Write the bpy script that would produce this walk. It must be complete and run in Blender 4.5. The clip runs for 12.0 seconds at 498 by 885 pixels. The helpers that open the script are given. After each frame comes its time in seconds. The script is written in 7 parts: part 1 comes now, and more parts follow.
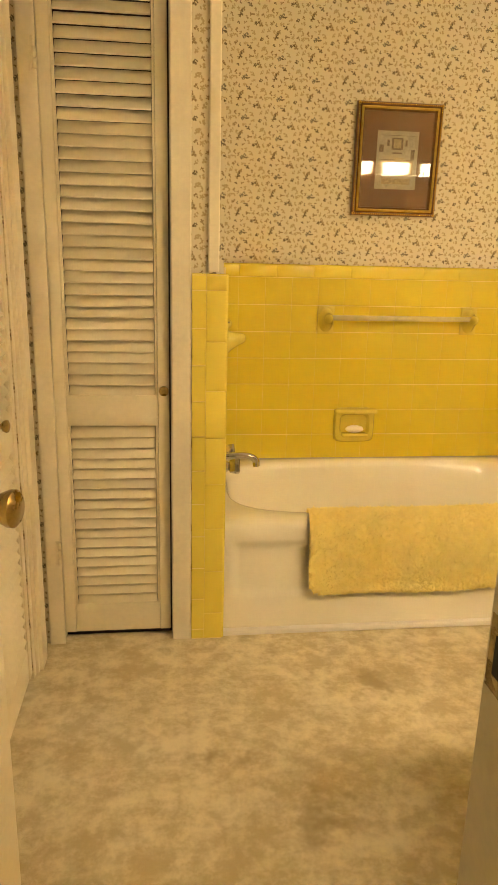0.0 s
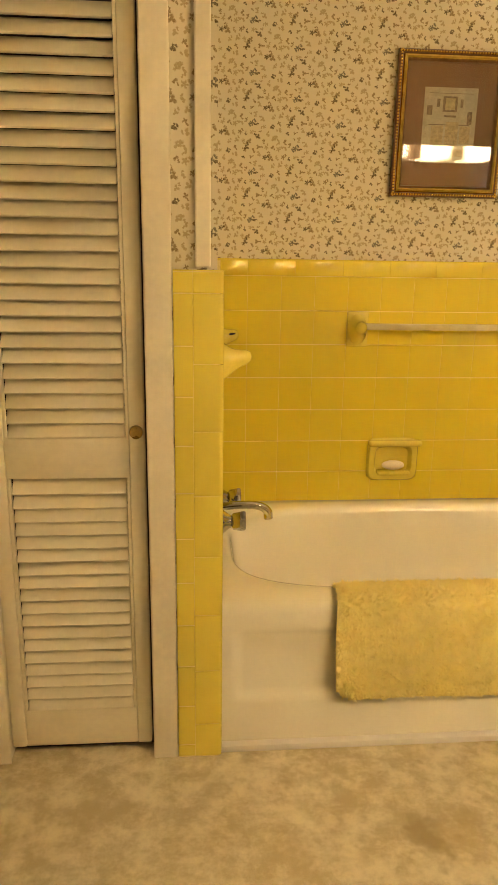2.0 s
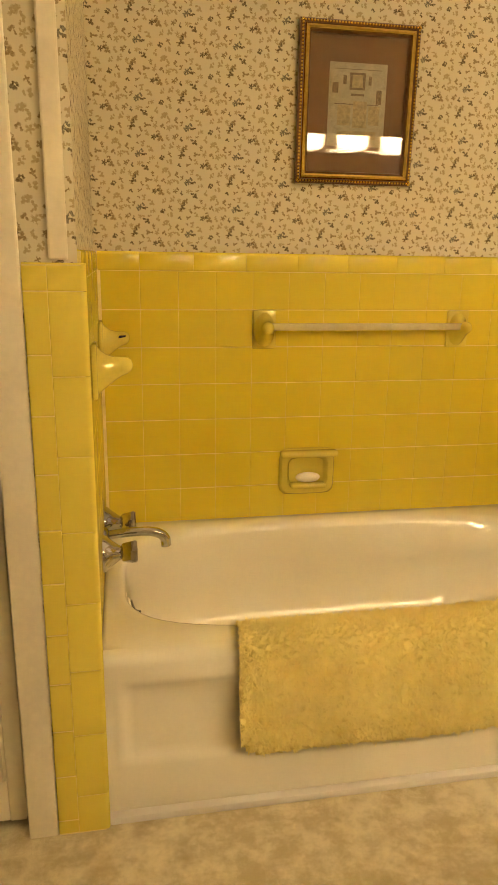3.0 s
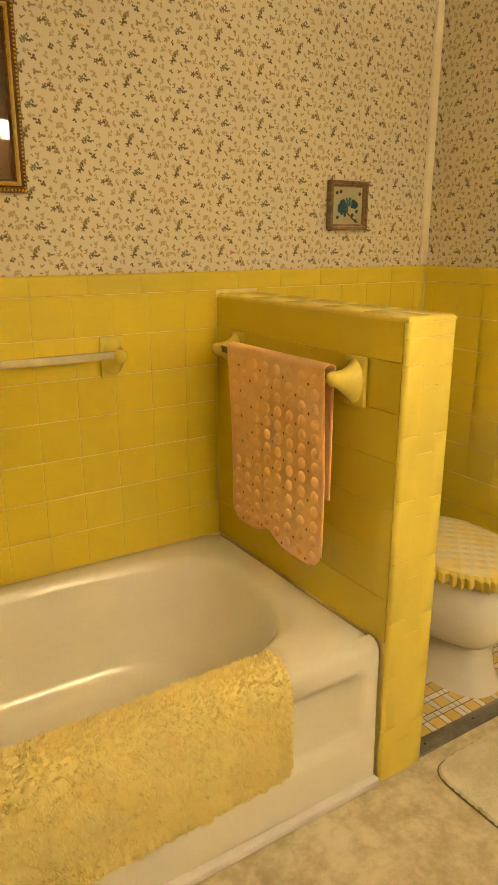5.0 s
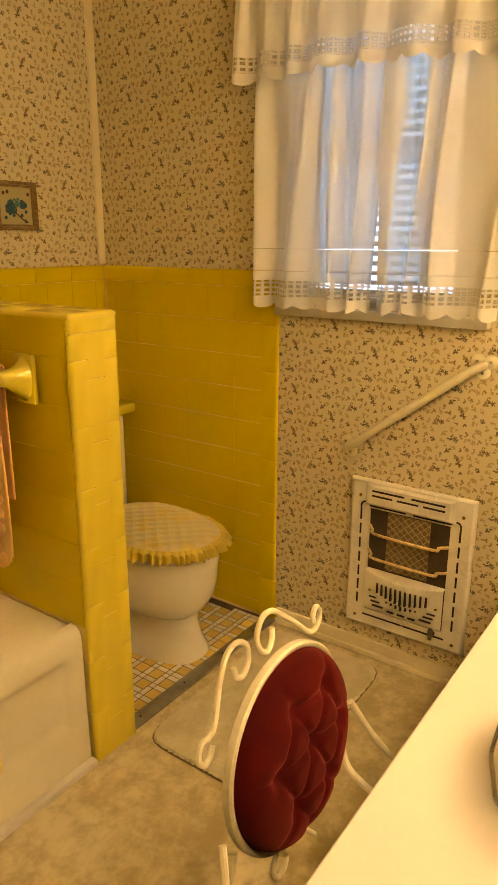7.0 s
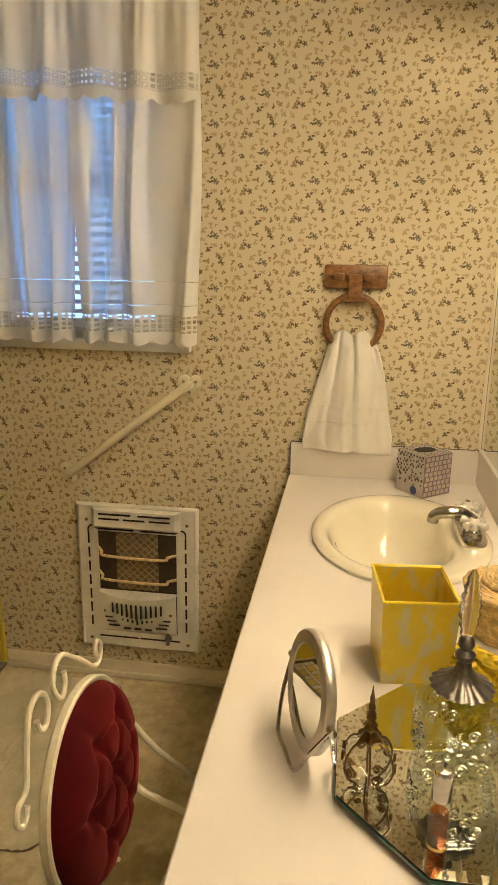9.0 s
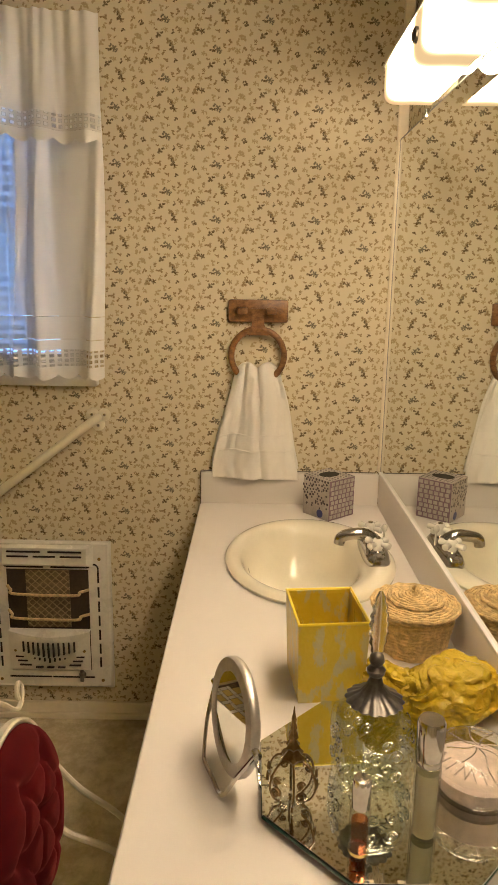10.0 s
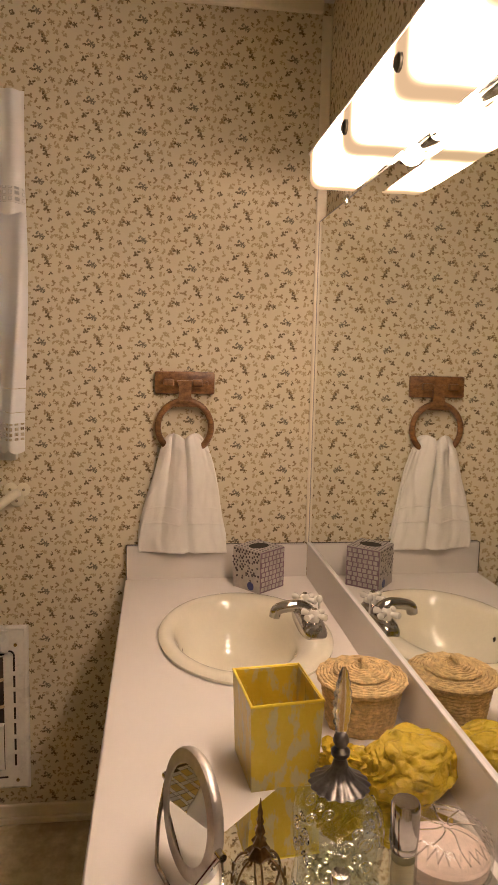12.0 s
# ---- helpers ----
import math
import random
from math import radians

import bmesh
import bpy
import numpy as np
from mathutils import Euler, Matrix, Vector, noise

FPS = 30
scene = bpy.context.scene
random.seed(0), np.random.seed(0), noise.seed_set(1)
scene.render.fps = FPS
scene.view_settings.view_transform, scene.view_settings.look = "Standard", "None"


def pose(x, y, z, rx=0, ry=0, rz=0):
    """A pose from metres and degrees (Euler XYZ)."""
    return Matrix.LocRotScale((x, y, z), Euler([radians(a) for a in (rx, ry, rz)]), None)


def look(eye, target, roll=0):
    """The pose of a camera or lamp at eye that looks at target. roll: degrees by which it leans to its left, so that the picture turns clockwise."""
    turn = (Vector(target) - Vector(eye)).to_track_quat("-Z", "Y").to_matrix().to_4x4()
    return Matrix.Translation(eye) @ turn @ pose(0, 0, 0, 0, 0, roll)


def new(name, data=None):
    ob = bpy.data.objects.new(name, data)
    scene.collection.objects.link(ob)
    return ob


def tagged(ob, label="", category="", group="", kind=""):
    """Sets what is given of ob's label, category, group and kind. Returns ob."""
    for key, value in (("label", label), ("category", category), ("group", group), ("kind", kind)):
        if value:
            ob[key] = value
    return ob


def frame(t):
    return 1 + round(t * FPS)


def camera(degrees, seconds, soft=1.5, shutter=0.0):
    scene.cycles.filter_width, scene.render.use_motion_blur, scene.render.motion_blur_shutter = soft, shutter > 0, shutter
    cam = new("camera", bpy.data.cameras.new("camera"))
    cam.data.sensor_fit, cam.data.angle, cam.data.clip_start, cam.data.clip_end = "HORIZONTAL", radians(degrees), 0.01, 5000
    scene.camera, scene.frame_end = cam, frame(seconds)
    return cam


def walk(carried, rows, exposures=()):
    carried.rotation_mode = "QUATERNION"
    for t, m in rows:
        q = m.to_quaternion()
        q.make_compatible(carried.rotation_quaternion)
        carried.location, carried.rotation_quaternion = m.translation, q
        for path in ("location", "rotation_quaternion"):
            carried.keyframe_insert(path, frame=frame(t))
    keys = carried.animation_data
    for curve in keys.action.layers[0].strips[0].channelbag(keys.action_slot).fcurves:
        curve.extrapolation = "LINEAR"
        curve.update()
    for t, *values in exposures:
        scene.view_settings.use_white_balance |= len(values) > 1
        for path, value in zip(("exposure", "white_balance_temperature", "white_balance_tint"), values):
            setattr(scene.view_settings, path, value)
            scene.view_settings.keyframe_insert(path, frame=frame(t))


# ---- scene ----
cam = camera(39.6, 12.0)
PATH = [
    (0, (-0.18, -3.018, 1.306), (0.057, -1.102, 0.782), 1.4),
    (0.5, (-0.153, -2.854, 1.309), (0.009, -0.931, 0.781), 1.5),
    (1, (-0.142, -2.686, 1.294), (-0.024, -0.76, 0.77), 1.4),
    (1.5, (-0.11, -2.522, 1.293), (-0.006, -0.596, 0.766), 1.3),
    (2, (-0.058, -2.405, 1.275), (0.105, -0.48, 0.758), 0.9),
    (2.5, (0.003, -2.278, 1.267), (0.259, -0.363, 0.751), 0.8),
    (2.7, (0.027, -2.232, 1.263), (0.317, -0.323, 0.745), 0.9),
    (4.3, (0.349, -1.975, 1.337), (1.121, -0.218, 0.774), -0.1),
    (4.5, (0.377, -1.948, 1.353), (1.233, -0.233, 0.784), -0.2),
    (5, (0.437, -1.908, 1.367), (1.464, -0.287, 0.802), 0.0),
    (5.5, (0.49, -1.915, 1.36), (1.666, -0.4, 0.795), 0.0),
    (6, (0.498, -1.948, 1.363), (1.818, -0.555, 0.798), 0.1),
    (6.2, (0.504, -1.96, 1.359), (1.884, -0.627, 0.796), 0.0),
    (6.5, (0.499, -2.003, 1.362), (1.948, -0.745, 0.797), 0.2),
    (7, (0.482, -2.068, 1.368), (2.05, -0.96, 0.805), 0.2),
    (7.2, (0.478, -2.084, 1.378), (2.088, -1.038, 0.818), 0.3),
    (8.8, (0.401, -1.992, 1.412), (2.292, -1.611, 0.883), 0.9),
    (9, (0.39, -1.982, 1.418), (2.3, -1.702, 0.895), 0.8),
    (9.5, (0.376, -1.967, 1.433), (2.309, -1.867, 0.931), 1.0),
    (10, (0.347, -1.968, 1.449), (2.294, -1.962, 0.994), 0.9),
    (10.5, (0.33, -1.984, 1.447), (2.293, -2.058, 1.069), 0.9),
    (11, (0.325, -1.986, 1.441), (2.295, -2.144, 1.133), 1.0),
    (11.5, (0.324, -1.969, 1.444), (2.294, -2.202, 1.184), 1.0),
    (12, (0.371, -1.905, 1.447), (2.338, -2.167, 1.197), 1.3),
]
EXPOSURES = [(0.0, 1.4, 8500, 8), (2.5, 1.16, 8600, 8), (4.5, 1.06, 8350, 6), (5.5, 1.04, 8150, 4), (6.0, 1.02, 8300, 4), (6.4, 0.86, 12000, 9), (7.0, 0.64, 15500, 14), (7.4, 0.52, 11500, 11), (8.8, 0.26, 7300, 7), (9.5, 0.18, 6950, 8), (10.5, -0.03, 6600, 18), (12.0, -0.12, 6450, 28)]
walk(cam, [(t, look(e, a, r)) for t, e, a, r in PATH], EXPOSURES)

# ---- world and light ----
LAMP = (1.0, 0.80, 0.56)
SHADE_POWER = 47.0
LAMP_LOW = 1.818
DAY = (0.24, 0.47, 1.0)

world = bpy.data.worlds.new("sky")
world.use_nodes = True
scene.world = world
_nt = world.node_tree
_sky = _nt.nodes.new("ShaderNodeTexSky")
_sky.sky_type = "NISHITA"
_sky.sun_disc = False
_sky.sun_elevation = radians(35)
_sky.sun_rotation = radians(200)
_bg = _nt.nodes["Background"]
_bg.inputs["Strength"].default_value = 0.12
_nt.links.new(_sky.outputs["Color"], _bg.inputs["Color"])

_sun = bpy.data.lights.new("sun", "SUN")
_sun.energy, _sun.angle, _sun.color = 0.8, radians(12), (1.0, 0.95, 0.88)
_sun_ob = new("sun", _sun)
_sun_ob.matrix_world = look((-4, 3, 6), (0, 0, 0))


# ---- node helpers ----
def material(name):
    m = bpy.data.materials.new(name)
    m.use_nodes = True
    return m, m.node_tree, m.node_tree.nodes["Principled BSDF"]


def node(nt, kind, **inputs):
    n = nt.nodes.new(kind)
    for key, value in inputs.items():
        n.inputs[key.replace("_", " ")].default_value = value
    return n


def math_node(nt, op, a, b=None):
    n = nt.nodes.new("ShaderNodeMath")
    n.operation = op
    for i, v in enumerate((a, b)):
        if v is None:
            continue
        if isinstance(v, (int, float)):
            n.inputs[i].default_value = v
        else:
            nt.links.new(v, n.inputs[i])
    return n.outputs[0]


def mix(nt, fac, a, b):
    n = nt.nodes.new("ShaderNodeMix")
    n.data_type = "RGBA"
    for sock, v in ((n.inputs[0], fac), (n.inputs[6], a), (n.inputs[7], b)):
        if isinstance(v, (int, float)):
            sock.default_value = v
        elif isinstance(v, tuple):
            sock.default_value = (*v, 1) if len(v) == 3 else v
        else:
            nt.links.new(v, sock)
    return n.outputs[2]


def noise_fac(nt, coords, scale, detail=4.0, rough=0.55):
    n = node(nt, "ShaderNodeTexNoise", Scale=scale, Detail=detail, Roughness=rough)
    nt.links.new(coords, n.inputs["Vector"])
    return n.outputs["Fac"]


def ramp(nt, fac, lo, hi):
    n = nt.nodes.new("ShaderNodeMapRange")
    n.interpolation_type = "SMOOTHSTEP"
    n.inputs[1].default_value, n.inputs[2].default_value = lo, hi
    nt.links.new(fac, n.inputs[0])
    return n.outputs[0]


def bump(nt, bsdf, height, strength=0.3, distance=0.002):
    b = node(nt, "ShaderNodeBump", Strength=strength, Distance=distance)
    nt.links.new(height, b.inputs["Height"])
    nt.links.new(b.outputs[0], bsdf.inputs["Normal"])


def position(nt):
    return nt.nodes.new("ShaderNodeNewGeometry").outputs["Position"]


def plain(name, color, rough=0.5, metal=0.0, vary=0.12, scale=8.0, grain=120.0, relief=0.0015, strength=0.1, coat=0.0, spec=0.5):
    """A painted or solid surface with soft blotches, fine grain and a little relief."""
    m, nt, bsdf = material(name)
    co = nt.nodes.new("ShaderNodeTexCoord").outputs["Object"]
    big = noise_fac(nt, co, scale)
    fine = noise_fac(nt, co, grain, 2.0)
    both = math_node(nt, "ADD", math_node(nt, "MULTIPLY", big, 0.7), math_node(nt, "MULTIPLY", fine, 0.3))
    dark = tuple(c * (1 - vary) for c in color)
    light = tuple(min(1.0, c * (1 + vary)) for c in color)
    nt.links.new(mix(nt, ramp(nt, both, 0.3, 0.7), dark, light), bsdf.inputs["Base Color"])
    bsdf.inputs["Roughness"].default_value = rough
    bsdf.inputs["Metallic"].default_value = metal
    bsdf.inputs["Coat Weight"].default_value = coat
    bsdf.inputs["Specular IOR Level"].default_value = spec
    rv = math_node(nt, "ADD", math_node(nt, "MULTIPLY", big, rough * 0.4), rough * 0.8)
    nt.links.new(rv, bsdf.inputs["Roughness"])
    bump(nt, bsdf, fine, strength, relief)
    return m


def wallpaper_material():
    """Strewn sprigs on cream paper: one motif of small flowers, half-dropped from column to column."""
    m, nt, bsdf = material("floral_wallpaper")
    sep = nt.nodes.new("ShaderNodeSeparateXYZ")
    nt.links.new(position(nt), sep.inputs[0])
    comb = nt.nodes.new("ShaderNodeCombineXYZ")
    nt.links.new(math_node(nt, "ADD", sep.outputs[0], sep.outputs[1]), comb.inputs[0])
    nt.links.new(sep.outputs[2], comb.inputs[1])
    uv = comb.outputs[0]
    ragged = node(nt, "ShaderNodeTexNoise", Scale=290.0, Detail=2.0)
    nt.links.new(uv, ragged.inputs["Vector"])
    rag = nt.nodes.new("ShaderNodeVectorMath")
    rag.operation = "MULTIPLY_ADD"
    nt.links.new(ragged.outputs["Color"], rag.inputs[0])
    rag.inputs[1].default_value = (0.0068, 0.0068, 0)
    nt.links.new(uv, rag.inputs[2])
    suv = nt.nodes.new("ShaderNodeSeparateXYZ")
    nt.links.new(rag.outputs[0], suv.inputs[0])
    WIDE, HIGH = 0.142, 0.1474

    def mad(a, b, c):
        n = nt.nodes.new("ShaderNodeMath")
        n.operation = "MULTIPLY_ADD"
        for k, v in enumerate((a, b, c)):
            if isinstance(v, (int, float)):
                n.inputs[k].default_value = v
            else:
                nt.links.new(v, n.inputs[k])
        return n.outputs[0]

    U = math_node(nt, "DIVIDE", suv.outputs[0], WIDE)
    V = math_node(nt, "DIVIDE", suv.outputs[1], HIGH)

    def sprig(x, y, size, lobes, turn):
        """Mask of one flower or leaf, x and y in millimetres inside the repeat."""
        a = math_node(nt, "ADD", U, 0.5 - x / 142.0)
        k = math_node(nt, "FLOOR", a)
        dx = mad(math_node(nt, "FRACT", a), WIDE, -0.5 * WIDE)
        b = math_node(nt, "ADD", mad(k, 0.5, V), 0.5 - y / 147.4)
        dy = mad(math_node(nt, "FRACT", b), HIGH, -0.5 * HIGH)
        out = None
        for ox, oy, part_size, n, tt in ((0.0, 0.0, size, lobes, turn), (1.45 * size * math.cos(turn * 2.3), 1.45 * size * math.sin(turn * 2.3), 0.62 * size, 1.0, turn * 3.1)):
            px = math_node(nt, "SUBTRACT", dx, ox * 0.001)
            py = math_node(nt, "SUBTRACT", dy, oy * 0.001)
            r = math_node(nt, "SQRT", mad(px, px, math_node(nt, "MULTIPLY", py, py)))
            wave = math_node(nt, "ABSOLUTE", math_node(nt, "COSINE", mad(math_node(nt, "ARCTAN2", py, px), n, tt)))
            reach = mad(wave, 0.85 * part_size * 0.001, 0.32 * part_size * 0.001)
            q = math_node(nt, "SUBTRACT", 1.0, ramp(nt, math_node(nt, "DIVIDE", r, reach), 0.66, 1.14))
            out = q if out is None else math_node(nt, "MAXIMUM", out, q)
        return out

    color = mix(nt, noise_fac(nt, uv, 3.0), (0.645, 0.568, 0.408), (0.70, 0.622, 0.456))
    wear = math_node(nt, "ADD", math_node(nt, "MULTIPLY", noise_fac(nt, uv, 320.0, 2.0), 0.9), 0.48)
    for opacity, tone, sprigs in (
            (0.80, (0.375, 0.275, 0.13), ((-49, -51, 7.5, 1.5, 0.4), (-54, -2, 8.2, 2.5, 0.2), (-50, 55, 7.0, 1.0, 1.4), (35, 12, 7.5, 1.5, 1.0), (48, 76, 6.8, 2.5, 0.5),
                                        (12, 31, 6.5, 1.5, 2.0), (71, -45, 7.2, 1.5, 0.3), (-64, 33, 7.4, 1.5, 2.4), (52, -33, 6.0, 1.0, 0.6),
                                        (69, 18, 6.3, 1.5, 0.4), (-31, 0, 5.7, 1.0, 1.1), (40, -9, 6.2, 2.5, 1.5), (0, -26, 6.4, 2.5, 0.1), (-58, -31, 5.9, 1.0, 0.8), (-27, -52, 6.4, 2.5, 2.2), (25, 54, 6.0, 1.5, 0.9), (-53, 18, 5.5, 1.0, 1.7))),
            (0.85, (0.23, 0.142, 0.048), ((63, 42, 9.0, 1.5, 0.9), (-38, -26, 7.0, 2.5, 0.3), (-7, -53, 7.6, 1.5, 1.6), (22, 77, 7.2, 1.5, 0.0), (8, 64, 5.0, 1.0, 0.9),
                                           (-34, 22, 6.2, 1.0, 2.2), (-22, 67, 5.0, 1.5, 1.0), (26, -24, 3.6, 1.0, 0.2), (-2, 28, 3.2, 1.0, 1.2), (54, 62, 3.8, 1.0, 2.6),
                                           (-54, -71, 5.7, 2.0, 2.3), (39, -51, 5.4, 2.5, 2.1), (-17, 13, 5.2, 1.5, 1.9), (68, -70, 5.8, 1.0, 2.4), (-2, 47, 5.0, 1.5, 2.9))),
            (0.90, (0.092, 0.052, 0.012), ((12, -2, 5.6, 1.0, 0.1), (-17, 75, 8.4, 1.5, 0.5), (-77, 62, 6.0, 1.0, 0.3), (-77, 68, 4.2, 1.0, 1.9), (43, 46, 7.8, 2.5, 0.1),
                                           (21, -39, 7.8, 1.5, 1.1), (-19, -33, 4.6, 1.0, 0.7), (-28, 47, 4.0, 1.0, 2.4), (-23, 44, 3.4, 1.0, 0.8))),
            (0.90, (0.120, 0.100, 0.068), ((0, 1, 8.4, 2.5, 0.3), (-6, -6, 4.5, 1.0, 0.9)))):
        mask = None
        for one in sprigs:
            q = sprig(*one)
            mask = q if mask is None else math_node(nt, "MAXIMUM", mask, q)
        mask = math_node(nt, "MINIMUM", math_node(nt, "MULTIPLY", math_node(nt, "MULTIPLY", mask, wear), opacity), 1.0)
        color = mix(nt, mask, color, tone)
    nt.links.new(color, bsdf.inputs["Base Color"])
    bsdf.inputs["Roughness"].default_value = 0.62
    bsdf.inputs["Specular IOR Level"].default_value = 0.12
    bump(nt, bsdf, noise_fac(nt, uv, 700.0, 2.0), 0.12, 0.001)
    return m


def tile_material(name, color, rough=0.16, spread=0.10):
    """Glazed tile; each piece has its own slight shade."""
    m, nt, bsdf = material(name)
    info = nt.nodes.new("ShaderNodeObjectInfo")
    pos = position(nt)
    cloud = noise_fac(nt, pos, 9.0)
    a = tuple(c * (1 - spread) for c in color)
    b = tuple(min(1, c * (1 + spread)) for c in color)
    fac = math_node(nt, "ADD", math_node(nt, "MULTIPLY", info.outputs["Random"], 0.6), math_node(nt, "MULTIPLY", cloud, 0.4))
    speck = ramp(nt, noise_fac(nt, pos, 420.0, 1.0), 0.68, 0.74)
    col = mix(nt, fac, a, b)
    col = mix(nt, math_node(nt, "MULTIPLY", speck, 0.12), col, tuple(c * 0.5 for c in color))
    nt.links.new(col, bsdf.inputs["Base Color"])
    nt.links.new(math_node(nt, "ADD", math_node(nt, "MULTIPLY", cloud, 0.12), rough - 0.04), bsdf.inputs["Roughness"])
    bump(nt, bsdf, noise_fac(nt, pos, 28.0, 3.0), 0.10, 0.003)
    return m


def carpet_material(name, dark, light, stain, pile=520.0):
    m, nt, bsdf = material(name)
    pos = position(nt)
    big = noise_fac(nt, pos, 4.2, 6.0, 0.62)
    mid = noise_fac(nt, pos, 15.0, 7.0, 0.72)
    fine = noise_fac(nt, pos, pile, 2.0)
    fac = math_node(nt, "ADD", math_node(nt, "MULTIPLY", big, 0.36), math_node(nt, "MULTIPLY", mid, 0.64))
    col = mix(nt, ramp(nt, fac, 0.40, 0.61), dark, light)
    col = mix(nt, ramp(nt, noise_fac(nt, pos, 2.3, 5.0, 0.7), 0.56, 0.68), col, stain)
    col = mix(nt, math_node(nt, "MULTIPLY", ramp(nt, fine, 0.45, 0.62), 0.22), col, tuple(c * 0.6 for c in dark))
    nt.links.new(col, bsdf.inputs["Base Color"])
    bsdf.inputs["Roughness"].default_value = 0.95
    bsdf.inputs["Specular IOR Level"].default_value = 0.1
    bsdf.inputs["Sheen Weight"].default_value = 0.15
    h = math_node(nt, "ADD", math_node(nt, "MULTIPLY", fine, 0.5), math_node(nt, "MULTIPLY", mid, 0.9))
    bump(nt, bsdf, h, 0.5, 0.006)
    return m


def glass_material(name, tint=(1, 1, 1), rough=0.0, relief=0.0, scale=60.0):
    m, nt, bsdf = material(name)
    bsdf.inputs["Base Color"].default_value = (*tint, 1)
    bsdf.inputs["Transmission Weight"].default_value = 1.0
    bsdf.inputs["Roughness"].default_value = rough
    bsdf.inputs["IOR"].default_value = 1.45
    if relief:
        co = nt.nodes.new("ShaderNodeTexCoord").outputs["Object"]
        v = nt.nodes.new("ShaderNodeTexVoronoi")
        v.feature = "SMOOTH_F1"
        v.inputs["Scale"].default_value = scale
        w = node(nt, "ShaderNodeTexWave", Scale=scale * 0.55, Distortion=9.0, Detail=2.0)
        w.wave_type = "RINGS"
        nt.links.new(co, v.inputs["Vector"])
        nt.links.new(co, w.inputs["Vector"])
        bump(nt, bsdf, math_node(nt, "ADD", v.outputs["Distance"], w.outputs["Fac"]), 0.8, relief)
    return m


def emission_material(name, color, power):
    m, nt, bsdf = material(name)
    nt.nodes.remove(bsdf)
    e = node(nt, "ShaderNodeEmission", Color=(*color, 1), Strength=power)
    nt.links.new(e.outputs[0], nt.nodes["Material Output"].inputs[0])
    return m


def cloth_material(name, color, through_part=0.35, clear=0.06, weave=900.0, holes=False, thin=False):
    """Thin cotton: part of the light passes through it."""
    m, nt, bsdf = material(name)
    nt.nodes.remove(bsdf)
    co = nt.nodes.new("ShaderNodeTexCoord").outputs["UV"]
    fine = noise_fac(nt, co, weave, 2.0)
    col = mix(nt, fine, tuple(c * 0.9 for c in color), color)
    d = node(nt, "ShaderNodeBsdfDiffuse")
    t = node(nt, "ShaderNodeBsdfTranslucent")
    c = node(nt, "ShaderNodeBsdfTransparent")
    nt.links.new(col, d.inputs["Color"])
    nt.links.new(col, t.inputs["Color"])
    b = node(nt, "ShaderNodeBump", Strength=0.2, Distance=0.001)
    nt.links.new(fine, b.inputs["Height"])
    nt.links.new(b.outputs[0], d.inputs["Normal"])
    a = node(nt, "ShaderNodeMixShader", Fac=through_part)
    nt.links.new(d.outputs[0], a.inputs[1])
    nt.links.new(t.outputs[0], a.inputs[2])
    out = node(nt, "ShaderNodeMixShader", Fac=clear)
    if holes:
        v = nt.nodes.new("ShaderNodeTexVoronoi")
        v.voronoi_dimensions = "2D"
        v.inputs["Scale"].default_value = 66.0
        v.inputs["Randomness"].default_value = 0.10
        v.distance = "CHEBYCHEV"
        nt.links.new(co, v.inputs["Vector"])
        hole = math_node(nt, "SUBTRACT", 1.0, ramp(nt, v.outputs["Distance"], 0.24, 0.33))
        nt.links.new(math_node(nt, "ADD", math_node(nt, "MULTIPLY", hole, 0.9), clear), out.inputs[0])
    if thin:
        yy = nt.nodes.new("ShaderNodeSeparateXYZ")
        nt.links.new(position(nt), yy.inputs[0])
        across = math_node(nt, "ADD", yy.outputs[1], math_node(nt, "MULTIPLY", math_node(nt, "SUBTRACT", noise_fac(nt, position(nt), 5.0, 2.0), 0.5), 0.03))
        single = None
        for lo, hi, share in ((-1.028, -0.985, 1.0), (-1.160, -1.040, 0.45), (-1.305, -1.232, 1.0), (-0.905, -0.885, 0.35)):
            band = math_node(nt, "MULTIPLY", ramp(nt, across, lo - 0.008, lo + 0.008), math_node(nt, "SUBTRACT", 1.0, ramp(nt, across, hi - 0.008, hi + 0.008)))
            band = math_node(nt, "MULTIPLY", band, share)
            single = band if single is None else math_node(nt, "MAXIMUM", single, band)
        nt.links.new(math_node(nt, "ADD", math_node(nt, "MULTIPLY", single, 0.60), through_part), a.inputs[0])
        nt.links.new(math_node(nt, "ADD", math_node(nt, "MULTIPLY", single, 0.16), clear), out.inputs[0])
    nt.links.new(a.outputs[0], out.inputs[1])
    nt.links.new(c.outputs[0], out.inputs[2])
    nt.links.new(out.outputs[0], nt.nodes["Material Output"].inputs[0])
    return m


def wood_material(name, dark, light, rough=0.4):
    m, nt, bsdf = material(name)
    co = nt.nodes.new("ShaderNodeTexCoord").outputs["Object"]
    mp = nt.nodes.new("ShaderNodeMapping")
    mp.inputs["Scale"].default_value = (60, 14, 90)
    nt.links.new(co, mp.inputs[0])
    g = noise_fac(nt, mp.outputs[0], 1.0, 6.0, 0.7)
    nt.links.new(mix(nt, ramp(nt, g, 0.32, 0.66), dark, light), bsdf.inputs["Base Color"])
    bsdf.inputs["Roughness"].default_value = rough
    bump(nt, bsdf, g, 0.15, 0.001)
    return m


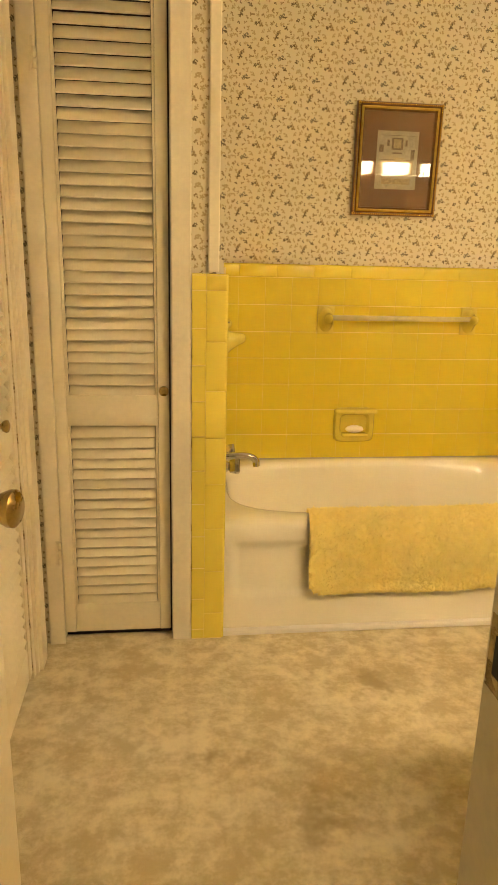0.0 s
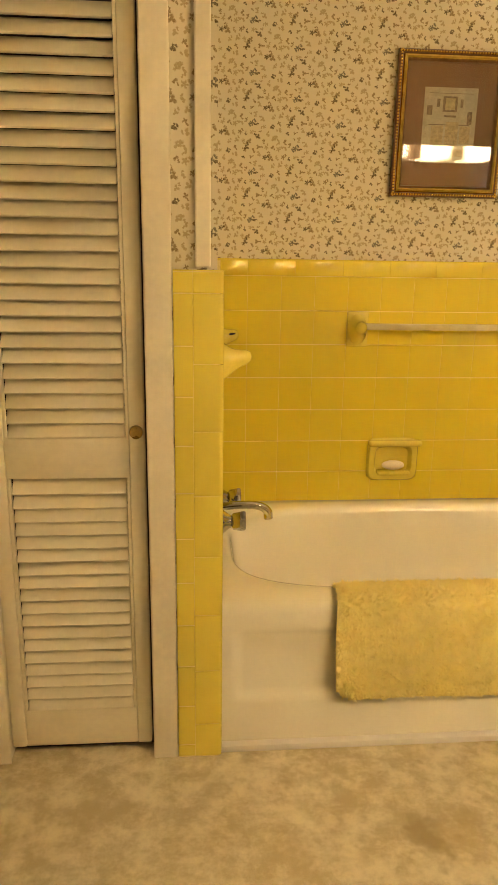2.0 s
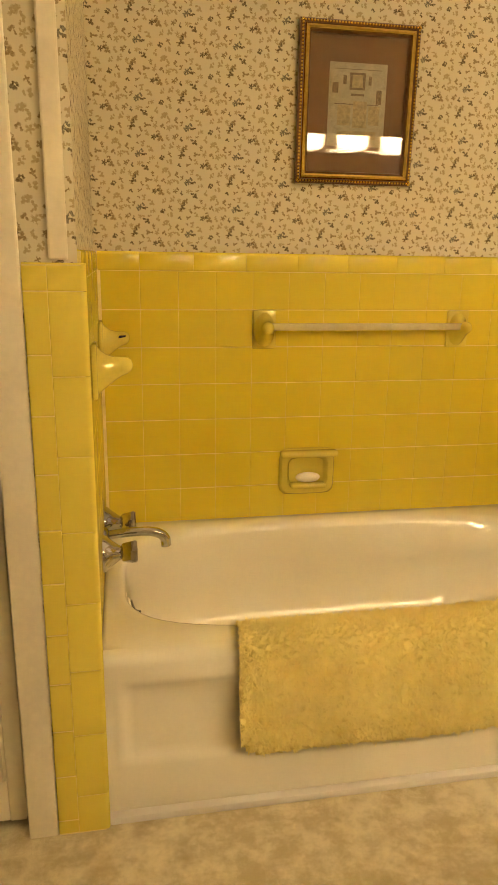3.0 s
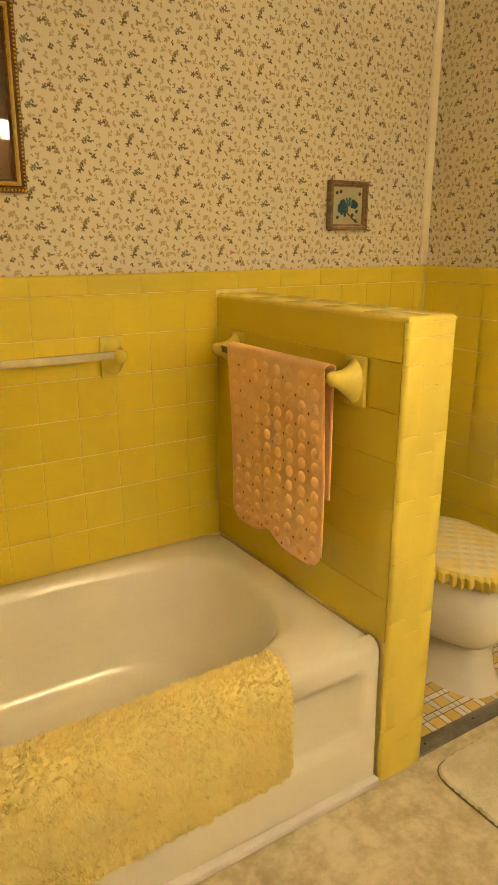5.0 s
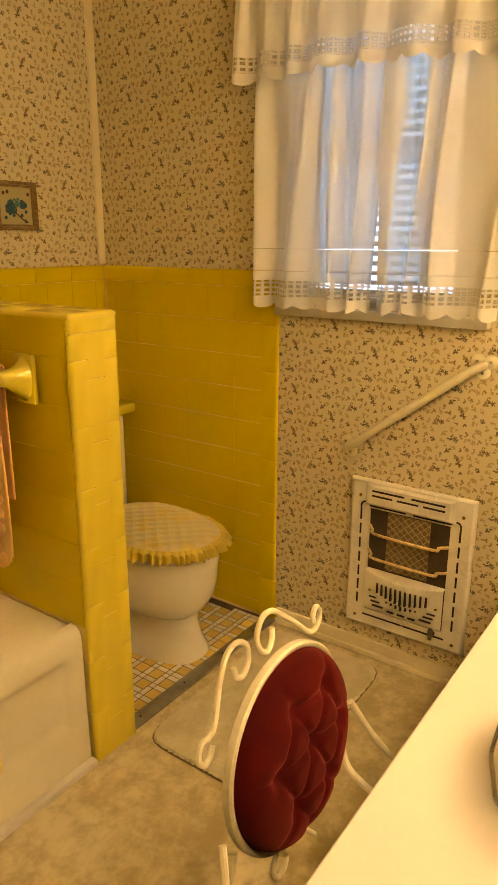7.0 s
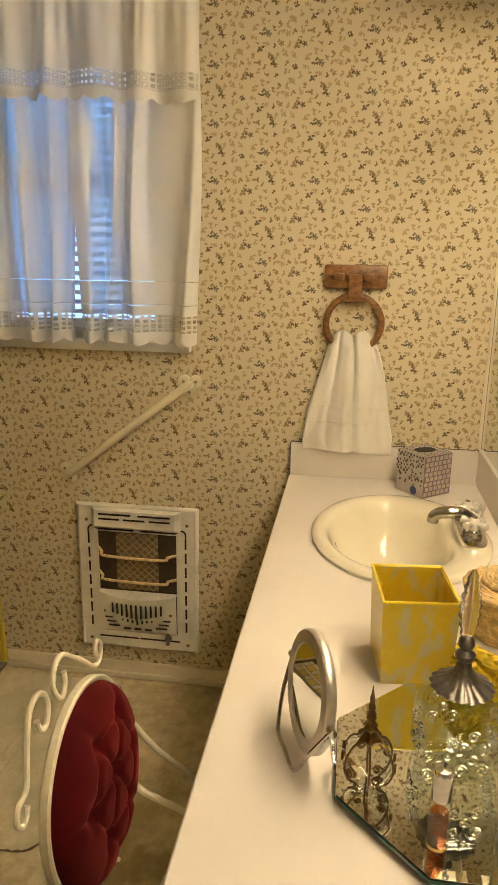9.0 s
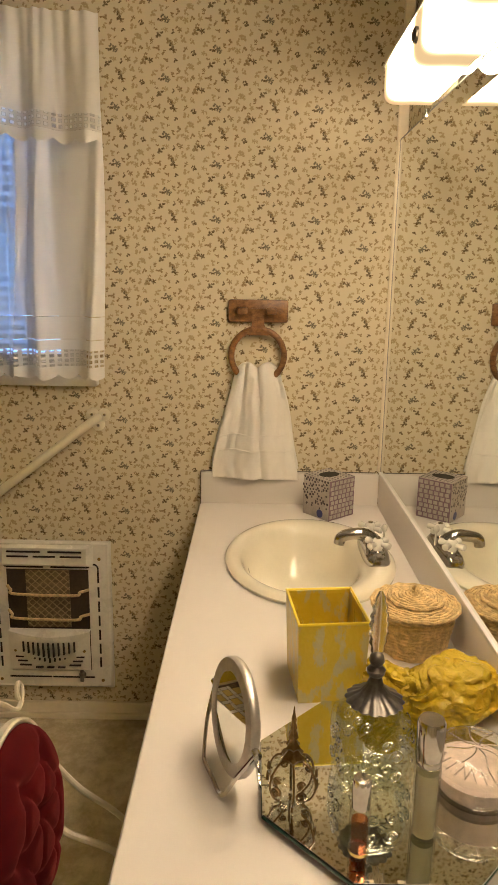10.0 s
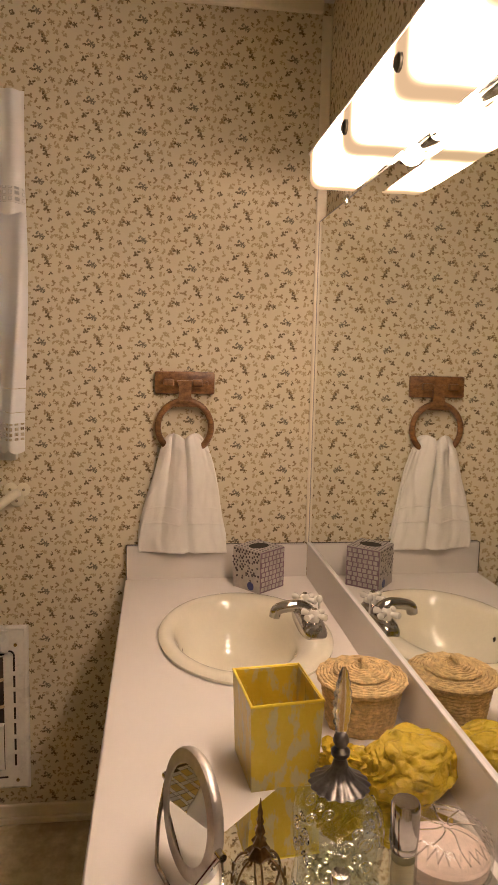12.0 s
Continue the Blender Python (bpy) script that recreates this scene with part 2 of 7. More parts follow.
M_PAPER = wallpaper_material()
M_TILE = tile_material("yellow_glazed_tile", (0.72, 0.565, 0.075), spread=0.018)
M_TRIM_TILE = tile_material("pale_yellow_trim_tile", (0.78, 0.625, 0.125), spread=0.03)
M_GROUT = plain("tile_grout", (0.80, 0.66, 0.28), 0.7, vary=0.2, grain=300)
M_CERAMIC = plain("yellow_ceramic", (0.70, 0.565, 0.115), 0.12, vary=0.05, coat=0.4)
M_TUB = plain("white_enamel", (0.83, 0.78, 0.648), 0.14, vary=0.03, scale=3, coat=0.5, strength=0.03)
M_PORCELAIN = plain("white_porcelain", (0.82, 0.79, 0.72), 0.12, vary=0.03, coat=0.5, strength=0.03)
M_IVORY = plain("ivory_porcelain", (0.82, 0.77, 0.62), 0.12, vary=0.03, coat=0.5, strength=0.03)
M_DOOR = plain("cream_door_paint", (0.80, 0.72, 0.55), 0.42, vary=0.06, scale=5, grain=60, strength=0.12)
M_TRIM = plain("cream_trim_paint", (0.80, 0.72, 0.56), 0.4, vary=0.07, scale=6, grain=70, strength=0.12)
M_PLASTER = plain("ceiling_paint", (0.80, 0.76, 0.68), 0.8, vary=0.05, scale=4)
M_HALL = plain("hall_paint", (0.62, 0.55, 0.42), 0.75, vary=0.06, scale=3)
M_CARPET = carpet_material("beige_carpet", (0.51, 0.42, 0.255), (0.76, 0.67, 0.475), (0.39, 0.31, 0.18))
M_RUG = carpet_material("pale_rug_pile", (0.60, 0.54, 0.38), (0.72, 0.66, 0.50), (0.55, 0.47, 0.31), 300.0)
M_SHAG = plain("yellow_shag", (0.91, 0.775, 0.355), 0.95, vary=0.07, scale=12, grain=400, relief=0.003, strength=0.3, spec=0.1)
M_RUBBER = plain("peach_rubber", (0.92, 0.565, 0.27), 0.36, vary=0.05, scale=12)
M_RUBBER_HOLE = plain("peach_rubber_hole", (0.32, 0.15, 0.06), 0.7)
M_CHROME = plain("worn_chrome", (0.52, 0.50, 0.47), 0.10, 1.0, vary=0.1, scale=30)
M_BRASS = plain("aged_brass", (0.36, 0.25, 0.10), 0.28, 1.0, vary=0.2, scale=30)
M_BRONZE = plain("dark_bronze", (0.20, 0.13, 0.06), 0.32, 1.0, vary=0.3, scale=90)
M_PEWTER = plain("dark_pewter", (0.17, 0.155, 0.14), 0.40, 1.0, vary=0.3, scale=80)
M_BRUSHED = plain("brushed_metal", (0.56, 0.52, 0.48), 0.42, 0.85, vary=0.12, scale=40)
M_STRIP = plain("brushed_strip", (0.33, 0.32, 0.30), 0.42, 0.9, vary=0.15, scale=30)
# near-black: painted shade for closet, holes and slots; also colours dark parts
M_DARK = plain("dark_shade_and_parts", (0.025, 0.02, 0.016), 0.8)
M_GOLD = plain("gilt", (0.80, 0.56, 0.20), 0.25, 1.0, vary=0.15, scale=50)
M_FRAME = plain("antique_gilt_wood", (0.16, 0.075, 0.03), 0.35, 0.5, vary=0.3, scale=70)
M_MAT = plain("brown_mat_board", (0.20, 0.105, 0.055), 0.8, vary=0.08, grain=500)
M_PAPER_OLD = plain("aged_print_paper", (0.47, 0.41, 0.29), 0.8, vary=0.14, scale=40)
M_INK = plain("faded_ink", (0.24, 0.17, 0.11), 0.85, vary=0.3, scale=90)
M_INK_PALE = plain("pale_ink", (0.45, 0.35, 0.21), 0.85, vary=0.25, scale=90)
M_OAK = wood_material("stained_oak", (0.12, 0.052, 0.018), (0.28, 0.135, 0.045))
M_FRAME_WOOD = wood_material("light_wood_frame", (0.13, 0.075, 0.03), (0.29, 0.185, 0.085), 0.4)
M_CANVAS = plain("canvas", (0.42, 0.37, 0.24), 0.9, grain=700, strength=0.4)
M_TEAL = plain("teal_yarn", (0.02, 0.095, 0.125), 0.9, vary=0.4, scale=120, strength=0.5)
M_TEAL_LIGHT = plain("pale_teal_yarn", (0.05, 0.19, 0.22), 0.9, vary=0.3, scale=120, strength=0.5)
M_STEM = plain("brown_yarn", (0.10, 0.06, 0.035), 0.9, vary=0.3, scale=120)
M_WIRE = plain("cream_enamelled_wire", (0.80, 0.74, 0.58), 0.35, vary=0.08, scale=30)
M_LAMINATE = plain("white_laminate", (0.745, 0.70, 0.65), 0.38, vary=0.03, scale=4, grain=500, strength=0.06)
M_EDGE = plain("dark_laminate_edge", (0.10, 0.085, 0.075), 0.6)
M_HEATER = plain("white_enamelled_steel", (0.80, 0.77, 0.70), 0.28, vary=0.06, scale=15)
M_RADIANT = plain("fireclay_radiant", (0.20, 0.145, 0.08), 0.85, vary=0.3, scale=60, strength=0.5)
M_RUST = plain("heated_steel_rod", (0.66, 0.50, 0.26), 0.45, vary=0.25, scale=60)
# dark colour paints the shade of a deep recess on a nearly flush firebox
M_RECESS_SHADE = plain("heater_inside", (0.065, 0.045, 0.03), 0.6, 0.3, vary=0.3, scale=20)
M_WHITE_TILE = tile_material("white_floor_tile", (0.70, 0.66, 0.60), 0.3, 0.16)
M_AMBER_TILE = tile_material("amber_floor_tile", (0.67, 0.49, 0.17), 0.3, 0.15)
M_FLOOR_GROUT = plain("dark_floor_grout", (0.10, 0.07, 0.05), 0.9, vary=0.3, scale=60)
M_TOWEL = plain("white_terry", (0.93, 0.90, 0.84), 0.95, vary=0.05, grain=420, relief=0.004, strength=0.7, spec=0.1)
M_CURTAIN = cloth_material("white_cotton_curtain", (0.93, 0.93, 0.92), 0.22, 0.004, thin=True)
M_VALANCE = cloth_material("white_cotton_valance", (0.93, 0.92, 0.89), 0.20, 0.0)
M_LACE = cloth_material("white_lace", (0.86, 0.84, 0.80), 0.3, 0.04, holes=True)
M_PICTURE_GLASS = glass_material("picture_glass", (1, 1, 1), 0.005)
M_PICTURE_GLASS.node_tree.nodes["Principled BSDF"].inputs["IOR"].default_value = 1.42
M_ACRYLIC = plain("yellowed_clear_plastic", (0.90, 0.80, 0.48), 0.14, vary=0.1, scale=14, coat=0.4)
M_ACRYLIC.node_tree.nodes["Principled BSDF"].inputs["Transmission Weight"].default_value = 0.45


def thin_glass(name, tint):
    """Thin clear glass: light passes straight, the gloss grows towards the edges."""
    m, nt, bsdf = material(name)
    nt.nodes.remove(bsdf)
    c = node(nt, "ShaderNodeBsdfTransparent", Color=(*tint, 1))
    g = node(nt, "ShaderNodeBsdfGlossy", Roughness=0.03)
    f = node(nt, "ShaderNodeLayerWeight", Blend=0.5)
    o = node(nt, "ShaderNodeMixShader")
    nt.links.new(math_node(nt, "ADD", math_node(nt, "MULTIPLY", math_node(nt, "POWER", f.outputs["Facing"], 4.0), 0.6), 0.035), o.inputs[0])
    nt.links.new(c.outputs[0], o.inputs[1])
    nt.links.new(g.outputs[0], o.inputs[2])
    nt.links.new(o.outputs[0], nt.nodes["Material Output"].inputs[0])
    return m


M_CRYSTAL = glass_material("raised_glass", (0.97, 0.985, 0.97), 0.05)
M_FROST = glass_material("frosted_cut", (0.97, 0.95, 0.92), 0.18)
M_THIN = thin_glass("thin_crystal", (0.97, 0.97, 0.96))
M_GREEN_GLASS = thin_glass("pale_green_glass", (0.965, 0.98, 0.96))
M_SCENT = plain("pale_scent_liquid", (0.74, 0.71, 0.50), 0.12, vary=0.06, coat=0.4)
M_SCENT.node_tree.nodes["Principled BSDF"].inputs["Transmission Weight"].default_value = 0.55
M_PINK_SCENT = thin_glass("pink_scent_liquid", (0.95, 0.60, 0.42))
M_WINDOW = glass_material("window_glass")
M_POWDER = plain("pink_powder", (0.86, 0.70, 0.62), 0.9, vary=0.1, scale=60)
M_SEAGRASS = plain("seagrass_cord", (0.60, 0.43, 0.20), 0.75, vary=0.35, scale=90, grain=400, relief=0.003, strength=0.6)
M_CARTON = plain("grey_carton", (0.45, 0.41, 0.37), 0.4, vary=0.12, scale=30)
M_CARTON_MAUVE = plain("mauve_carton", (0.22, 0.14, 0.18), 0.4, vary=0.2, scale=50)
M_SPOT = plain("dark_print", (0.07, 0.05, 0.06), 0.45)
M_LOGO = plain("blue_print", (0.05, 0.06, 0.20), 0.45)
M_PLASTIC = plain("cream_plastic", (0.78, 0.72, 0.55), 0.35, vary=0.06, scale=12)
M_SOAP = plain("soap", (0.80, 0.72, 0.58), 0.45, vary=0.06)
M_BACKDROP = emission_material("daylight_outside", DAY, 2.4)
M_BULB = emission_material("lit_bulb", LAMP, 180.0)


def mirror_material():
    m, nt, bsdf = material("silvered_mirror")
    bsdf.inputs["Base Color"].default_value = (0.84, 0.86, 0.83, 1)
    bsdf.inputs["Metallic"].default_value = 1.0
    bsdf.inputs["Roughness"].default_value = 0.015
    return m


def velvet_material():
    m, nt, bsdf = material("red_velvet")
    co = nt.nodes.new("ShaderNodeTexCoord").outputs["Object"]
    g = noise_fac(nt, co, 14.0, 5.0)
    nt.links.new(mix(nt, ramp(nt, g, 0.35, 0.7), (0.044, 0.0014, 0.003), (0.080, 0.003, 0.005)), bsdf.inputs["Base Color"])
    bsdf.inputs["Roughness"].default_value = 0.85
    bsdf.inputs["Sheen Weight"].default_value = 0.35
    bsdf.inputs["Sheen Tint"].default_value = (0.8, 0.15, 0.12, 1)
    bsdf.inputs["Specular IOR Level"].default_value = 0.1
    bump(nt, bsdf, noise_fac(nt, co, 600.0, 2.0), 0.35, 0.001)
    return m


def bag_material():
    m, nt, bsdf = material("yellow_plastic_film")
    co = nt.nodes.new("ShaderNodeTexCoord").outputs["Object"]
    g = noise_fac(nt, co, 30.0, 5.0)
    nt.links.new(mix(nt, g, (0.74, 0.51, 0.02), (0.86, 0.66, 0.05)), bsdf.inputs["Base Color"])
    bsdf.inputs["Roughness"].default_value = 0.25
    bsdf.inputs["Transmission Weight"].default_value = 0.4
    crease = node(nt, "ShaderNodeTexVoronoi", Scale=46.0)
    crease.feature = "DISTANCE_TO_EDGE"
    nt.links.new(co, crease.inputs["Vector"])
    bump(nt, bsdf, math_node(nt, "ADD", math_node(nt, "MULTIPLY", ramp(nt, crease.outputs["Distance"], 0.0, 0.25), 0.5), noise_fac(nt, co, 70.0, 6.0, 0.65)), 0.8, 0.006)
    return m


def box_cover_material():
    """Hand-painted box: yellow strokes with pale patches between."""
    m, nt, bsdf = material("yellow_painted_box")
    co = nt.nodes.new("ShaderNodeTexCoord").outputs["Object"]
    mp = nt.nodes.new("ShaderNodeMapping")
    mp.inputs["Scale"].default_value = (34, 34, 16)
    nt.links.new(co, mp.inputs[0])
    g = noise_fac(nt, mp.outputs[0], 1.0, 4.0, 0.6)
    h = noise_fac(nt, co, 120.0, 3.0)
    col = mix(nt, ramp(nt, g, 0.50, 0.58), (0.64, 0.45, 0.015), (0.52, 0.47, 0.25))
    col = mix(nt, math_node(nt, "MULTIPLY", h, 0.35), col, (0.80, 0.66, 0.16))
    nt.links.new(col, bsdf.inputs["Base Color"])
    bsdf.inputs["Roughness"].default_value = 0.3
    bump(nt, bsdf, h, 0.3, 0.002)
    return m


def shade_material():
    """Frosted lamp glass that emits by itself: the glow before each of four bulbs and the dim tan bends are painted in.
    """
    m, nt, bsdf = material("painted_glow_glass")
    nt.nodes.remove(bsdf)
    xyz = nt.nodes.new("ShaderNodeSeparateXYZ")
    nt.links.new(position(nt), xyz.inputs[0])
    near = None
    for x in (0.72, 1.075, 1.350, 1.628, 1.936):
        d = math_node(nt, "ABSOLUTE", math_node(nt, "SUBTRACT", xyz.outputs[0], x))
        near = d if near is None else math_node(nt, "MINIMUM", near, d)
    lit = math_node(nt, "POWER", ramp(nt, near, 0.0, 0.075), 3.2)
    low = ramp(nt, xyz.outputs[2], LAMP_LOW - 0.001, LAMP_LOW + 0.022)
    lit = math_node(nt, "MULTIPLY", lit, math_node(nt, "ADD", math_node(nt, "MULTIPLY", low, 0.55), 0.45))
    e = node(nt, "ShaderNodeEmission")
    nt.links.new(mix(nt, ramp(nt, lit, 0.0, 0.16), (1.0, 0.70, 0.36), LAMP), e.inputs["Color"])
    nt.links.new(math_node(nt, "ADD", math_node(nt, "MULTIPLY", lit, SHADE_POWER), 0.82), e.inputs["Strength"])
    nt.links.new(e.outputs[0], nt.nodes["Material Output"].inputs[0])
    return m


M_MIRROR = mirror_material()
M_VELVET = velvet_material()
M_BAG = bag_material()
M_BOX = box_cover_material()
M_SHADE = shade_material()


# ---- mesh helpers ----
def link_mesh(name, bm, mat, smooth=False):
    me = bpy.data.meshes.new(name)
    bmesh.ops.recalc_face_normals(bm, faces=bm.faces)
    bm.to_mesh(me)
    bm.free()
    me.materials.append(mat)
    if smooth:
        me.polygons.foreach_set("use_smooth", [True] * len(me.polygons))
        me.set_sharp_from_angle(angle=radians(42))
    return new(name, me)


def part(name, bm, mat, parent, label="", smooth=True):
    ob = link_mesh(name, bm, mat, smooth)
    ob.parent = parent
    return tagged(ob, label) if label else ob


def thing(name, m, label, category, group="", kind=""):
    ob = new(name)
    ob.empty_display_size = 0.05
    ob.matrix_world = m
    return tagged(ob, label, category, group, kind)


def structure(name, bm, mat, label, category, smooth=False):
    return tagged(link_mesh(name, bm, mat, smooth), label, category, kind="structure")


def add_box(bm, x0, x1, y0, y1, z0, z1, bevel=0.0, seg=2):
    vs = [bm.verts.new((x, y, z)) for x in (x0, x1) for y in (y0, y1) for z in (z0, z1)]
    quads = ((0, 1, 3, 2), (4, 6, 7, 5), (0, 4, 5, 1), (2, 3, 7, 6), (0, 2, 6, 4), (1, 5, 7, 3))
    fs = [bm.faces.new([vs[i] for i in q]) for q in quads]
    if bevel:
        es = list({e for f in fs for e in f.edges})
        bmesh.ops.bevel(bm, geom=es, offset=bevel, segments=seg, profile=0.5, affect="EDGES")
    return bm


def box(*a, **k):
    return add_box(bmesh.new(), *a, **k)


def loft(bm, rings, close=True, cap0=False, cap1=False):
    rows = [[bm.verts.new(p) for p in r] for r in rings]
    n = len(rows[0])
    for a, b in zip(rows, rows[1:]):
        for i in range(n if close else n - 1):
            j = (i + 1) % n
            bm.faces.new((a[i], a[j], b[j], b[i]))
    if cap0:
        bm.faces.new(rows[0])
    if cap1:
        bm.faces.new(rows[-1])
    return bm


def lathe(profile, n=32, at=(0, 0, 0), squash=1.0, bm=None, cap=True, wave=None):
    """profile: (radius, height) from the bottom up. wave(angle, height) scales the radius."""
    bm = bm or bmesh.new()
    rings = []
    for r, z in profile:
        ring = []
        for i in range(n):
            a = 2 * math.pi * i / n
            k = wave(a, z) if wave else 1.0
            ring.append((at[0] + max(r, 1e-4) * k * math.cos(a), at[1] + max(r, 1e-4) * k * squash * math.sin(a), at[2] + z))
        rings.append(ring)
    return loft(bm, rings, True, cap, cap)


def smooth_path(pts, steps=8, closed=False):
    """Points of a smooth line through pts."""
    pts = [Vector(p) for p in pts]
    n = len(pts)
    out = []
    for i in range(n if closed else n - 1):
        p1, p2 = pts[i], pts[(i + 1) % n]
        p0 = pts[i - 1] if (i > 0 or closed) else p1 * 2 - p2
        p3 = pts[(i + 2) % n] if (i + 2 < n or closed) else p2 * 2 - p1
        for k in range(steps):
            t = k / steps
            out.append(0.5 * (2 * p1 + (p2 - p0) * t + (2 * p0 - 5 * p1 + 4 * p2 - p3) * t * t + (3 * p1 - p0 - 3 * p2 + p3) * t ** 3))
    if not closed:
        out.append(pts[-1])
    return out


def sweep(pts, r, n=8, closed=False, bm=None):
    """A round wire along pts; r is one radius or one for each point."""
    bm = bm or bmesh.new()
    pts = [Vector(p) for p in pts]
    m = len(pts)
    rings = []
    side = None
    for i, p in enumerate(pts):
        a = pts[i - 1] if (i > 0 or closed) else p
        b = pts[(i + 1) % m] if (i + 1 < m or closed) else p
        d = (b - a).normalized()
        if side is None:
            side = d.orthogonal().normalized()
        side = (side - d * side.dot(d)).normalized()
        up = d.cross(side)
        rr = r[i] if isinstance(r, (list, tuple)) else r
        rings.append([p + rr * (side * math.cos(2 * math.pi * k / n) + up * math.sin(2 * math.pi * k / n)) for k in range(n)])
    if closed:
        rings.append(rings[0])
        loft(bm, rings)
        bmesh.ops.remove_doubles(bm, verts=bm.verts, dist=1e-6)
        return bm
    return loft(bm, rings, True, True, True)


def sheet(nu, nv, f, wide=1.0, high=1.0, keep=None):
    """A surface f(u, v) over the unit square, with UVs in metres."""
    bm = bmesh.new()
    uv = bm.loops.layers.uv.new("UVMap")
    g = [[bm.verts.new(f(i / nu, j / nv)) for j in range(nv + 1)] for i in range(nu + 1)]
    for i in range(nu):
        for j in range(nv):
            if keep and not keep((i + 0.5) / nu, (j + 0.5) / nv):
                continue
            face = bm.faces.new((g[i][j], g[i + 1][j], g[i + 1][j + 1], g[i][j + 1]))
            for lp, (a, b) in zip(face.loops, ((i, j), (i + 1, j), (i + 1, j + 1), (i, j + 1))):
                lp[uv].uv = (a / nu * wide, b / nv * high)
    bmesh.ops.delete(bm, geom=[v for v in bm.verts if not v.link_faces], context="VERTS")
    return bm


def thicken(ob, t, offset=-1.0):
    md = ob.modifiers.new("thickness", "SOLIDIFY")
    md.thickness, md.offset = t, offset
    return ob


def dome(bm, at, normal, r, h, n=8):
    """A low round bump standing on a surface."""
    nrm = Vector(normal).normalized()
    a = nrm.orthogonal().normalized()
    b = nrm.cross(a)
    at = Vector(at)
    rings = []
    for k in (0.0, 0.45, 0.8):
        rings.append([at + nrm * (h * math.sin(k * math.pi / 2)) + (a * math.cos(2 * math.pi * i / n) + b * math.sin(2 * math.pi * i / n)) * r * math.cos(k * math.pi / 2) for i in range(n)])
    rows = [[bm.verts.new(p) for p in ring] for ring in rings]
    for q, w in zip(rows, rows[1:]):
        for i in range(n):
            bm.faces.new((q[i], q[(i + 1) % n], w[(i + 1) % n], w[i]))
    top = bm.verts.new(at + nrm * h)
    for i in range(n):
        bm.faces.new((rows[-1][i], rows[-1][(i + 1) % n], top))

# ---- the room: x east, y north, z up ----
EAST, SOUTH, TOP = 2.425, -2.392, 2.44
CLOSET_Y = -0.84

structure("floor", box(-1.7, 2.6, -4.7, 0.12, -0.12, 0.0), M_CARPET, "beige mottled cut-pile carpet with worn patches", "carpet")
structure("ceiling", box(-1.7, 2.6, -4.7, 0.12, TOP, TOP + 0.1), M_PLASTER, "plain white painted ceiling", "ceiling")
wall_north = structure("wall_north", box(-0.74, 2.565, 0.0, 0.12, 0.0, TOP), M_PAPER, "cream floral wallpaper above yellow tiled wainscot", "wall")

W_Y0, W_Y1, W_Z0, W_Z1 = -1.47, -0.83, 1.165, 2.10
bm = bmesh.new()
add_box(bm, EAST, EAST + 0.14, -2.512, W_Y0, 0, TOP)
add_box(bm, EAST, EAST + 0.14, W_Y1, 0, 0, TOP)
add_box(bm, EAST, EAST + 0.14, W_Y0, W_Y1, 0, W_Z0)
add_box(bm, EAST, EAST + 0.14, W_Y0, W_Y1, W_Z1, TOP)
wall_east = structure("wall_east", bm, M_PAPER, "cream wallpaper with small brown and blue flowers", "wall")

D_X0, D_X1, D_Z = -0.62, 0.180, 2.05
bm = bmesh.new()
add_box(bm, D_X1, EAST, -2.512, SOUTH, 0, TOP)
add_box(bm, -0.74, D_X1, -2.512, SOUTH, D_Z, TOP)
add_box(bm, -0.74, D_X0, -2.512, SOUTH, 0, D_Z)
structure("wall_south", bm, M_PAPER, "cream floral wallpaper round mirror and doorway", "wall")

bm = bmesh.new()
add_box(bm, -0.74, -0.60, CLOSET_Y - 0.0005, -1.05, 0, TOP)
add_box(bm, -0.74, -0.60, -1.66, SOUTH, 0, TOP)
add_box(bm, -0.74, -0.60, -1.05, -1.66, 2.03, TOP)
add_box(bm, -0.78, -0.742, -1.1, -1.6, 0, 2.03)
structure("wall_west", bm, M_PAPER, "cream floral wallpaper beside closet door", "wall")

bm = bmesh.new()
add_box(bm, -0.62, -0.54, CLOSET_Y, CLOSET_Y + 0.1, 0, TOP)
add_box(bm, -0.155, -0.10, CLOSET_Y, CLOSET_Y + 0.1, 0, TOP)
add_box(bm, -0.54, -0.155, CLOSET_Y, CLOSET_Y + 0.1, 2.12, TOP)
structure("wall_closet", bm, M_PAPER, "narrow wallpapered wall round linen closet door", "wall")
wall_tub_end = structure("wall_tub_end", box(-0.10, -0.001, CLOSET_Y, 0, 0, TOP), M_PAPER, "wallpapered partition at the tap end of tub", "wall")
structure("wall_closet_back", box(-0.74, -0.10, -0.45, -0.40, 0, TOP), M_HALL, "dim back wall of linen closet", "wall")

for name, b in (("wall_hall_west", (-1.32, -1.2, -4.6, -2.512)), ("wall_hall_east", (0.9, 1.02, -4.6, -2.512)), ("wall_hall_end", (-1.32, 1.02, -4.7, -4.6))):
    structure(name, box(b[0], b[1], b[2], b[3], 0, TOP), M_HALL, "plain painted hall wall outside bathroom", "wall")

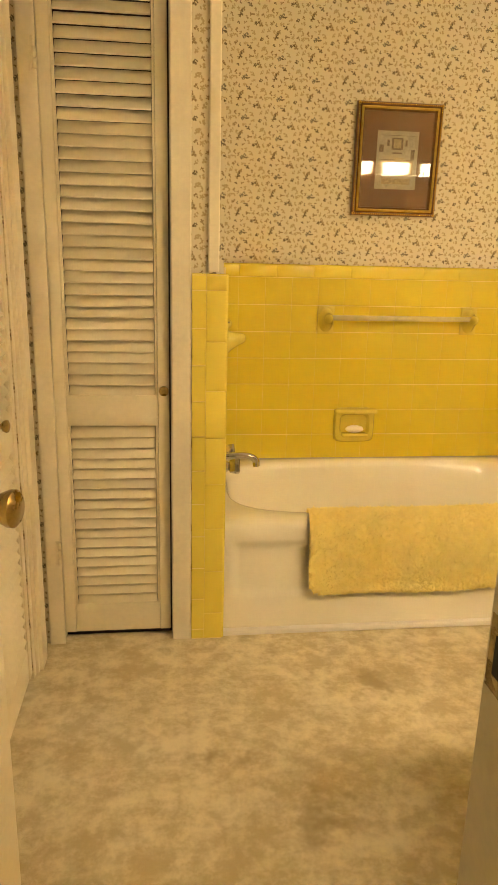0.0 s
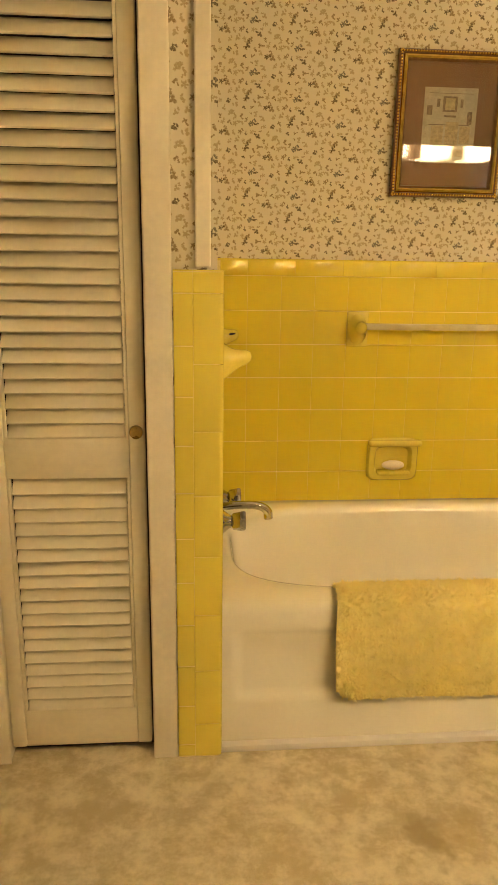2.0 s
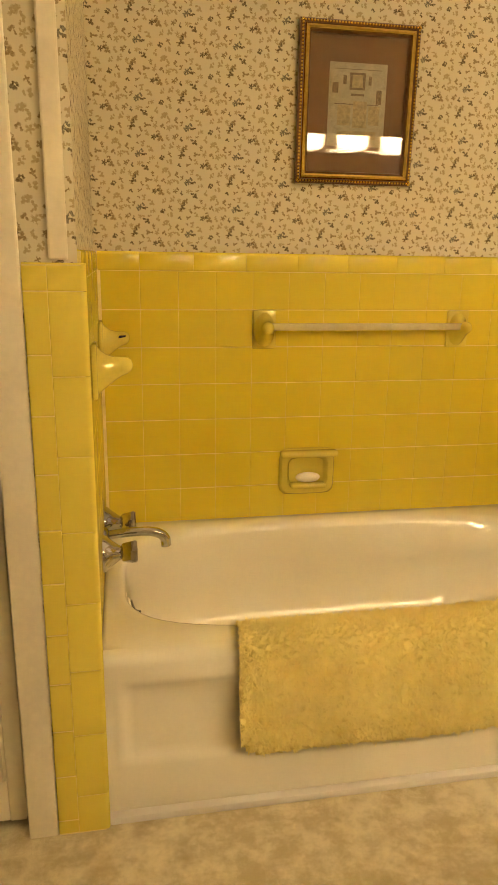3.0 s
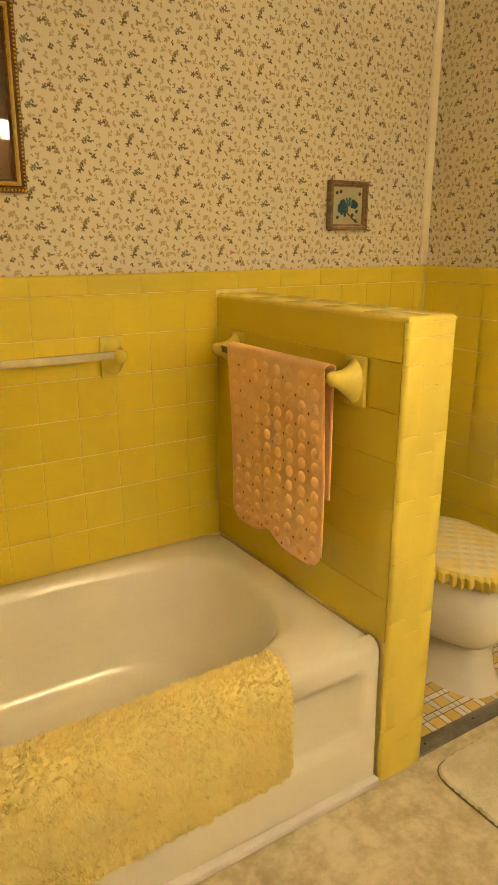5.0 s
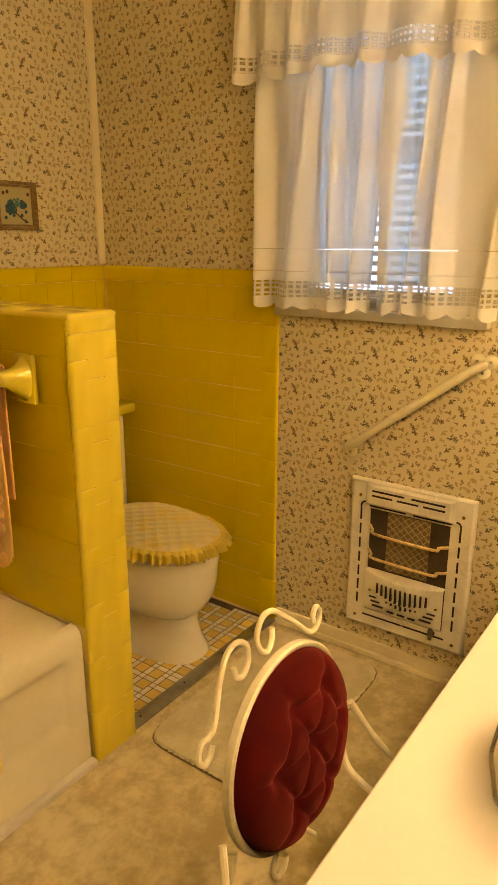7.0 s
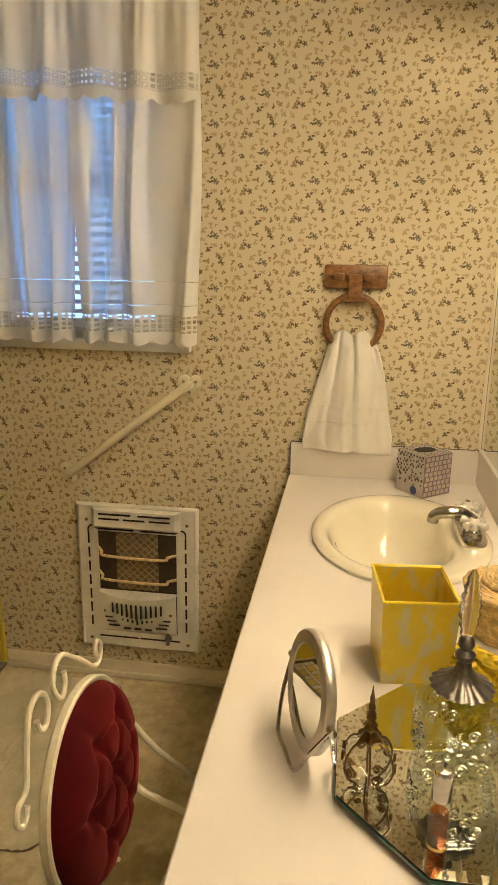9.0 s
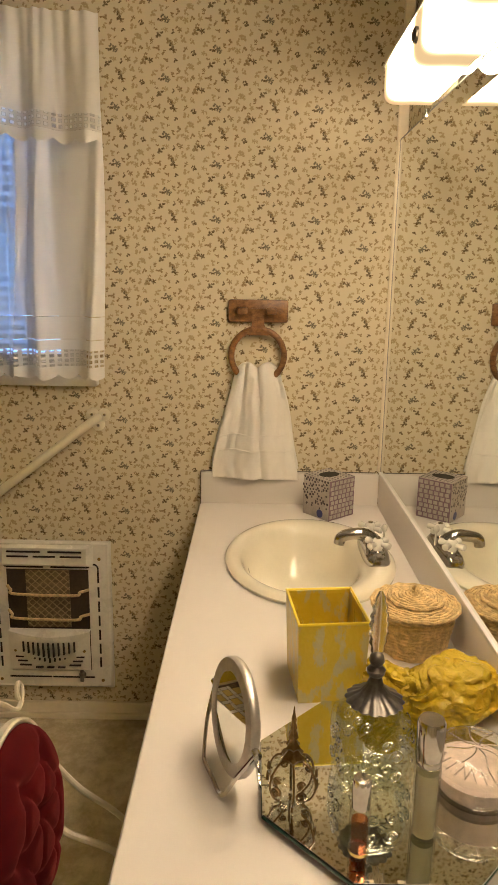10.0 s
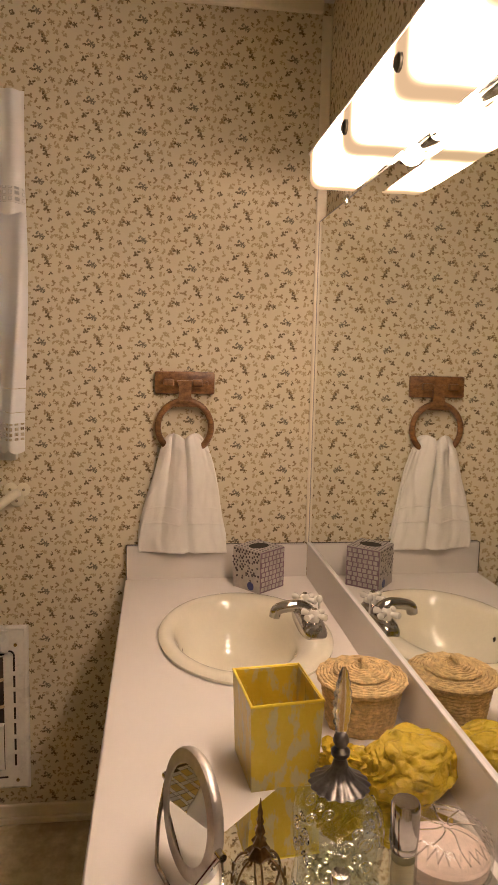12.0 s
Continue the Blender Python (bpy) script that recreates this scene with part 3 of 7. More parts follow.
# trim
bm = bmesh.new()
add_box(bm, EAST - 0.022, EAST - 0.0005, SOUTH + 0.03, -0.001, TOP - 0.034, TOP - 0.0005, 0.006)
structure("trim_east", bm, M_TRIM, "cream painted ceiling trim", "trim")
structure("trim_north", box(0.0, EAST - 0.03, -0.022, -0.0005, TOP - 0.034, TOP - 0.0005, bevel=0.006), M_TRIM, "cream painted ceiling trim", "trim")
structure("trim_corner_north", box(EAST - 0.034, EAST - 0.001, -0.014, -0.0005, 1.276, TOP - 0.036, bevel=0.004), M_TRIM, "cream corner strip above tiles", "trim")
structure("trim_corner_south", box(EAST - 0.010, EAST - 0.0005, SOUTH + 0.002, SOUTH + 0.031, 0.876, TOP - 0.036, bevel=0.003), M_TRIM, "cream corner strip beside mirror", "trim")
structure("trim_partition", box(-0.050, -0.016, CLOSET_Y - 0.012, CLOSET_Y - 0.0005, 1.252, TOP - 0.001, bevel=0.004), M_TRIM, "cream painted edge strip above tiled pilaster", "trim")
bm = bmesh.new()
add_box(bm, EAST - 0.012, EAST - 0.0005, -1.86, -0.83, 0.0, 0.058, 0.004)
add_box(bm, EAST - 0.024, EAST - 0.0125, -1.86, -0.83, 0.0, 0.022, 0.005)
structure("baseboard", bm, M_TRIM, "low cream painted baseboard", "baseboard")


def casing(bm, x0, x1, y0, y1, z0, z1):
    add_box(bm, x0, x1, y0, y1, z0, z1, 0.004)


bm = bmesh.new()
casing(bm, -0.163, -0.101, CLOSET_Y - 0.012, CLOSET_Y - 0.001, 0, 2.18)
casing(bm, -0.580, -0.528, CLOSET_Y - 0.012, CLOSET_Y - 0.001, 0, 2.18)
casing(bm, -0.5275, -0.164, CLOSET_Y - 0.012, CLOSET_Y - 0.001, 2.112, 2.18)
add_box(bm, -0.5395, -0.533, CLOSET_Y + 0.001, CLOSET_Y + 0.09, 0, 2.119)
add_box(bm, -0.163, -0.1555, CLOSET_Y + 0.001, CLOSET_Y + 0.09, 0, 2.119)
structure("trim_closet_door", bm, M_TRIM, "cream painted casing of linen closet door", "trim")

bm = bmesh.new()
for a, b, x in ((-1.003, -0.925, -0.577), (-1.021, -1.0035, -0.588), (-1.048, -1.0215, -0.597)):
    add_box(bm, -0.6395, x, a, b, 0, 2.10, 0.004)
add_box(bm, -0.5995, -0.577, -1.66, -1.0035, 2.032, 2.10, 0.004)
add_box(bm, -0.5995, -0.577, -1.72, -1.661, 0, 2.10, 0.004)
structure("trim_west_door", bm, M_TRIM, "cream stepped casing of louvred closet", "trim")

bm = bmesh.new()
add_box(bm, D_X1 - 0.018, D_X1 - 0.0005, -2.522, SOUTH + 0.002, 0, D_Z - 0.019, 0.002)
add_box(bm, D_X0 + 0.0005, D_X0 + 0.018, -2.522, SOUTH + 0.002, 0, D_Z - 0.019, 0.002)
add_box(bm, D_X0 + 0.0005, D_X1 - 0.0005, -2.522, SOUTH + 0.002, D_Z - 0.018, D_Z - 0.0005, 0.002)
add_box(bm, D_X1 - 0.001, D_X1 + 0.055, SOUTH + 0.001, SOUTH + 0.014, 0, D_Z + 0.055, 0.004)
jamb = structure("door_frame", bm, M_TRIM, "cream painted frame of bathroom doorway", "door frame")
bm = box(D_X1 - 0.0205, D_X1 - 0.0185, -2.452, -2.398, 0.865, 0.950, bevel=0.0006)
strike = part("strike_plate", bm, M_BRASS, jamb, "brass strike plate")
part("latch_hole", box(D_X1 - 0.0212, D_X1 - 0.0206, -2.434, -2.412, 0.885, 0.930), M_DARK, strike, "dark latch hole")

bm = box(-0.5995, -0.592, -0.920, -0.858, 1.15, 1.255, bevel=0.002)
switch = tagged(link_mesh("switch_plate", bm, M_BRASS, True), "narrow aged metal plate on wallpaper", "switch plate")


# ---- louvred doors ----
def louvred_door(name, m, w, h, label, group, kind="", knob_at=None, hinge_z=()):
    """Local: x across, front towards -y, z up."""
    d = thing(name, m, label, "closet door", group, kind)
    st, t = 0.036, 0.030
    for x0 in (0.0, w - st):
        s = part("stile", box(x0, x0 + st, 0, t, 0, h, bevel=0.003), M_DOOR, d)
    for x0 in (st + 0.0005, w - st - 0.0085):
        part("bead", box(x0, x0 + 0.008, 0.004, 0.016, 0.106, h - 0.08, bevel=0.002), M_DOOR, d)
    rails = ((0.0, 0.106), (0.735, 0.835), (h - 0.08, h))
    for a, b in rails:
        part("rail", box(st + 0.0005, w - st - 0.0005, 0.003, t - 0.003, a, b, bevel=0.002), M_DOOR, d)
    slat = None
    for (a, b) in ((0.106, 0.735), (0.835, h - 0.08)):
        n = round((b - a) / 0.0352)
        step = (b - a - 0.004) / n
        for i in range(n):
            z = a + 0.012 + i * step
            if slat is None:
                bm = box(0, w - 2 * st - 0.019, -0.0032, 0.0032, -0.0222, 0.0222, bevel=0.0014, seg=1)
                bmesh.ops.rotate(bm, verts=bm.verts, cent=(0, 0, 0), matrix=Matrix.Rotation(radians(-38), 3, "X"))
                slat = part("slat", bm, M_DOOR, d, smooth=False)
                ob = slat
            else:
                ob = new("slat", slat.data)
                ob.parent = d
            ob.matrix_basis = Matrix.Translation((st + 0.0095, 0.0165 + random.uniform(-0.0004, 0.0004), z + 0.004)) @ Matrix.Rotation(radians(random.uniform(-2.4, 2.4)), 4, "X")
    if knob_at:
        k = part("knob", lathe([(0.0085, 0), (0.006, 0.006), (0.006, 0.014), (0.013, 0.019), (0.0165, 0.026), (0.015, 0.032), (0.007, 0.0355), (0.001, 0.036)], 20), M_BRASS, d, "small aged brass knob")
        k.matrix_basis = Matrix.Translation((knob_at[0], 0.0, knob_at[1])) @ Matrix.Rotation(radians(90), 4, "X")
    for z in hinge_z:
        bm = box(-0.016, 0.0, -0.0345, -0.0305, z, z + 0.085, bevel=0.001)
        hg = part("hinge", bm, M_DOOR, d, "painted-over hinge")
        for i in range(3):
            bm = lathe([(0.0065, 0.001), (0.0065, 0.026)], 12, (-0.002, -0.037, z + 0.002 + i * 0.0275))
            part("knuckle", bm, M_DOOR, hg)
    return d


louvred_door("louvre_door", pose(-0.530, CLOSET_Y + 0.018, 0.028), 0.360, 2.075, "narrow cream louvred linen closet door, closed", "louvred doors", knob_at=(0.343, 0.855), hinge_z=(0.27, 1.755))
louvred_door("louvre_door", pose(-0.602, -1.655, 0.025, 0, 0, 90), 0.60, 1.995, "cream louvred closet door, closed, beside stepped casing", "louvred doors", knob_at=(0.365, 0.855))
# near-black sheet added close behind the slats, painting the closet's shade
structure("closet_shade", box(-0.53, -0.165, CLOSET_Y + 0.052, CLOSET_Y + 0.056, 0.0, 2.115), M_DARK, "dark sheet for the shade behind louvres", "closet")

# entry door, swung open against the west side
ang = math.degrees(math.atan2(0.590, 0.140))
entry = thing("entry_door", pose(-0.630, -2.40, 0.012, 0, 0, ang), "cream painted bathroom door, standing open", "door")
part("slab", box(0, 0.606, 0, 0.035, 0, 2.02, bevel=0.003), M_DOOR, entry)
bm = lathe([(0.030, 0), (0.030, 0.004), (0.012, 0.008), (0.011, 0.022), (0.020, 0.036), (0.027, 0.052), (0.0275, 0.060), (0.023, 0.064), (0.001, 0.065)], 28)
kn = part("door_knob", bm, M_BRASS, entry, "flared aged brass door knob")
kn.matrix_basis = Matrix.Translation((0.545, 0.0, 0.872)) @ Matrix.Rotation(radians(90), 4, "X") @ Matrix.Scale(1.2, 4)
part("latch_plate", box(0.6055, 0.6075, 0.005, 0.030, 0.88, 0.94), M_BRASS, entry, "brass latch plate")

# ---- bath tub ----
TX0, TX1, TY0, RIM = 0.004, 1.516, -0.80, 0.412
tub = thing("bathtub", pose(0, 0, 0), "white enamelled built-in bathtub with recessed apron", "bathtub")


def rounded_ring(x0, x1, y0, y1, z, power, n=96):
    cx, cy, hx, hy = (x0 + x1) / 2, (y0 + y1) / 2, (x1 - x0) / 2, (y1 - y0) / 2
    out = []
    for i in range(n):
        a = 2 * math.pi * (i + 0.5) / n
        c, s = math.cos(a), math.sin(a)
        k = (abs(c) ** power + abs(s) ** power) ** (-1 / power)
        out.append((cx + hx * c * k, cy + hy * s * k, z))
    return out


rings = [rounded_ring(TX0, TX1, TY0 + 0.012, -0.009, 0.36, 60), rounded_ring(TX0, TX1, TY0 + 0.012, -0.009, RIM - 0.016, 60),
         rounded_ring(TX0 + 0.006, TX1 - 0.006, TY0 + 0.018, -0.012, RIM - 0.004, 50), rounded_ring(TX0 + 0.014, TX1 - 0.014, TY0 + 0.028, -0.018, RIM, 40),
         rounded_ring(0.046, 1.440, -0.726, -0.068, RIM, 3.9), rounded_ring(0.052, 1.431, -0.718, -0.074, RIM - 0.003, 3.8), rounded_ring(0.058, 1.420, -0.709, -0.082, RIM - 0.010, 3.7),
         rounded_ring(0.063, 1.402, -0.700, -0.090, RIM - 0.026, 3.6), rounded_ring(0.074, 1.362, -0.688, -0.102, 0.30, 3.6), rounded_ring(0.094, 1.305, -0.672, -0.118, 0.20, 3.6),
         rounded_ring(0.122, 1.235, -0.650, -0.140, 0.125, 3.9), rounded_ring(0.160, 1.180, -0.620, -0.170, 0.085, 3.7),
         rounded_ring(0.26, 1.08, -0.54, -0.25, 0.068, 3.2), rounded_ring(0.60, 0.70, -0.42, -0.38, 0.064, 2.0)]
part("basin", loft(bmesh.new(), rings, True, False, True), M_TUB, tub)

xs = ((TX0, 0), (0.036, 0), (0.046, 0.15), (0.056, 0.5), (0.066, 0.85), (0.076, 1), (1.444, 1), (1.454, 0.85), (1.464, 0.5), (1.474, 0.15), (1.484, 0), (TX1, 0))
prof = ((-0.772, RIM - 0.001, 0), (-0.790, RIM - 0.003, 0), (-0.803, RIM - 0.012, 0), (-0.809, RIM - 0.026, 0), (-0.811, 0.352, 0), (-0.811, 0.342, 0.15), (-0.811, 0.332, 0.5), (-0.811, 0.322, 0.85), (-0.811, 0.312, 1.0),
        (-0.812, 0.168, 1.0), (-0.812, 0.158, 0.85), (-0.812, 0.148, 0.5), (-0.813, 0.138, 0.15), (-0.813, 0.128, 0), (-0.816, 0.02, 0), (-0.816, 0.0, 0))
bm = bmesh.new()
g = [[bm.verts.new((x, y + 0.016 * k * kx, z)) for (y, z, k) in prof] for x, kx in xs]
for a, b in zip(g, g[1:]):
    for j in range(len(prof) - 1):
        bm.faces.new((a[j], b[j], b[j + 1], a[j + 1]))
for col in (g[0], g[-1]):
    back = [bm.verts.new((v.co.x, -0.76, v.co.z)) for v in col]
    for j in range(len(prof) - 1):
        bm.faces.new((col[j], col[j + 1], back[j + 1], back[j]))
part("apron", bm, M_TUB, tub)
part("base_strip", box(TX0, TX1, -0.842, -0.818, 0.0, 0.020, bevel=0.004), M_LAMINATE, tub, "white vinyl strip along floor")
bm = lathe([(0.034, 0), (0.034, 0.004), (0.026, 0.008), (0.001, 0.009)], 24)
ov = part("overflow_plate", bm, M_TUB, tub, "white overflow plate")
ov.matrix_basis = Matrix.Translation((0.070, -0.40, 0.305)) @ Matrix.Rotation(radians(83), 4, "Y")
part("trip_lever", sweep([(0.074, -0.40, 0.332), (0.080, -0.40, 0.314), (0.086, -0.398, 0.300), (0.100, -0.396, 0.292)], [0.0055, 0.0045, 0.004, 0.006], 8), M_PEWTER, tub, "dark trip lever")
part("drain", lathe([(0.026, 0), (0.024, 0.003), (0.001, 0.002)], 20, (0.28, -0.40, 0.068)), M_CHROME, tub)

# tub taps on the partition
taps = thing("tub_faucet", pose(0.010, -0.40, 0.525), "chrome two-handle tub faucet with curved spout", "faucet")
for dy in (-0.105, 0.105):
    e = part("escutcheon", lathe([(0.048, 0), (0.046, 0.008), (0.030, 0.026), (0.020, 0.040), (0.017, 0.046)], 24), M_CHROME, taps)
    e.matrix_basis = Matrix.Translation((0, dy, 0)) @ Matrix.Rotation(radians(90), 4, "Y")
    bm = lathe([(0.018, 0), (0.026, 0.006), (0.032, 0.036), (0.029, 0.042), (0.001, 0.043)], 6)
    h = part("handle", bm, M_CHROME, taps)
    h.matrix_basis = Matrix.Translation((0.044, dy, 0)) @ Matrix.Rotation(radians(90), 4, "Y")
e = part("escutcheon", lathe([(0.030, 0), (0.028, 0.006), (0.018, 0.014)], 24), M_CHROME, taps)
e.matrix_basis = Matrix.Rotation(radians(90), 4, "Y")
path = smooth_path([(0.0, 0, 0.005), (0.07, 0, 0.012), (0.13, 0, 0.010), (0.160, 0, -0.006), (0.166, 0, -0.032)], 6)
part("spout", sweep(path, [0.012 + 0.0025 * (i / len(path)) for i in range(len(path))], 14), M_CHROME, taps)


# ---- ceramic fittings ----
def ceramic_bracket(parent, m, hole=False):
    """Square plate with a flared horn; local z away from the wall."""
    bm = box(-0.037, 0.037, -0.060, 0.060, 0, 0.012, bevel=0.004)
    rings = []
    for (w, h, z, up) in ((0.034, 0.056, 0.010, 0), (0.031, 0.047, 0.018, -0.002), (0.026, 0.036, 0.032, -0.001), (0.021, 0.027, 0.048, 0.003), (0.019, 0.021, 0.064, 0.008), (0.018, 0.019, 0.075, 0.010), (0.013, 0.014, 0.084, 0.011), (0.005, 0.005, 0.088, 0.011)):
        rings.append([(w * math.cos(2 * math.pi * i / 20), up + h * math.sin(2 * math.pi * i / 20), z) for i in range(20)])
    loft(bm, rings, True, False, True)
    b = part("bracket", bm, M_CERAMIC, parent, "yellow ceramic bracket")
    b.matrix_basis = m
    return b


def wall_frame(ox, oy, oz, normal):
    """Local x along the wall, y up, z along normal."""
    z = Vector(normal)
    y = Vector((0, 0, 1))
    x = y.cross(z)
    return Matrix.Translation((ox, oy, oz)) @ Matrix((x, y, z)).transposed().to_4x4()


rail = thing("towel_rail", pose(0.84, -0.010, 1.04), "clear acrylic towel bar on yellow ceramic brackets", "towel bar", "ceramic towel rails")
inv = rail.matrix_world.inverted()
for x in (0.516, 1.168):
    ceramic_bracket(rail, inv @ wall_frame(x, -0.010, 1.040, (0, -1, 0)))
part("bar", box(-0.325, 0.328, -0.068, -0.046, 0.002, 0.024, bevel=0.003), M_ACRYLIC, rail, "clear square acrylic bar")

rail = thing("towel_rail", pose(1.508, -0.42, 1.045), "towel bar on half wall carrying a rubber mat", "towel bar", "ceramic towel rails")
inv = rail.matrix_world.inverted()
for y in (-0.155, -0.690):
    ceramic_bracket(rail, inv @ wall_frame(1.510, y, 1.048, (-1, 0, 0)))
part("bar", box(-0.066, -0.046, -0.262, 0.258, 0.006, 0.026, bevel=0.003), M_BRASS, rail, "brownish square bar")

rail = thing("towel_rail", pose(0.012, -0.36, 1.01), "pair of yellow ceramic brackets without a bar", "towel bar", "ceramic towel rails")
inv = rail.matrix_world.inverted()
for y in (-0.62, -0.10):
    b = ceramic_bracket(rail, inv @ wall_frame(0.008, y, 1.015, (1, 0, 0)))
    if y > -0.3:
        q = part("bar_socket", box(-0.0005, 0.0005, -0.010, 0.010, -0.010, 0.010), M_DARK, rail, "dark empty bar socket")
        q.matrix_basis = inv @ Matrix.Translation((0.074, y - 0.0175, 1.028)) @ pose(0, 0, 0, 0, 45, -75)

dish = thing("soap_dish", pose(0.672, -0.010, 0.567), "yellow ceramic wall soap dish with shelf", "soap dish")
bm = bmesh.new()
rings = []
for (w, h, y, p) in ((0.094, 0.080, 0.0, 7), (0.094, 0.080, -0.010, 7), (0.088, 0.074, -0.020, 6), (0.070, 0.056, -0.020, 5), (0.064, 0.050, -0.012, 5), (0.060, 0.044, 0.0, 5)):
    rings.append([(x, y, z) for (x, z, _) in rounded_ring(-w, w, -h, h, 0, p, 48)])
part("rim", loft(bm, rings, True, False, True), M_CERAMIC, dish)
part("shelf", box(-0.098, 0.098, -0.048, -0.014, 0.056, 0.078, bevel=0.009, seg=3), M_CERAMIC, dish)
part("tray", box(-0.060, 0.060, -0.046, -0.004, -0.052, -0.036, bevel=0.007, seg=3), M_CERAMIC, dish)
bm = bmesh.new()
bmesh.ops.create_uvsphere(bm, u_segments=24, v_segments=12, radius=1, matrix=pose(0.672, -0.034, 0.550) @ Matrix.Diagonal((0.042, 0.020, 0.017, 1)))
tagged(link_mesh("soap_bar", bm, M_SOAP, True), "used pale soap bar in ceramic dish", "soap")


# ---- shaggy yellow mat over the rim ----
def shag_mat():
    x0, x1 = 0.315, 1.235
    pts = smooth_path([(0, -0.678, 0.352), (0, -0.704, 0.398), (0, -0.738, 0.428), (0, -0.786, 0.432), (0, -0.829, 0.402), (0, -0.838, 0.32), (0, -0.838, 0.22), (0, -0.836, 0.150)], 8)
    n = len(pts) - 1

    def at(u, v):
        k = min(n - 1e-6, v * n)
        i = int(k)
        p = pts[i].lerp(pts[i + 1], k - i)
        sag = 0.010 * math.sin(u * 9.0) * v
        return Vector((x0 + (x1 - x0) * u + 0.006 * math.sin(v * 7), p.y, p.z + 0.014 * (u - 0.5) * v + sag * 0.4))

    def keep(u, v):
        a, b = abs(u - 0.5) * 0.92, (v - 0.5) * 0.62
        ax, by = a - (0.46 - 0.06), b - (0.31 - 0.06)
        return not (ax > 0 and by > 0 and ax * ax + by * by > 0.06 ** 2)

    mat_ob = thing("bath_mat", pose(0.775, -0.80, 0.15), "yellow shaggy bath mat hung over the tub rim", "bath mat")
    inv = mat_ob.matrix_world.inverted()

    def bumpy(u, v):
        p = at(u, v)
        return inv @ p

    b = part("backing", sheet(90, 50, bumpy, keep=keep), M_SHAG, mat_ob)
    thicken(b, 0.006, 0.0)
    rnd = random.Random(7)
    verts, faces = [], []
    for _ in range(60000):
        u, v = rnd.random(), rnd.random()
        if not keep(u, v):
            continue
        p = at(u, v)
        e1 = at(min(1, u + 0.01), v) - p if u < 0.98 else p - at(u - 0.01, v)
        e2 = at(u, min(1, v + 0.01)) - p if v < 0.98 else p - at(u, v - 0.01)
        nn = e2.cross(e1).normalized()
        if nn.y > 0.2 and v > 0.4:
            nn = -nn
        if v <= 0.4 and nn.z < 0:
            nn = -nn
        clump = noise.noise((u * 92, v * 62, 1.0))
        swirl = Vector((noise.noise((u * 70, v * 47, 5.0)), 0, noise.noise((u * 70, v * 47, 9.0))))
        lean = (nn + swirl * 1.5 + Vector((rnd.uniform(-0.45, 0.45), rnd.uniform(-0.3, 0.3), rnd.uniform(-0.55, 0.2)))).normalized()
        p = p + nn * (0.0070 * clump)
        tip = p + lean * (rnd.uniform(0.006, 0.011) * (1 + 0.9 * clump))
        s1, s2 = e1.normalized() * 0.0026, e2.normalized() * 0.0026
        i = len(verts)
        verts += [inv @ (p + s1), inv @ (p - s1 * 0.6 + s2), inv @ (p - s1 * 0.6 - s2), inv @ tip]
        faces += [(i, i + 1, i + 3), (i + 1, i + 2, i + 3), (i + 2, i, i + 3)]
    me = bpy.data.meshes.new("plush")
    me.from_pydata([tuple(q) for q in verts], [], faces)
    me.materials.append(M_SHAG)
    ob = new("plush", me)
    ob.parent = mat_ob
    tagged(ob, "yellow shaggy tufts", kind="stuff")


shag_mat()

# ---- peach rubber mat on the half wall ----
rub = thing("rubber_bath_mat", pose(1.45, -0.44, 0.55), "peach rubber suction bath mat draped over towel bar", "bath mat")
inv = rub.matrix_world.inverted()
RY0, RY1 = -0.660, -0.222


def rub_front(u, v):
    z = 1.074 - 0.50 * v
    low = 0.030 * (1 - math.exp(-((u - 0.46) / 0.11) ** 2)) - 0.012
    z -= low * max(0, (v - 0.6) / 0.4)
    x = 1.434 + 0.012 * math.sin(v * 2.2) + 0.006 * math.sin(u * 5 + 1) * v
    return inv @ Vector((x, RY1 + (RY0 - RY1) * u, z))


def rub_keep(u, v):
    a, b = (abs(u - 0.5) - 0.375) * 0.438, (v - 0.89) * 0.5
    return not (a > 0 and b > 0 and a * a + b * b > 0.055 ** 2)


def rub_sheet(u, v):
    """Front fall, round fold over the bar, short back fall."""
    if v > 0.46:
        return rub_front(u, (v - 0.46) / 0.54)
    top = rub_front(u, 1.0e-6) if v < 0 else rub_front(u, 0.0)
    if v > 0.36:
        a = (0.46 - v) / 0.10 * math.pi
        return top + Vector((0.0175 * (1 - math.cos(a)), 0, 0.011 * math.sin(a)))
    q = (0.36 - v) / 0.36
    return top + Vector((0.035 + 0.012 * q, 0.006 + 0.016 * q, -0.34 * q))


thicken(part("drape", sheet(60, 130, rub_sheet, keep=lambda u, v: v < 0.46 or rub_keep(u, (v - 0.46) / 0.54)), M_RUBBER, rub), 0.004, 0.0)
bm, hm = bmesh.new(), bmesh.new()
dome(bm, (0, 0, 0), (-1, 0, 0), 0.0150, 0.0062, 16)
bump_ob = None
for i in range(8):
    for j in range(13):
        u, v = (i + 0.6) / 8.2, (j + 0.75) / 13.5
        if rub_keep(u, v + 0.03):
            if bump_ob is None:
                ob = bump_ob = part("suction_bump", bm, M_RUBBER, rub)
            else:
                ob = new("suction_bump", bump_ob.data)
                ob.parent = rub
            ob.location = rub_front(u, v) + Vector((-0.002, 0, 0))
        u2 = u + 0.5 / 8.2
        if i < 7 and (i * 3 + j) % 2 == 0:
            p = rub_front(u2, v + 0.03)
            dome(hm, p + Vector((-0.0022, 0, 0)), (-1, 0, 0), 0.0042, 0.0006, 8)
tagged(part("drain_hole", hm, M_RUBBER_HOLE, rub, "small dark holes"), kind="stuff")

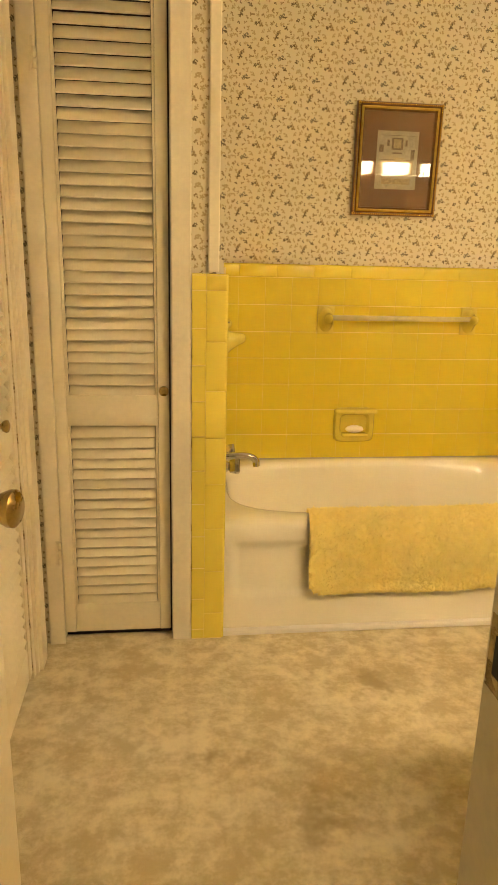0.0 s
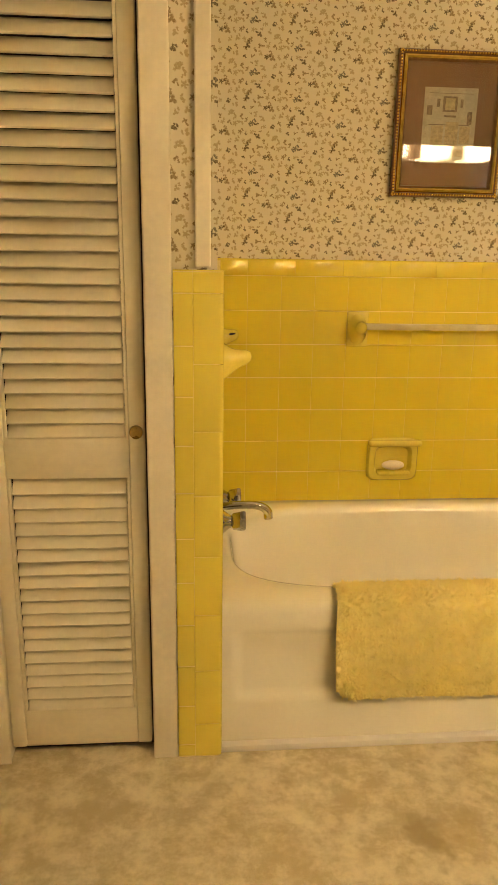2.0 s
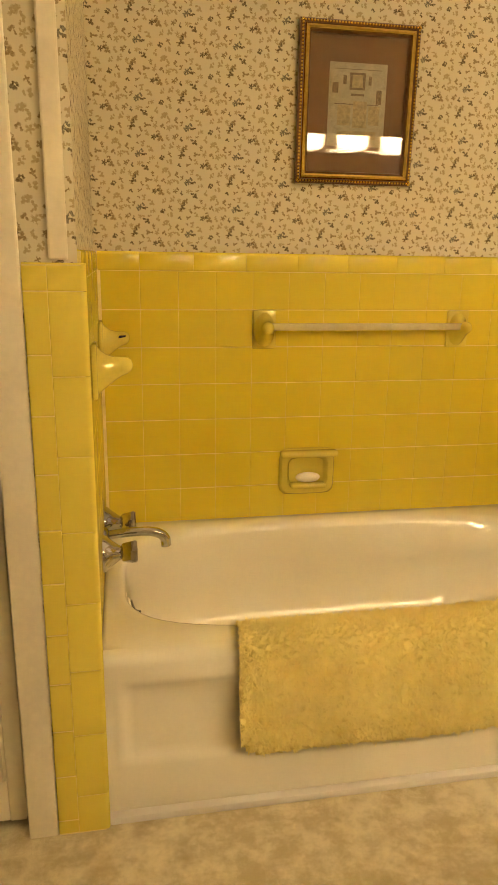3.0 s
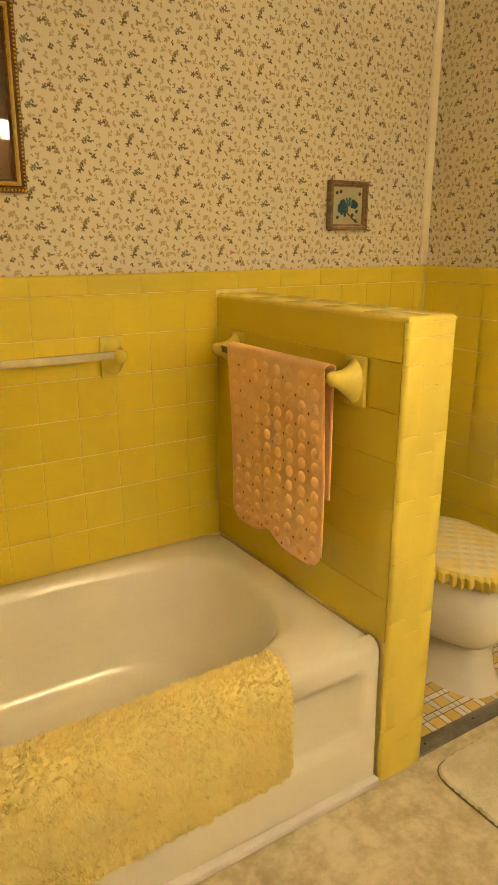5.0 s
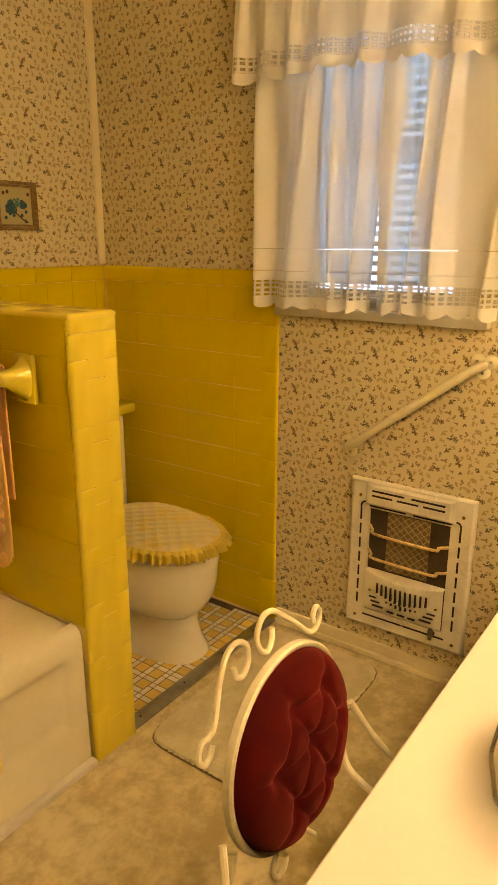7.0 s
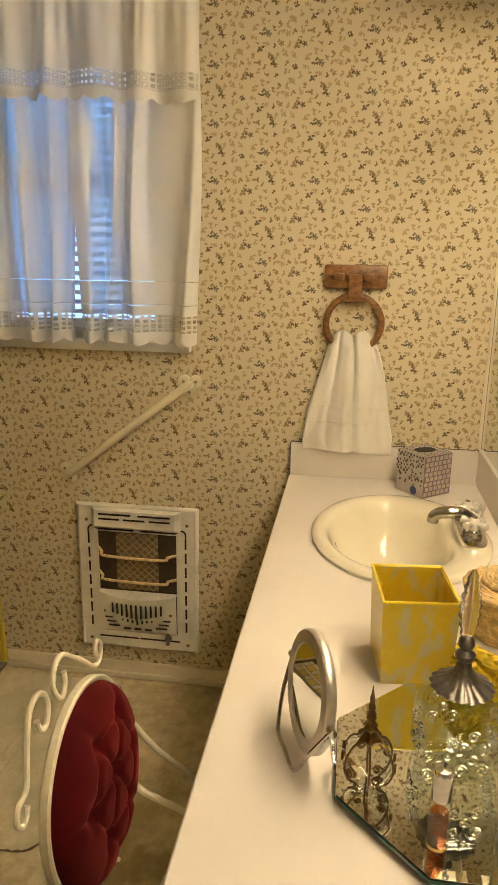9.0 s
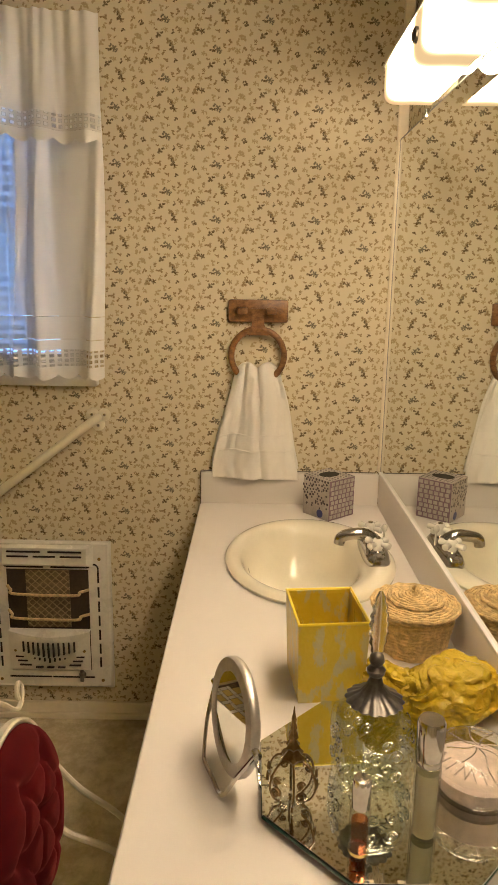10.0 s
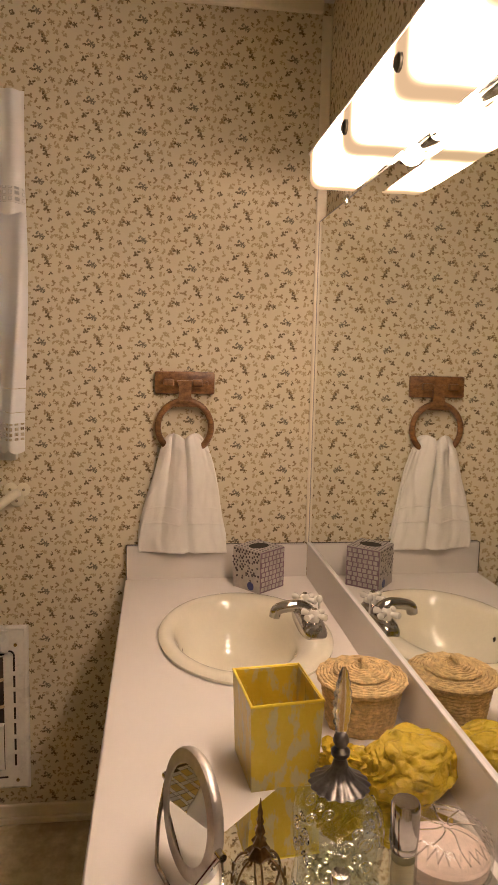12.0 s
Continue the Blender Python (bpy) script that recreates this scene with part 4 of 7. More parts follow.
# ---- pictures ----
pic = thing("framed_print", pose(0.782, -0.006, 1.4785) @ pose(0, 0, 0, 1.1, 0, 0), "old engraving with brown mat in beaded gilt frame", "picture")
PW, PH = 0.182, 0.441


def moulding(x0, x1, z0, z1, prof, mat, name, label):
    """Mitred moulding; prof holds (inset, depth)."""
    bm = bmesh.new()
    rings = [[(x0 + i, -d, z0 + i), (x1 - i, -d, z0 + i), (x1 - i, -d, z1 - i), (x0 + i, -d, z1 - i)] for i, d in prof]
    return part(name, loft(bm, rings), mat, pic, label, smooth=False)


moulding(-PW, PW, 0, PH, ((0, 0.0), (0, 0.014), (0.004, 0.020), (0.011, 0.021), (0.014, 0.016)), M_FRAME, "outer_moulding", "dark gilt moulding")
moulding(-PW, PW, 0, PH, ((0.014, 0.016), (0.017, 0.023), (0.022, 0.025), (0.027, 0.022), (0.028, 0.016)), M_GOLD, "inner_moulding", "bright gilt band")
moulding(-PW, PW, 0, PH, ((0.028, 0.016), (0.031, 0.013), (0.034, 0.012), (0.036, 0.006)), M_FRAME, "sight_edge", "dark sight edge")
bm = bmesh.new()
for k in range(40):
    t = (k + 0.5) / 40
    for p in ((-PW + 2 * PW * t, 0.0075), (-PW + 2 * PW * t, PH - 0.0075)):
        dome(bm, (p[0], -0.0205, p[1]), (0, -1, 0), 0.0040, 0.004, 6)
for k in range(48):
    t = (k + 0.5) / 48
    for x in (-PW + 0.0075, PW - 0.0075):
        dome(bm, (x, -0.0205, PH * t), (0, -1, 0), 0.0040, 0.004, 6)
part("beading", bm, M_GOLD, pic, "gilt beads")
part("mat_board", box(-PW + 0.03, PW - 0.03, -0.006, -0.002, 0.03, PH - 0.03), M_MAT, pic, "brown mat board")
bm = bmesh.new()
for (a, b, c, d) in ((-0.108, 0.108, 0.086, 0.0872), (-0.108, 0.108, 0.3506, 0.352), (-0.108, -0.1066, 0.0872, 0.3506), (0.1066, 0.108, 0.0872, 0.3506)):
    add_box(bm, a, b, -0.0072, -0.0062, c, d)
part("mat_line", bm, M_INK, pic, "ruled line on mat", smooth=False)
pr = part("print", box(-0.088, 0.088, -0.0085, -0.0062, 0.108, 0.334), M_PAPER_OLD, pic, "faded print")
bm, bp = bmesh.new(), bmesh.new()
for (a, b, c, d) in ((-0.072, 0.072, 0.316, 0.3175), (-0.026, 0.022, 0.262, 0.308), (-0.046, -0.036, 0.276, 0.300), (0.032, 0.041, 0.276, 0.300), (-0.078, -0.060, 0.252, 0.280), (0.058, 0.074, 0.226, 0.264), (-0.02, 0.02, 0.246, 0.252), (-0.07, 0.066, 0.222, 0.2245)):
    add_box(bm, a, b, -0.0096, -0.0088, c, d)
for (a, b, c, d) in ((-0.060, -0.020, 0.165, 0.220), (-0.012, 0.030, 0.160, 0.232), (0.036, 0.070, 0.168, 0.220), (-0.060, 0.062, 0.128, 0.150), (-0.018, 0.014, 0.268, 0.302)):
    add_box(bp, a, b, -0.0104, -0.0098, c, d)
part("print_lines", bm, M_INK, pr, "brown printed shapes", smooth=False)
part("print_tints", bp, M_INK_PALE, pr, "pale printed shapes", smooth=False)
gl = part("glazing", box(-PW + 0.033, PW - 0.033, -0.0135, -0.0115, 0.033, PH - 0.033), M_PICTURE_GLASS, pic, "clear picture glass", smooth=False)
gl.visible_shadow = False

pic = thing("needlepoint_picture", pose(2.031, -0.004, 1.396), "small needlepoint of teal flowers in wooden frame", "picture")
moulding(-0.083, 0.083, 0, 0.156, ((0, 0.0), (0, 0.016), (0.004, 0.020), (0.010, 0.020), (0.012, 0.014), (0.018, 0.013), (0.020, 0.006)), M_FRAME_WOOD, "wood_frame", "grooved wooden frame")
part("canvas", box(-0.068, 0.068, -0.007, -0.002, 0.015, 0.141), M_CANVAS, pic, "cream stitched canvas")
rnd = random.Random(3)
for nm, mat_, cnt, cx, cz, sp, rr in (("teal_petals", M_TEAL, 26, -0.020, 0.072, 0.018, 0.011), ("teal_petals", M_TEAL, 18, 0.030, 0.082, 0.014, 0.010), ("pale_petals", M_TEAL_LIGHT, 14, 0.004, 0.082, 0.020, 0.007)):
    bm = bmesh.new()
    for _ in range(cnt):
        a = rnd.uniform(0, 6.28)
        q = rnd.uniform(0, 1)
        dome(bm, (cx + sp * q * math.cos(a), -0.007, cz + 1.1 * sp * q * math.sin(a)), (0, -1, 0), rnd.uniform(0.5, 1) * rr, 0.0025 + (0.001 if "pale" in nm else 0), 6)
    part(nm, bm, mat_, pic, "stitched flowers")
bm = sweep(smooth_path([(-0.01, -0.008, 0.06), (0.012, -0.008, 0.045), (0.026, -0.008, 0.034), (0.044, -0.008, 0.026)], 5), 0.0022, 6)
for (x, z) in ((-0.046, 0.118), (-0.03, 0.122), (0.052, 0.116), (-0.01, 0.048), (0.022, 0.048), (0.036, 0.030), (0.04, 0.06), (-0.042, 0.04)):
    lf = bmesh.new()
    dome(lf, (x, -0.007, z), (0, -1, 0), 0.0065, 0.002, 6)
    part("leaf", lf, M_TEAL if z < 0.1 else M_STEM, pic, "stitched leaf")
part("stem", bm, M_STEM, pic, "brown stitched stem")

# ---- toilet ----
tl = thing("toilet", pose(2.065, -0.485, 0.004), "white porcelain toilet with yellow fabric lid cover", "toilet")


def oval(w, l0, l1, z, n=40, pw=2.3):
    """Oval ring: half width w, reaching l0 towards the room and l1 back."""
    out = []
    for i in range(n):
        a = 2 * math.pi * i / n
        c, s = math.cos(a), math.sin(a)
        k = (abs(c) ** pw + abs(s) ** pw) ** (-1 / pw)
        out.append((w * c * k, (l1 if s > 0 else l0) * s * k, z))
    return out


rings = [oval(0.116, 0.270, 0.24, 0.0, pw=2.8), oval(0.114, 0.266, 0.24, 0.02, pw=2.8), oval(0.103, 0.246, 0.22, 0.06, pw=2.6), oval(0.099, 0.236, 0.20, 0.12, pw=2.4), oval(0.106, 0.238, 0.20, 0.150),
         oval(0.148, 0.268, 0.20, 0.180), oval(0.170, 0.294, 0.20, 0.225), oval(0.177, 0.304, 0.20, 0.280), oval(0.178, 0.308, 0.20, 0.33), oval(0.180, 0.314, 0.20, 0.372), oval(0.174, 0.308, 0.195, 0.384), oval(0.13, 0.26, 0.15, 0.384), oval(0.11, 0.22, 0.12, 0.34), oval(0.02, 0.05, 0.02, 0.22)]
part("bowl", loft(bmesh.new(), rings, True, True, True), M_PORCELAIN, tl)
part("seat", loft(bmesh.new(), [oval(0.174, 0.310, 0.17, 0.388), oval(0.182, 0.318, 0.17, 0.392), oval(0.182, 0.318, 0.17, 0.402), oval(0.174, 0.310, 0.165, 0.407)], True, True, True), M_PORCELAIN, tl, "white seat")
lid_rings = [oval(0.180, 0.318, 0.17, 0.411), oval(0.184, 0.322, 0.17, 0.420), oval(0.180, 0.318, 0.168, 0.434), oval(0.150, 0.285, 0.15, 0.443), oval(0.08, 0.17, 0.08, 0.447), oval(0.01, 0.02, 0.01, 0.448)]
cov_m, cov_nt, cov_b = material("quilted_cover")
co = cov_nt.nodes.new("ShaderNodeTexCoord").outputs["Object"]
mp = cov_nt.nodes.new("ShaderNodeMapping")
mp.inputs["Rotation"].default_value = (0, 0, radians(45))
cov_nt.links.new(co, mp.inputs[0])
ck = cov_nt.nodes.new("ShaderNodeTexVoronoi")
ck.inputs["Scale"].default_value = 26
ck.inputs["Randomness"].default_value = 0.0
ck.voronoi_dimensions = "2D"
cov_nt.links.new(mp.outputs[0], ck.inputs["Vector"])
cov_nt.links.new(mix(cov_nt, ramp(cov_nt, noise_fac(cov_nt, co, 12.0, 4.0), 0.48, 0.62), (0.76, 0.67, 0.42), (0.80, 0.64, 0.22)), cov_b.inputs["Base Color"])
cov_b.inputs["Roughness"].default_value = 0.6
cov_b.inputs["Sheen Weight"].default_value = 0.3
bump(cov_nt, cov_b, ck.outputs["Distance"], 0.6, 0.012)
lid = part("lid", loft(bmesh.new(), lid_rings, True, True, True), cov_m, tl, "quilted yellow and white lid cover")
M_RUFFLE = cloth_material("yellow_ruffle", (0.82, 0.66, 0.20), 0.25, 0.0)
bm = bmesh.new()
N = 420
rows = [[], [], []]
for i in range(N + 1):
    a = math.pi * (0.92 + 1.16 * i / N)
    c, s = math.cos(a), math.sin(a)
    k = (abs(c) ** 2.3 + abs(s) ** 2.3) ** (-1 / 2.3)
    for r, (grow, z) in enumerate(((0.0, 0.436), (0.016, 0.428), (0.026, 0.404))):
        wv = math.sin(i * 0.62 + 0.9 * math.sin(i * 0.17)) * 0.0062 * r
        w, l = 0.180 + grow + wv, 0.318 + grow + wv
        rows[r].append(bm.verts.new((w * c * k, (l if s < 0 else 0.17) * s * k, z + 0.0015 * math.sin(i * 0.21) * r)))
for a, b in zip(rows, rows[1:]):
    for i in range(N):
        bm.faces.new((a[i], a[i + 1], b[i + 1], b[i]))
part("ruffle", bm, M_RUFFLE, lid, "gathered yellow ruffle")
part("tank", box(-0.222, 0.222, 0.267, 0.467, 0.36, 0.73, bevel=0.018, seg=3), M_PORCELAIN, tl)
part("tank_lid", box(-0.262, 0.262, 0.245, 0.472, 0.732, 0.770, bevel=0.012, seg=3), M_CERAMIC, tl, "yellow tank lid")
fl = part("flush_lever", sweep([(-0.15, 0.258, 0.66), (-0.15, 0.240, 0.66), (-0.09, 0.236, 0.652)], [0.010, 0.008, 0.006], 10), M_CHROME, tl, "chrome flush lever")
holder = thing("paper_holder", pose(1.684, -0.36, 0.79), "yellow ceramic holder on half wall beside toilet", "paper holder")
ceramic_bracket(holder, holder.matrix_world.inverted() @ wall_frame(1.680, -0.36, 0.79, (1, 0, 0)))

# ---- rug beside the toilet ----
rug = thing("bathroom_rug", pose(2.01, -1.08, 0.001), "pale sculpted bath rug with rounded corners on carpet", "rug")
rings = []
for inset, z in ((0.0, 0.0), (-0.004, 0.006), (0.0, 0.014), (0.012, 0.017), (0.045, 0.0175), (0.060, 0.0145), (0.075, 0.0175), (0.12, 0.018), (0.16, 0.0175)):
    rings.append([(x + 0.0022 * math.sin(i * 2.7), y + 0.0022 * math.cos(i * 3.1), z0) for i, (x, y, z0) in enumerate(rounded_ring(-0.345 + inset, 0.345 - inset, -0.205 + inset, 0.205 - inset, z, 9, 160))])
part("plush", loft(bmesh.new(), rings, True, True, True), M_RUG, rug)
part("edge", loft(bmesh.new(), [rounded_ring(-0.350, 0.350, -0.210, 0.210, 0.0, 9, 120), rounded_ring(-0.352, 0.352, -0.212, 0.212, 0.005, 9, 120), rounded_ring(-0.344, 0.344, -0.204, 0.204, 0.008, 9, 120)]), plain("rug_binding", (0.20, 0.15, 0.09), 0.9), rug, "brown bound edge")

strip = tagged(link_mesh("threshold_strip", box(1.676, 2.412, -0.828, -0.778, 0.0, 0.010, bevel=0.003), M_STRIP, True), "grey metal carpet strip along tiled floor", "threshold")
for x in (1.72, 1.92, 2.12, 2.30):
    part("screw", lathe([(0.004, 0), (0.003, 0.0015), (0.0005, 0.002)], 10, (x, -0.803, 0.0095)), M_DARK, strip)

# ---- window and curtains ----
win = thing("window_1", pose(EAST, (W_Y0 + W_Y1) / 2, W_Z0), "white double-hung window with blinds, daylight outside", "window", kind="structure")
inv = win.matrix_world.inverted()


def wbox(x0, x1, y0, y1, z0, z1, bevel=0.003):
    bm = box(x0, x1, y0, y1, z0, z1, bevel=bevel)
    bmesh.ops.transform(bm, matrix=inv, verts=bm.verts)
    return bm


M_WPAINT = plain("white_window_paint", (0.80, 0.79, 0.76), 0.4, vary=0.04)
for a, b in ((W_Y0 + 0.0005, W_Y0 + 0.085), (W_Y1 - 0.085, W_Y1 - 0.0005)):
    part("window_frame", wbox(EAST + 0.03, EAST + 0.12, a, b, W_Z0 + 0.0005, W_Z1 - 0.0005), M_WPAINT, win)
for a, b in ((W_Z0 + 0.0005, W_Z0 + 0.05), (1.60, 1.645), (W_Z1 - 0.045, W_Z1 - 0.0005)):
    part("sash_rail", wbox(EAST + 0.06, EAST + 0.10, W_Y0 + 0.0855, W_Y1 - 0.0855, a, b), M_WPAINT, win)
for a, b in ((W_Z0 + 0.051, 1.599), (1.646, W_Z1 - 0.046)):
    p = part("pane", wbox(EAST + 0.078, EAST + 0.082, W_Y0 + 0.086, W_Y1 - 0.086, a, b, 0), M_WINDOW, win, smooth=False)
    p.visible_shadow = False
part("window_sill", wbox(EAST - 0.028, EAST + 0.058, -1.505, -0.812, W_Z0 - 0.032, W_Z0 - 0.001, 0.006), M_WPAINT, win, "white sill")
blind = thing("window_blind", pose(EAST + 0.045, (W_Y0 + W_Y1) / 2, W_Z0 + 0.02), "white mini blind inside the window frame", "blind")
slat_me = None
for i in range(31):
    z = 0.03 + i * 0.0285
    if slat_me is None:
        bm = sheet(1, 4, lambda u, v: Vector(((v - 0.5) * 0.024, (u - 0.5) * 0.56, 0.002 * math.sin(math.pi * v))))
        bmesh.ops.rotate(bm, verts=bm.verts, cent=(0, 0, 0), matrix=Matrix.Rotation(radians(38), 3, "Y"))
        ob = part("slat", bm, M_WPAINT, blind)
        slat_me = ob.data
    else:
        ob = new("slat", slat_me)
        ob.parent = blind
    ob.matrix_basis = Matrix.Translation((0, 0, z)) @ Matrix.Rotation(radians(random.uniform(-1.0, 1.0)), 4, "X")
part("head_rail", box(-0.014, 0.014, -0.282, 0.282, 0.885, 0.912, bevel=0.003), M_WPAINT, blind)
part("bottom_rail", box(-0.011, 0.011, -0.282, 0.282, 0.0, 0.014, bevel=0.003), M_WPAINT, blind)
for y in (-0.2, 0.2):
    part("cord", sweep([(0.0, y, 0.01), (0.0, y, 0.89)], 0.0008, 5), M_WPAINT, blind)
bd = structure("backdrop", box(EAST + 1.8, EAST + 1.85, -4.0, 2.0, -0.6, 4.0), M_BACKDROP, "blue daylight outside the window", "outdoors")

cur = thing("curtain", pose(EAST - 0.03, -1.15, 1.155), "white cotton cafe curtains with lace hem and ruffled valance", "curtain")
inv = cur.matrix_world.inverted()


def curtain_fall(name, y0, y1, z0, z1, folds, depth, x, phase, scallop, mat_, label="", flare=0.0, nv=30, seed=1):
    def f(u, v):
        z = z1 + (z0 - z1) * v
        amp = depth * (0.35 + 0.65 * v)
        ph = u * folds * 2 * math.pi + phase + 1.5 * math.sin(u * 7 + seed) + 0.5 * math.sin(v * 3 + u * 11)
        xx = x - amp * (0.5 + 0.5 * math.sin(ph)) - 0.006 * math.sin(ph * 2.1 + v * 3)
        yy = y0 + (y1 - y0) * u + flare * (u - 0.5) * v + 0.008 * math.sin(v * 4 + u * 9)
        z += scallop * abs(math.sin(u * math.pi * (y0 - y1) / 0.062)) * (1 if v > 0.999 else 0) * -1
        return inv @ Vector((xx, yy, z))
    return part(name, sheet(150, nv, f, abs(y1 - y0), abs(z1 - z0)), mat_, cur, label)


X = EAST - 0.034
for nm, a, b, ph, sd in (("left_panel", -0.765, -1.172, 0.4, 1), ("right_panel", -1.186, -1.542, 2.0, 4)):
    fd = 3.6 if sd == 1 else 3.4
    curtain_fall(nm, a, b, 1.342, 2.10, fd, 0.052, X, ph, 0.0, M_CURTAIN, seed=sd)

    def hem(name, z0, z1, mat_, sc, off, a=a, b=b, ph=ph, sd=sd, fd=fd):
        def f(u, v):
            z = z1 + (z0 - z1) * v
            vv = (2.10 - z) / 0.758
            amp = 0.052 * (0.35 + 0.65 * min(1.1, vv))
            p = u * fd * 2 * math.pi + ph + 1.5 * math.sin(u * 7 + sd) + 0.5 * math.sin(vv * 3 + u * 11)
            xx = X - amp * (0.5 + 0.5 * math.sin(p)) - 0.006 * math.sin(p * 2.1 + vv * 3)
            yy = a + (b - a) * u + 0.008 * math.sin(vv * 4 + u * 9)
            z -= 0.9 * sc * v * abs(math.sin(u * math.pi * abs(b - a) / 0.052)) ** 0.8 - 0.2 * sc * v
            return inv @ Vector((xx - off, yy, z))
        return part(name, sheet(150, 6, f, abs(b - a), abs(z1 - z0)), mat_, cur, "lace hem" if mat_ is M_LACE else "")
    hem("hem_band", 1.2760, 1.3402, M_CURTAIN, 0, 0.0)
    hem("hem_band", 1.2450, 1.2742, M_CURTAIN, 0, 0.0)
    hem("lace_hem", 1.1970, 1.2448, M_LACE, 0, 0.0)
    hem("scalloped_edge", 1.1700, 1.1968, M_VALANCE, 0.016, 0.0)
VX = EAST - 0.075


def valance(name, z0, z1, mat_, sc, lab):
    def f(u, v):
        z = z1 + (z0 - z1) * v
        vv = (2.145 - z) / 0.305
        p = u * 8 * 2 * math.pi + 2.2 * math.sin(u * 5) + 0.6 * math.sin(u * 23 + vv)
        xx = VX - 0.046 * (0.25 + 0.75 * vv) * (0.5 + 0.5 * math.sin(p)) - 0.004 * math.sin(p * 3.3) * (1.2 - vv)
        yy = -0.706 + (-1.552 + 0.706) * u
        z -= 0.9 * sc * v * abs(math.sin(u * math.pi * 0.82 / 0.058)) ** 0.8 - 0.2 * sc * v
        return inv @ Vector((xx, yy, z + 0.012 * math.sin(u * 4)))
    return part(name, sheet(220, 14, f, 0.82, abs(z1 - z0)), mat_, cur, lab)


valance("valance", 1.880, 2.130, M_VALANCE, 0, "gathered valance")
valance("valance_lace", 1.838, 1.8798, M_LACE, 0, "openwork lace")
valance("scalloped_edge", 1.816, 1.8378, M_VALANCE, 0.016, "scalloped edge")
part("rod", sweep([inv @ Vector((EAST - 0.005, -0.72, 2.115)), inv @ Vector((VX + 0.015, -0.72, 2.115)), inv @ Vector((VX + 0.015, -1.525, 2.115)), inv @ Vector((EAST - 0.005, -1.525, 2.115))], 0.006, 10), M_WPAINT, cur, "white curtain rod")

# ---- wall heater ----
heat = thing("wall_heater", pose(EAST, -1.322, 0.127, 0, 0, -90), "white enamelled gas wall heater with grille", "heater")
HW, HH = 0.195, 0.502
def slot(x0, x1, z0, z1, y, back=None):
    part("slot", box(x0, x1, y - 0.0012, y if back is None else back, z0, z1), M_DARK, heat, smooth=False)


bm = bmesh.new()
IX, IZ0, IZ1 = 0.132, 0.205, 0.415
F = -0.022
for (a, b, c, d) in ((-HW, -IX, 0, HH), (IX, HW, 0, HH), (-IX, IX, IZ1, HH), (-IX, IX, 0, 0.055)):
    add_box(bm, a, b, F, -0.0005, c, d)
bmesh.ops.remove_doubles(bm, verts=bm.verts, dist=1e-5)
part("front_plate", bm, M_HEATER, heat, smooth=False)
part("plate_lip", sweep([(-HW, -0.012, 0), (HW, -0.012, 0), (HW, -0.012, HH), (-HW, -0.012, HH)], 0.012, 10, True), M_HEATER, heat)
part("hood", loft(bmesh.new(), [[(-0.150, F, 0.425), (0.150, F, 0.425), (0.150, F, 0.498), (-0.150, F, 0.498)], [(-0.132, F - 0.024, 0.440), (0.132, F - 0.024, 0.440), (0.132, F - 0.020, 0.494), (-0.132, F - 0.020, 0.494)]], True, False, True), M_HEATER, heat, "projecting top hood", smooth=False)
for (a, b, z) in ((-0.118, -0.012, 0.483), (0.012, 0.118, 0.483), (-0.118, -0.05, 0.467), (-0.035, 0.035, 0.467), (0.05, 0.118, 0.467)):
    slot(a, b, z - 0.0026, z + 0.0026, F - 0.024, F - 0.0215)
for (a, b) in ((-0.13, -0.012), (0.012, 0.13)):
    slot(a, b, 0.420, 0.4255, F)
    slot(a - 0.01, b + 0.01, 0.030, 0.0355, F)
for i in range(7):
    z = 0.070 + i * 0.050
    for x in (-0.163, 0.163):
        slot(x - 0.003, x + 0.003, z, z + 0.036, F)
for q in (-1, 1):
    p = smooth_path([(q * 0.131, F - 0.0004, 0.4225), (q * 0.140, F - 0.0004, 0.430), (q * 0.154, F - 0.0004, 0.433), (q * 0.163, F - 0.0004, 0.422), (q * 0.163, F - 0.0004, 0.400)], 5)
    part("slot", sweep(p, 0.0028, 6), M_DARK, heat)
part("firebox", box(-IX, IX, -0.018, -0.0008, IZ0 - 0.15, IZ1), M_RECESS_SHADE, heat, "firebox darkened for recess shade")
part("radiant", box(-0.070, 0.070, -0.0215, -0.0185, IZ0 + 0.008, IZ1 - 0.004), M_RADIANT, heat, "fireclay radiant")
bm = bmesh.new()
for i in range(-8, 9):
    x = i * 0.026
    for s in (1, -1):
        p0, p1 = Vector((x - s * 0.105, -0.0225, IZ0 + 0.008)), Vector((x + s * 0.105, -0.0225, IZ1 - 0.004))
        d = p1 - p0
        ts = [t for t in ((-0.070 - p0.x) / d.x, (0.070 - p0.x) / d.x)]
        t0, t1 = max(0, min(ts)), min(1, max(ts))
        if t1 - t0 > 0.08:
            sweep([p0 + d * t0, p0 + d * t1], 0.0016, 5, bm=bm)
part("radiant_lattice", bm, plain("dull_lattice", (0.34, 0.25, 0.13), 0.6), heat, "crossed wires")
for z in (0.250, 0.335):
    part("guard_rod", sweep(smooth_path([(-IX, F + 0.002, z + 0.022), (-0.118, F - 0.006, z + 0.010), (-0.10, F - 0.016, z), (0.085, F - 0.016, z - 0.003), (0.105, F - 0.010, z + 0.006), (IX, F + 0.002, z + 0.010)], 6), 0.0048, 8), M_RUST, heat, "heat-stained guard rod")
bm = bmesh.new()
rings = []
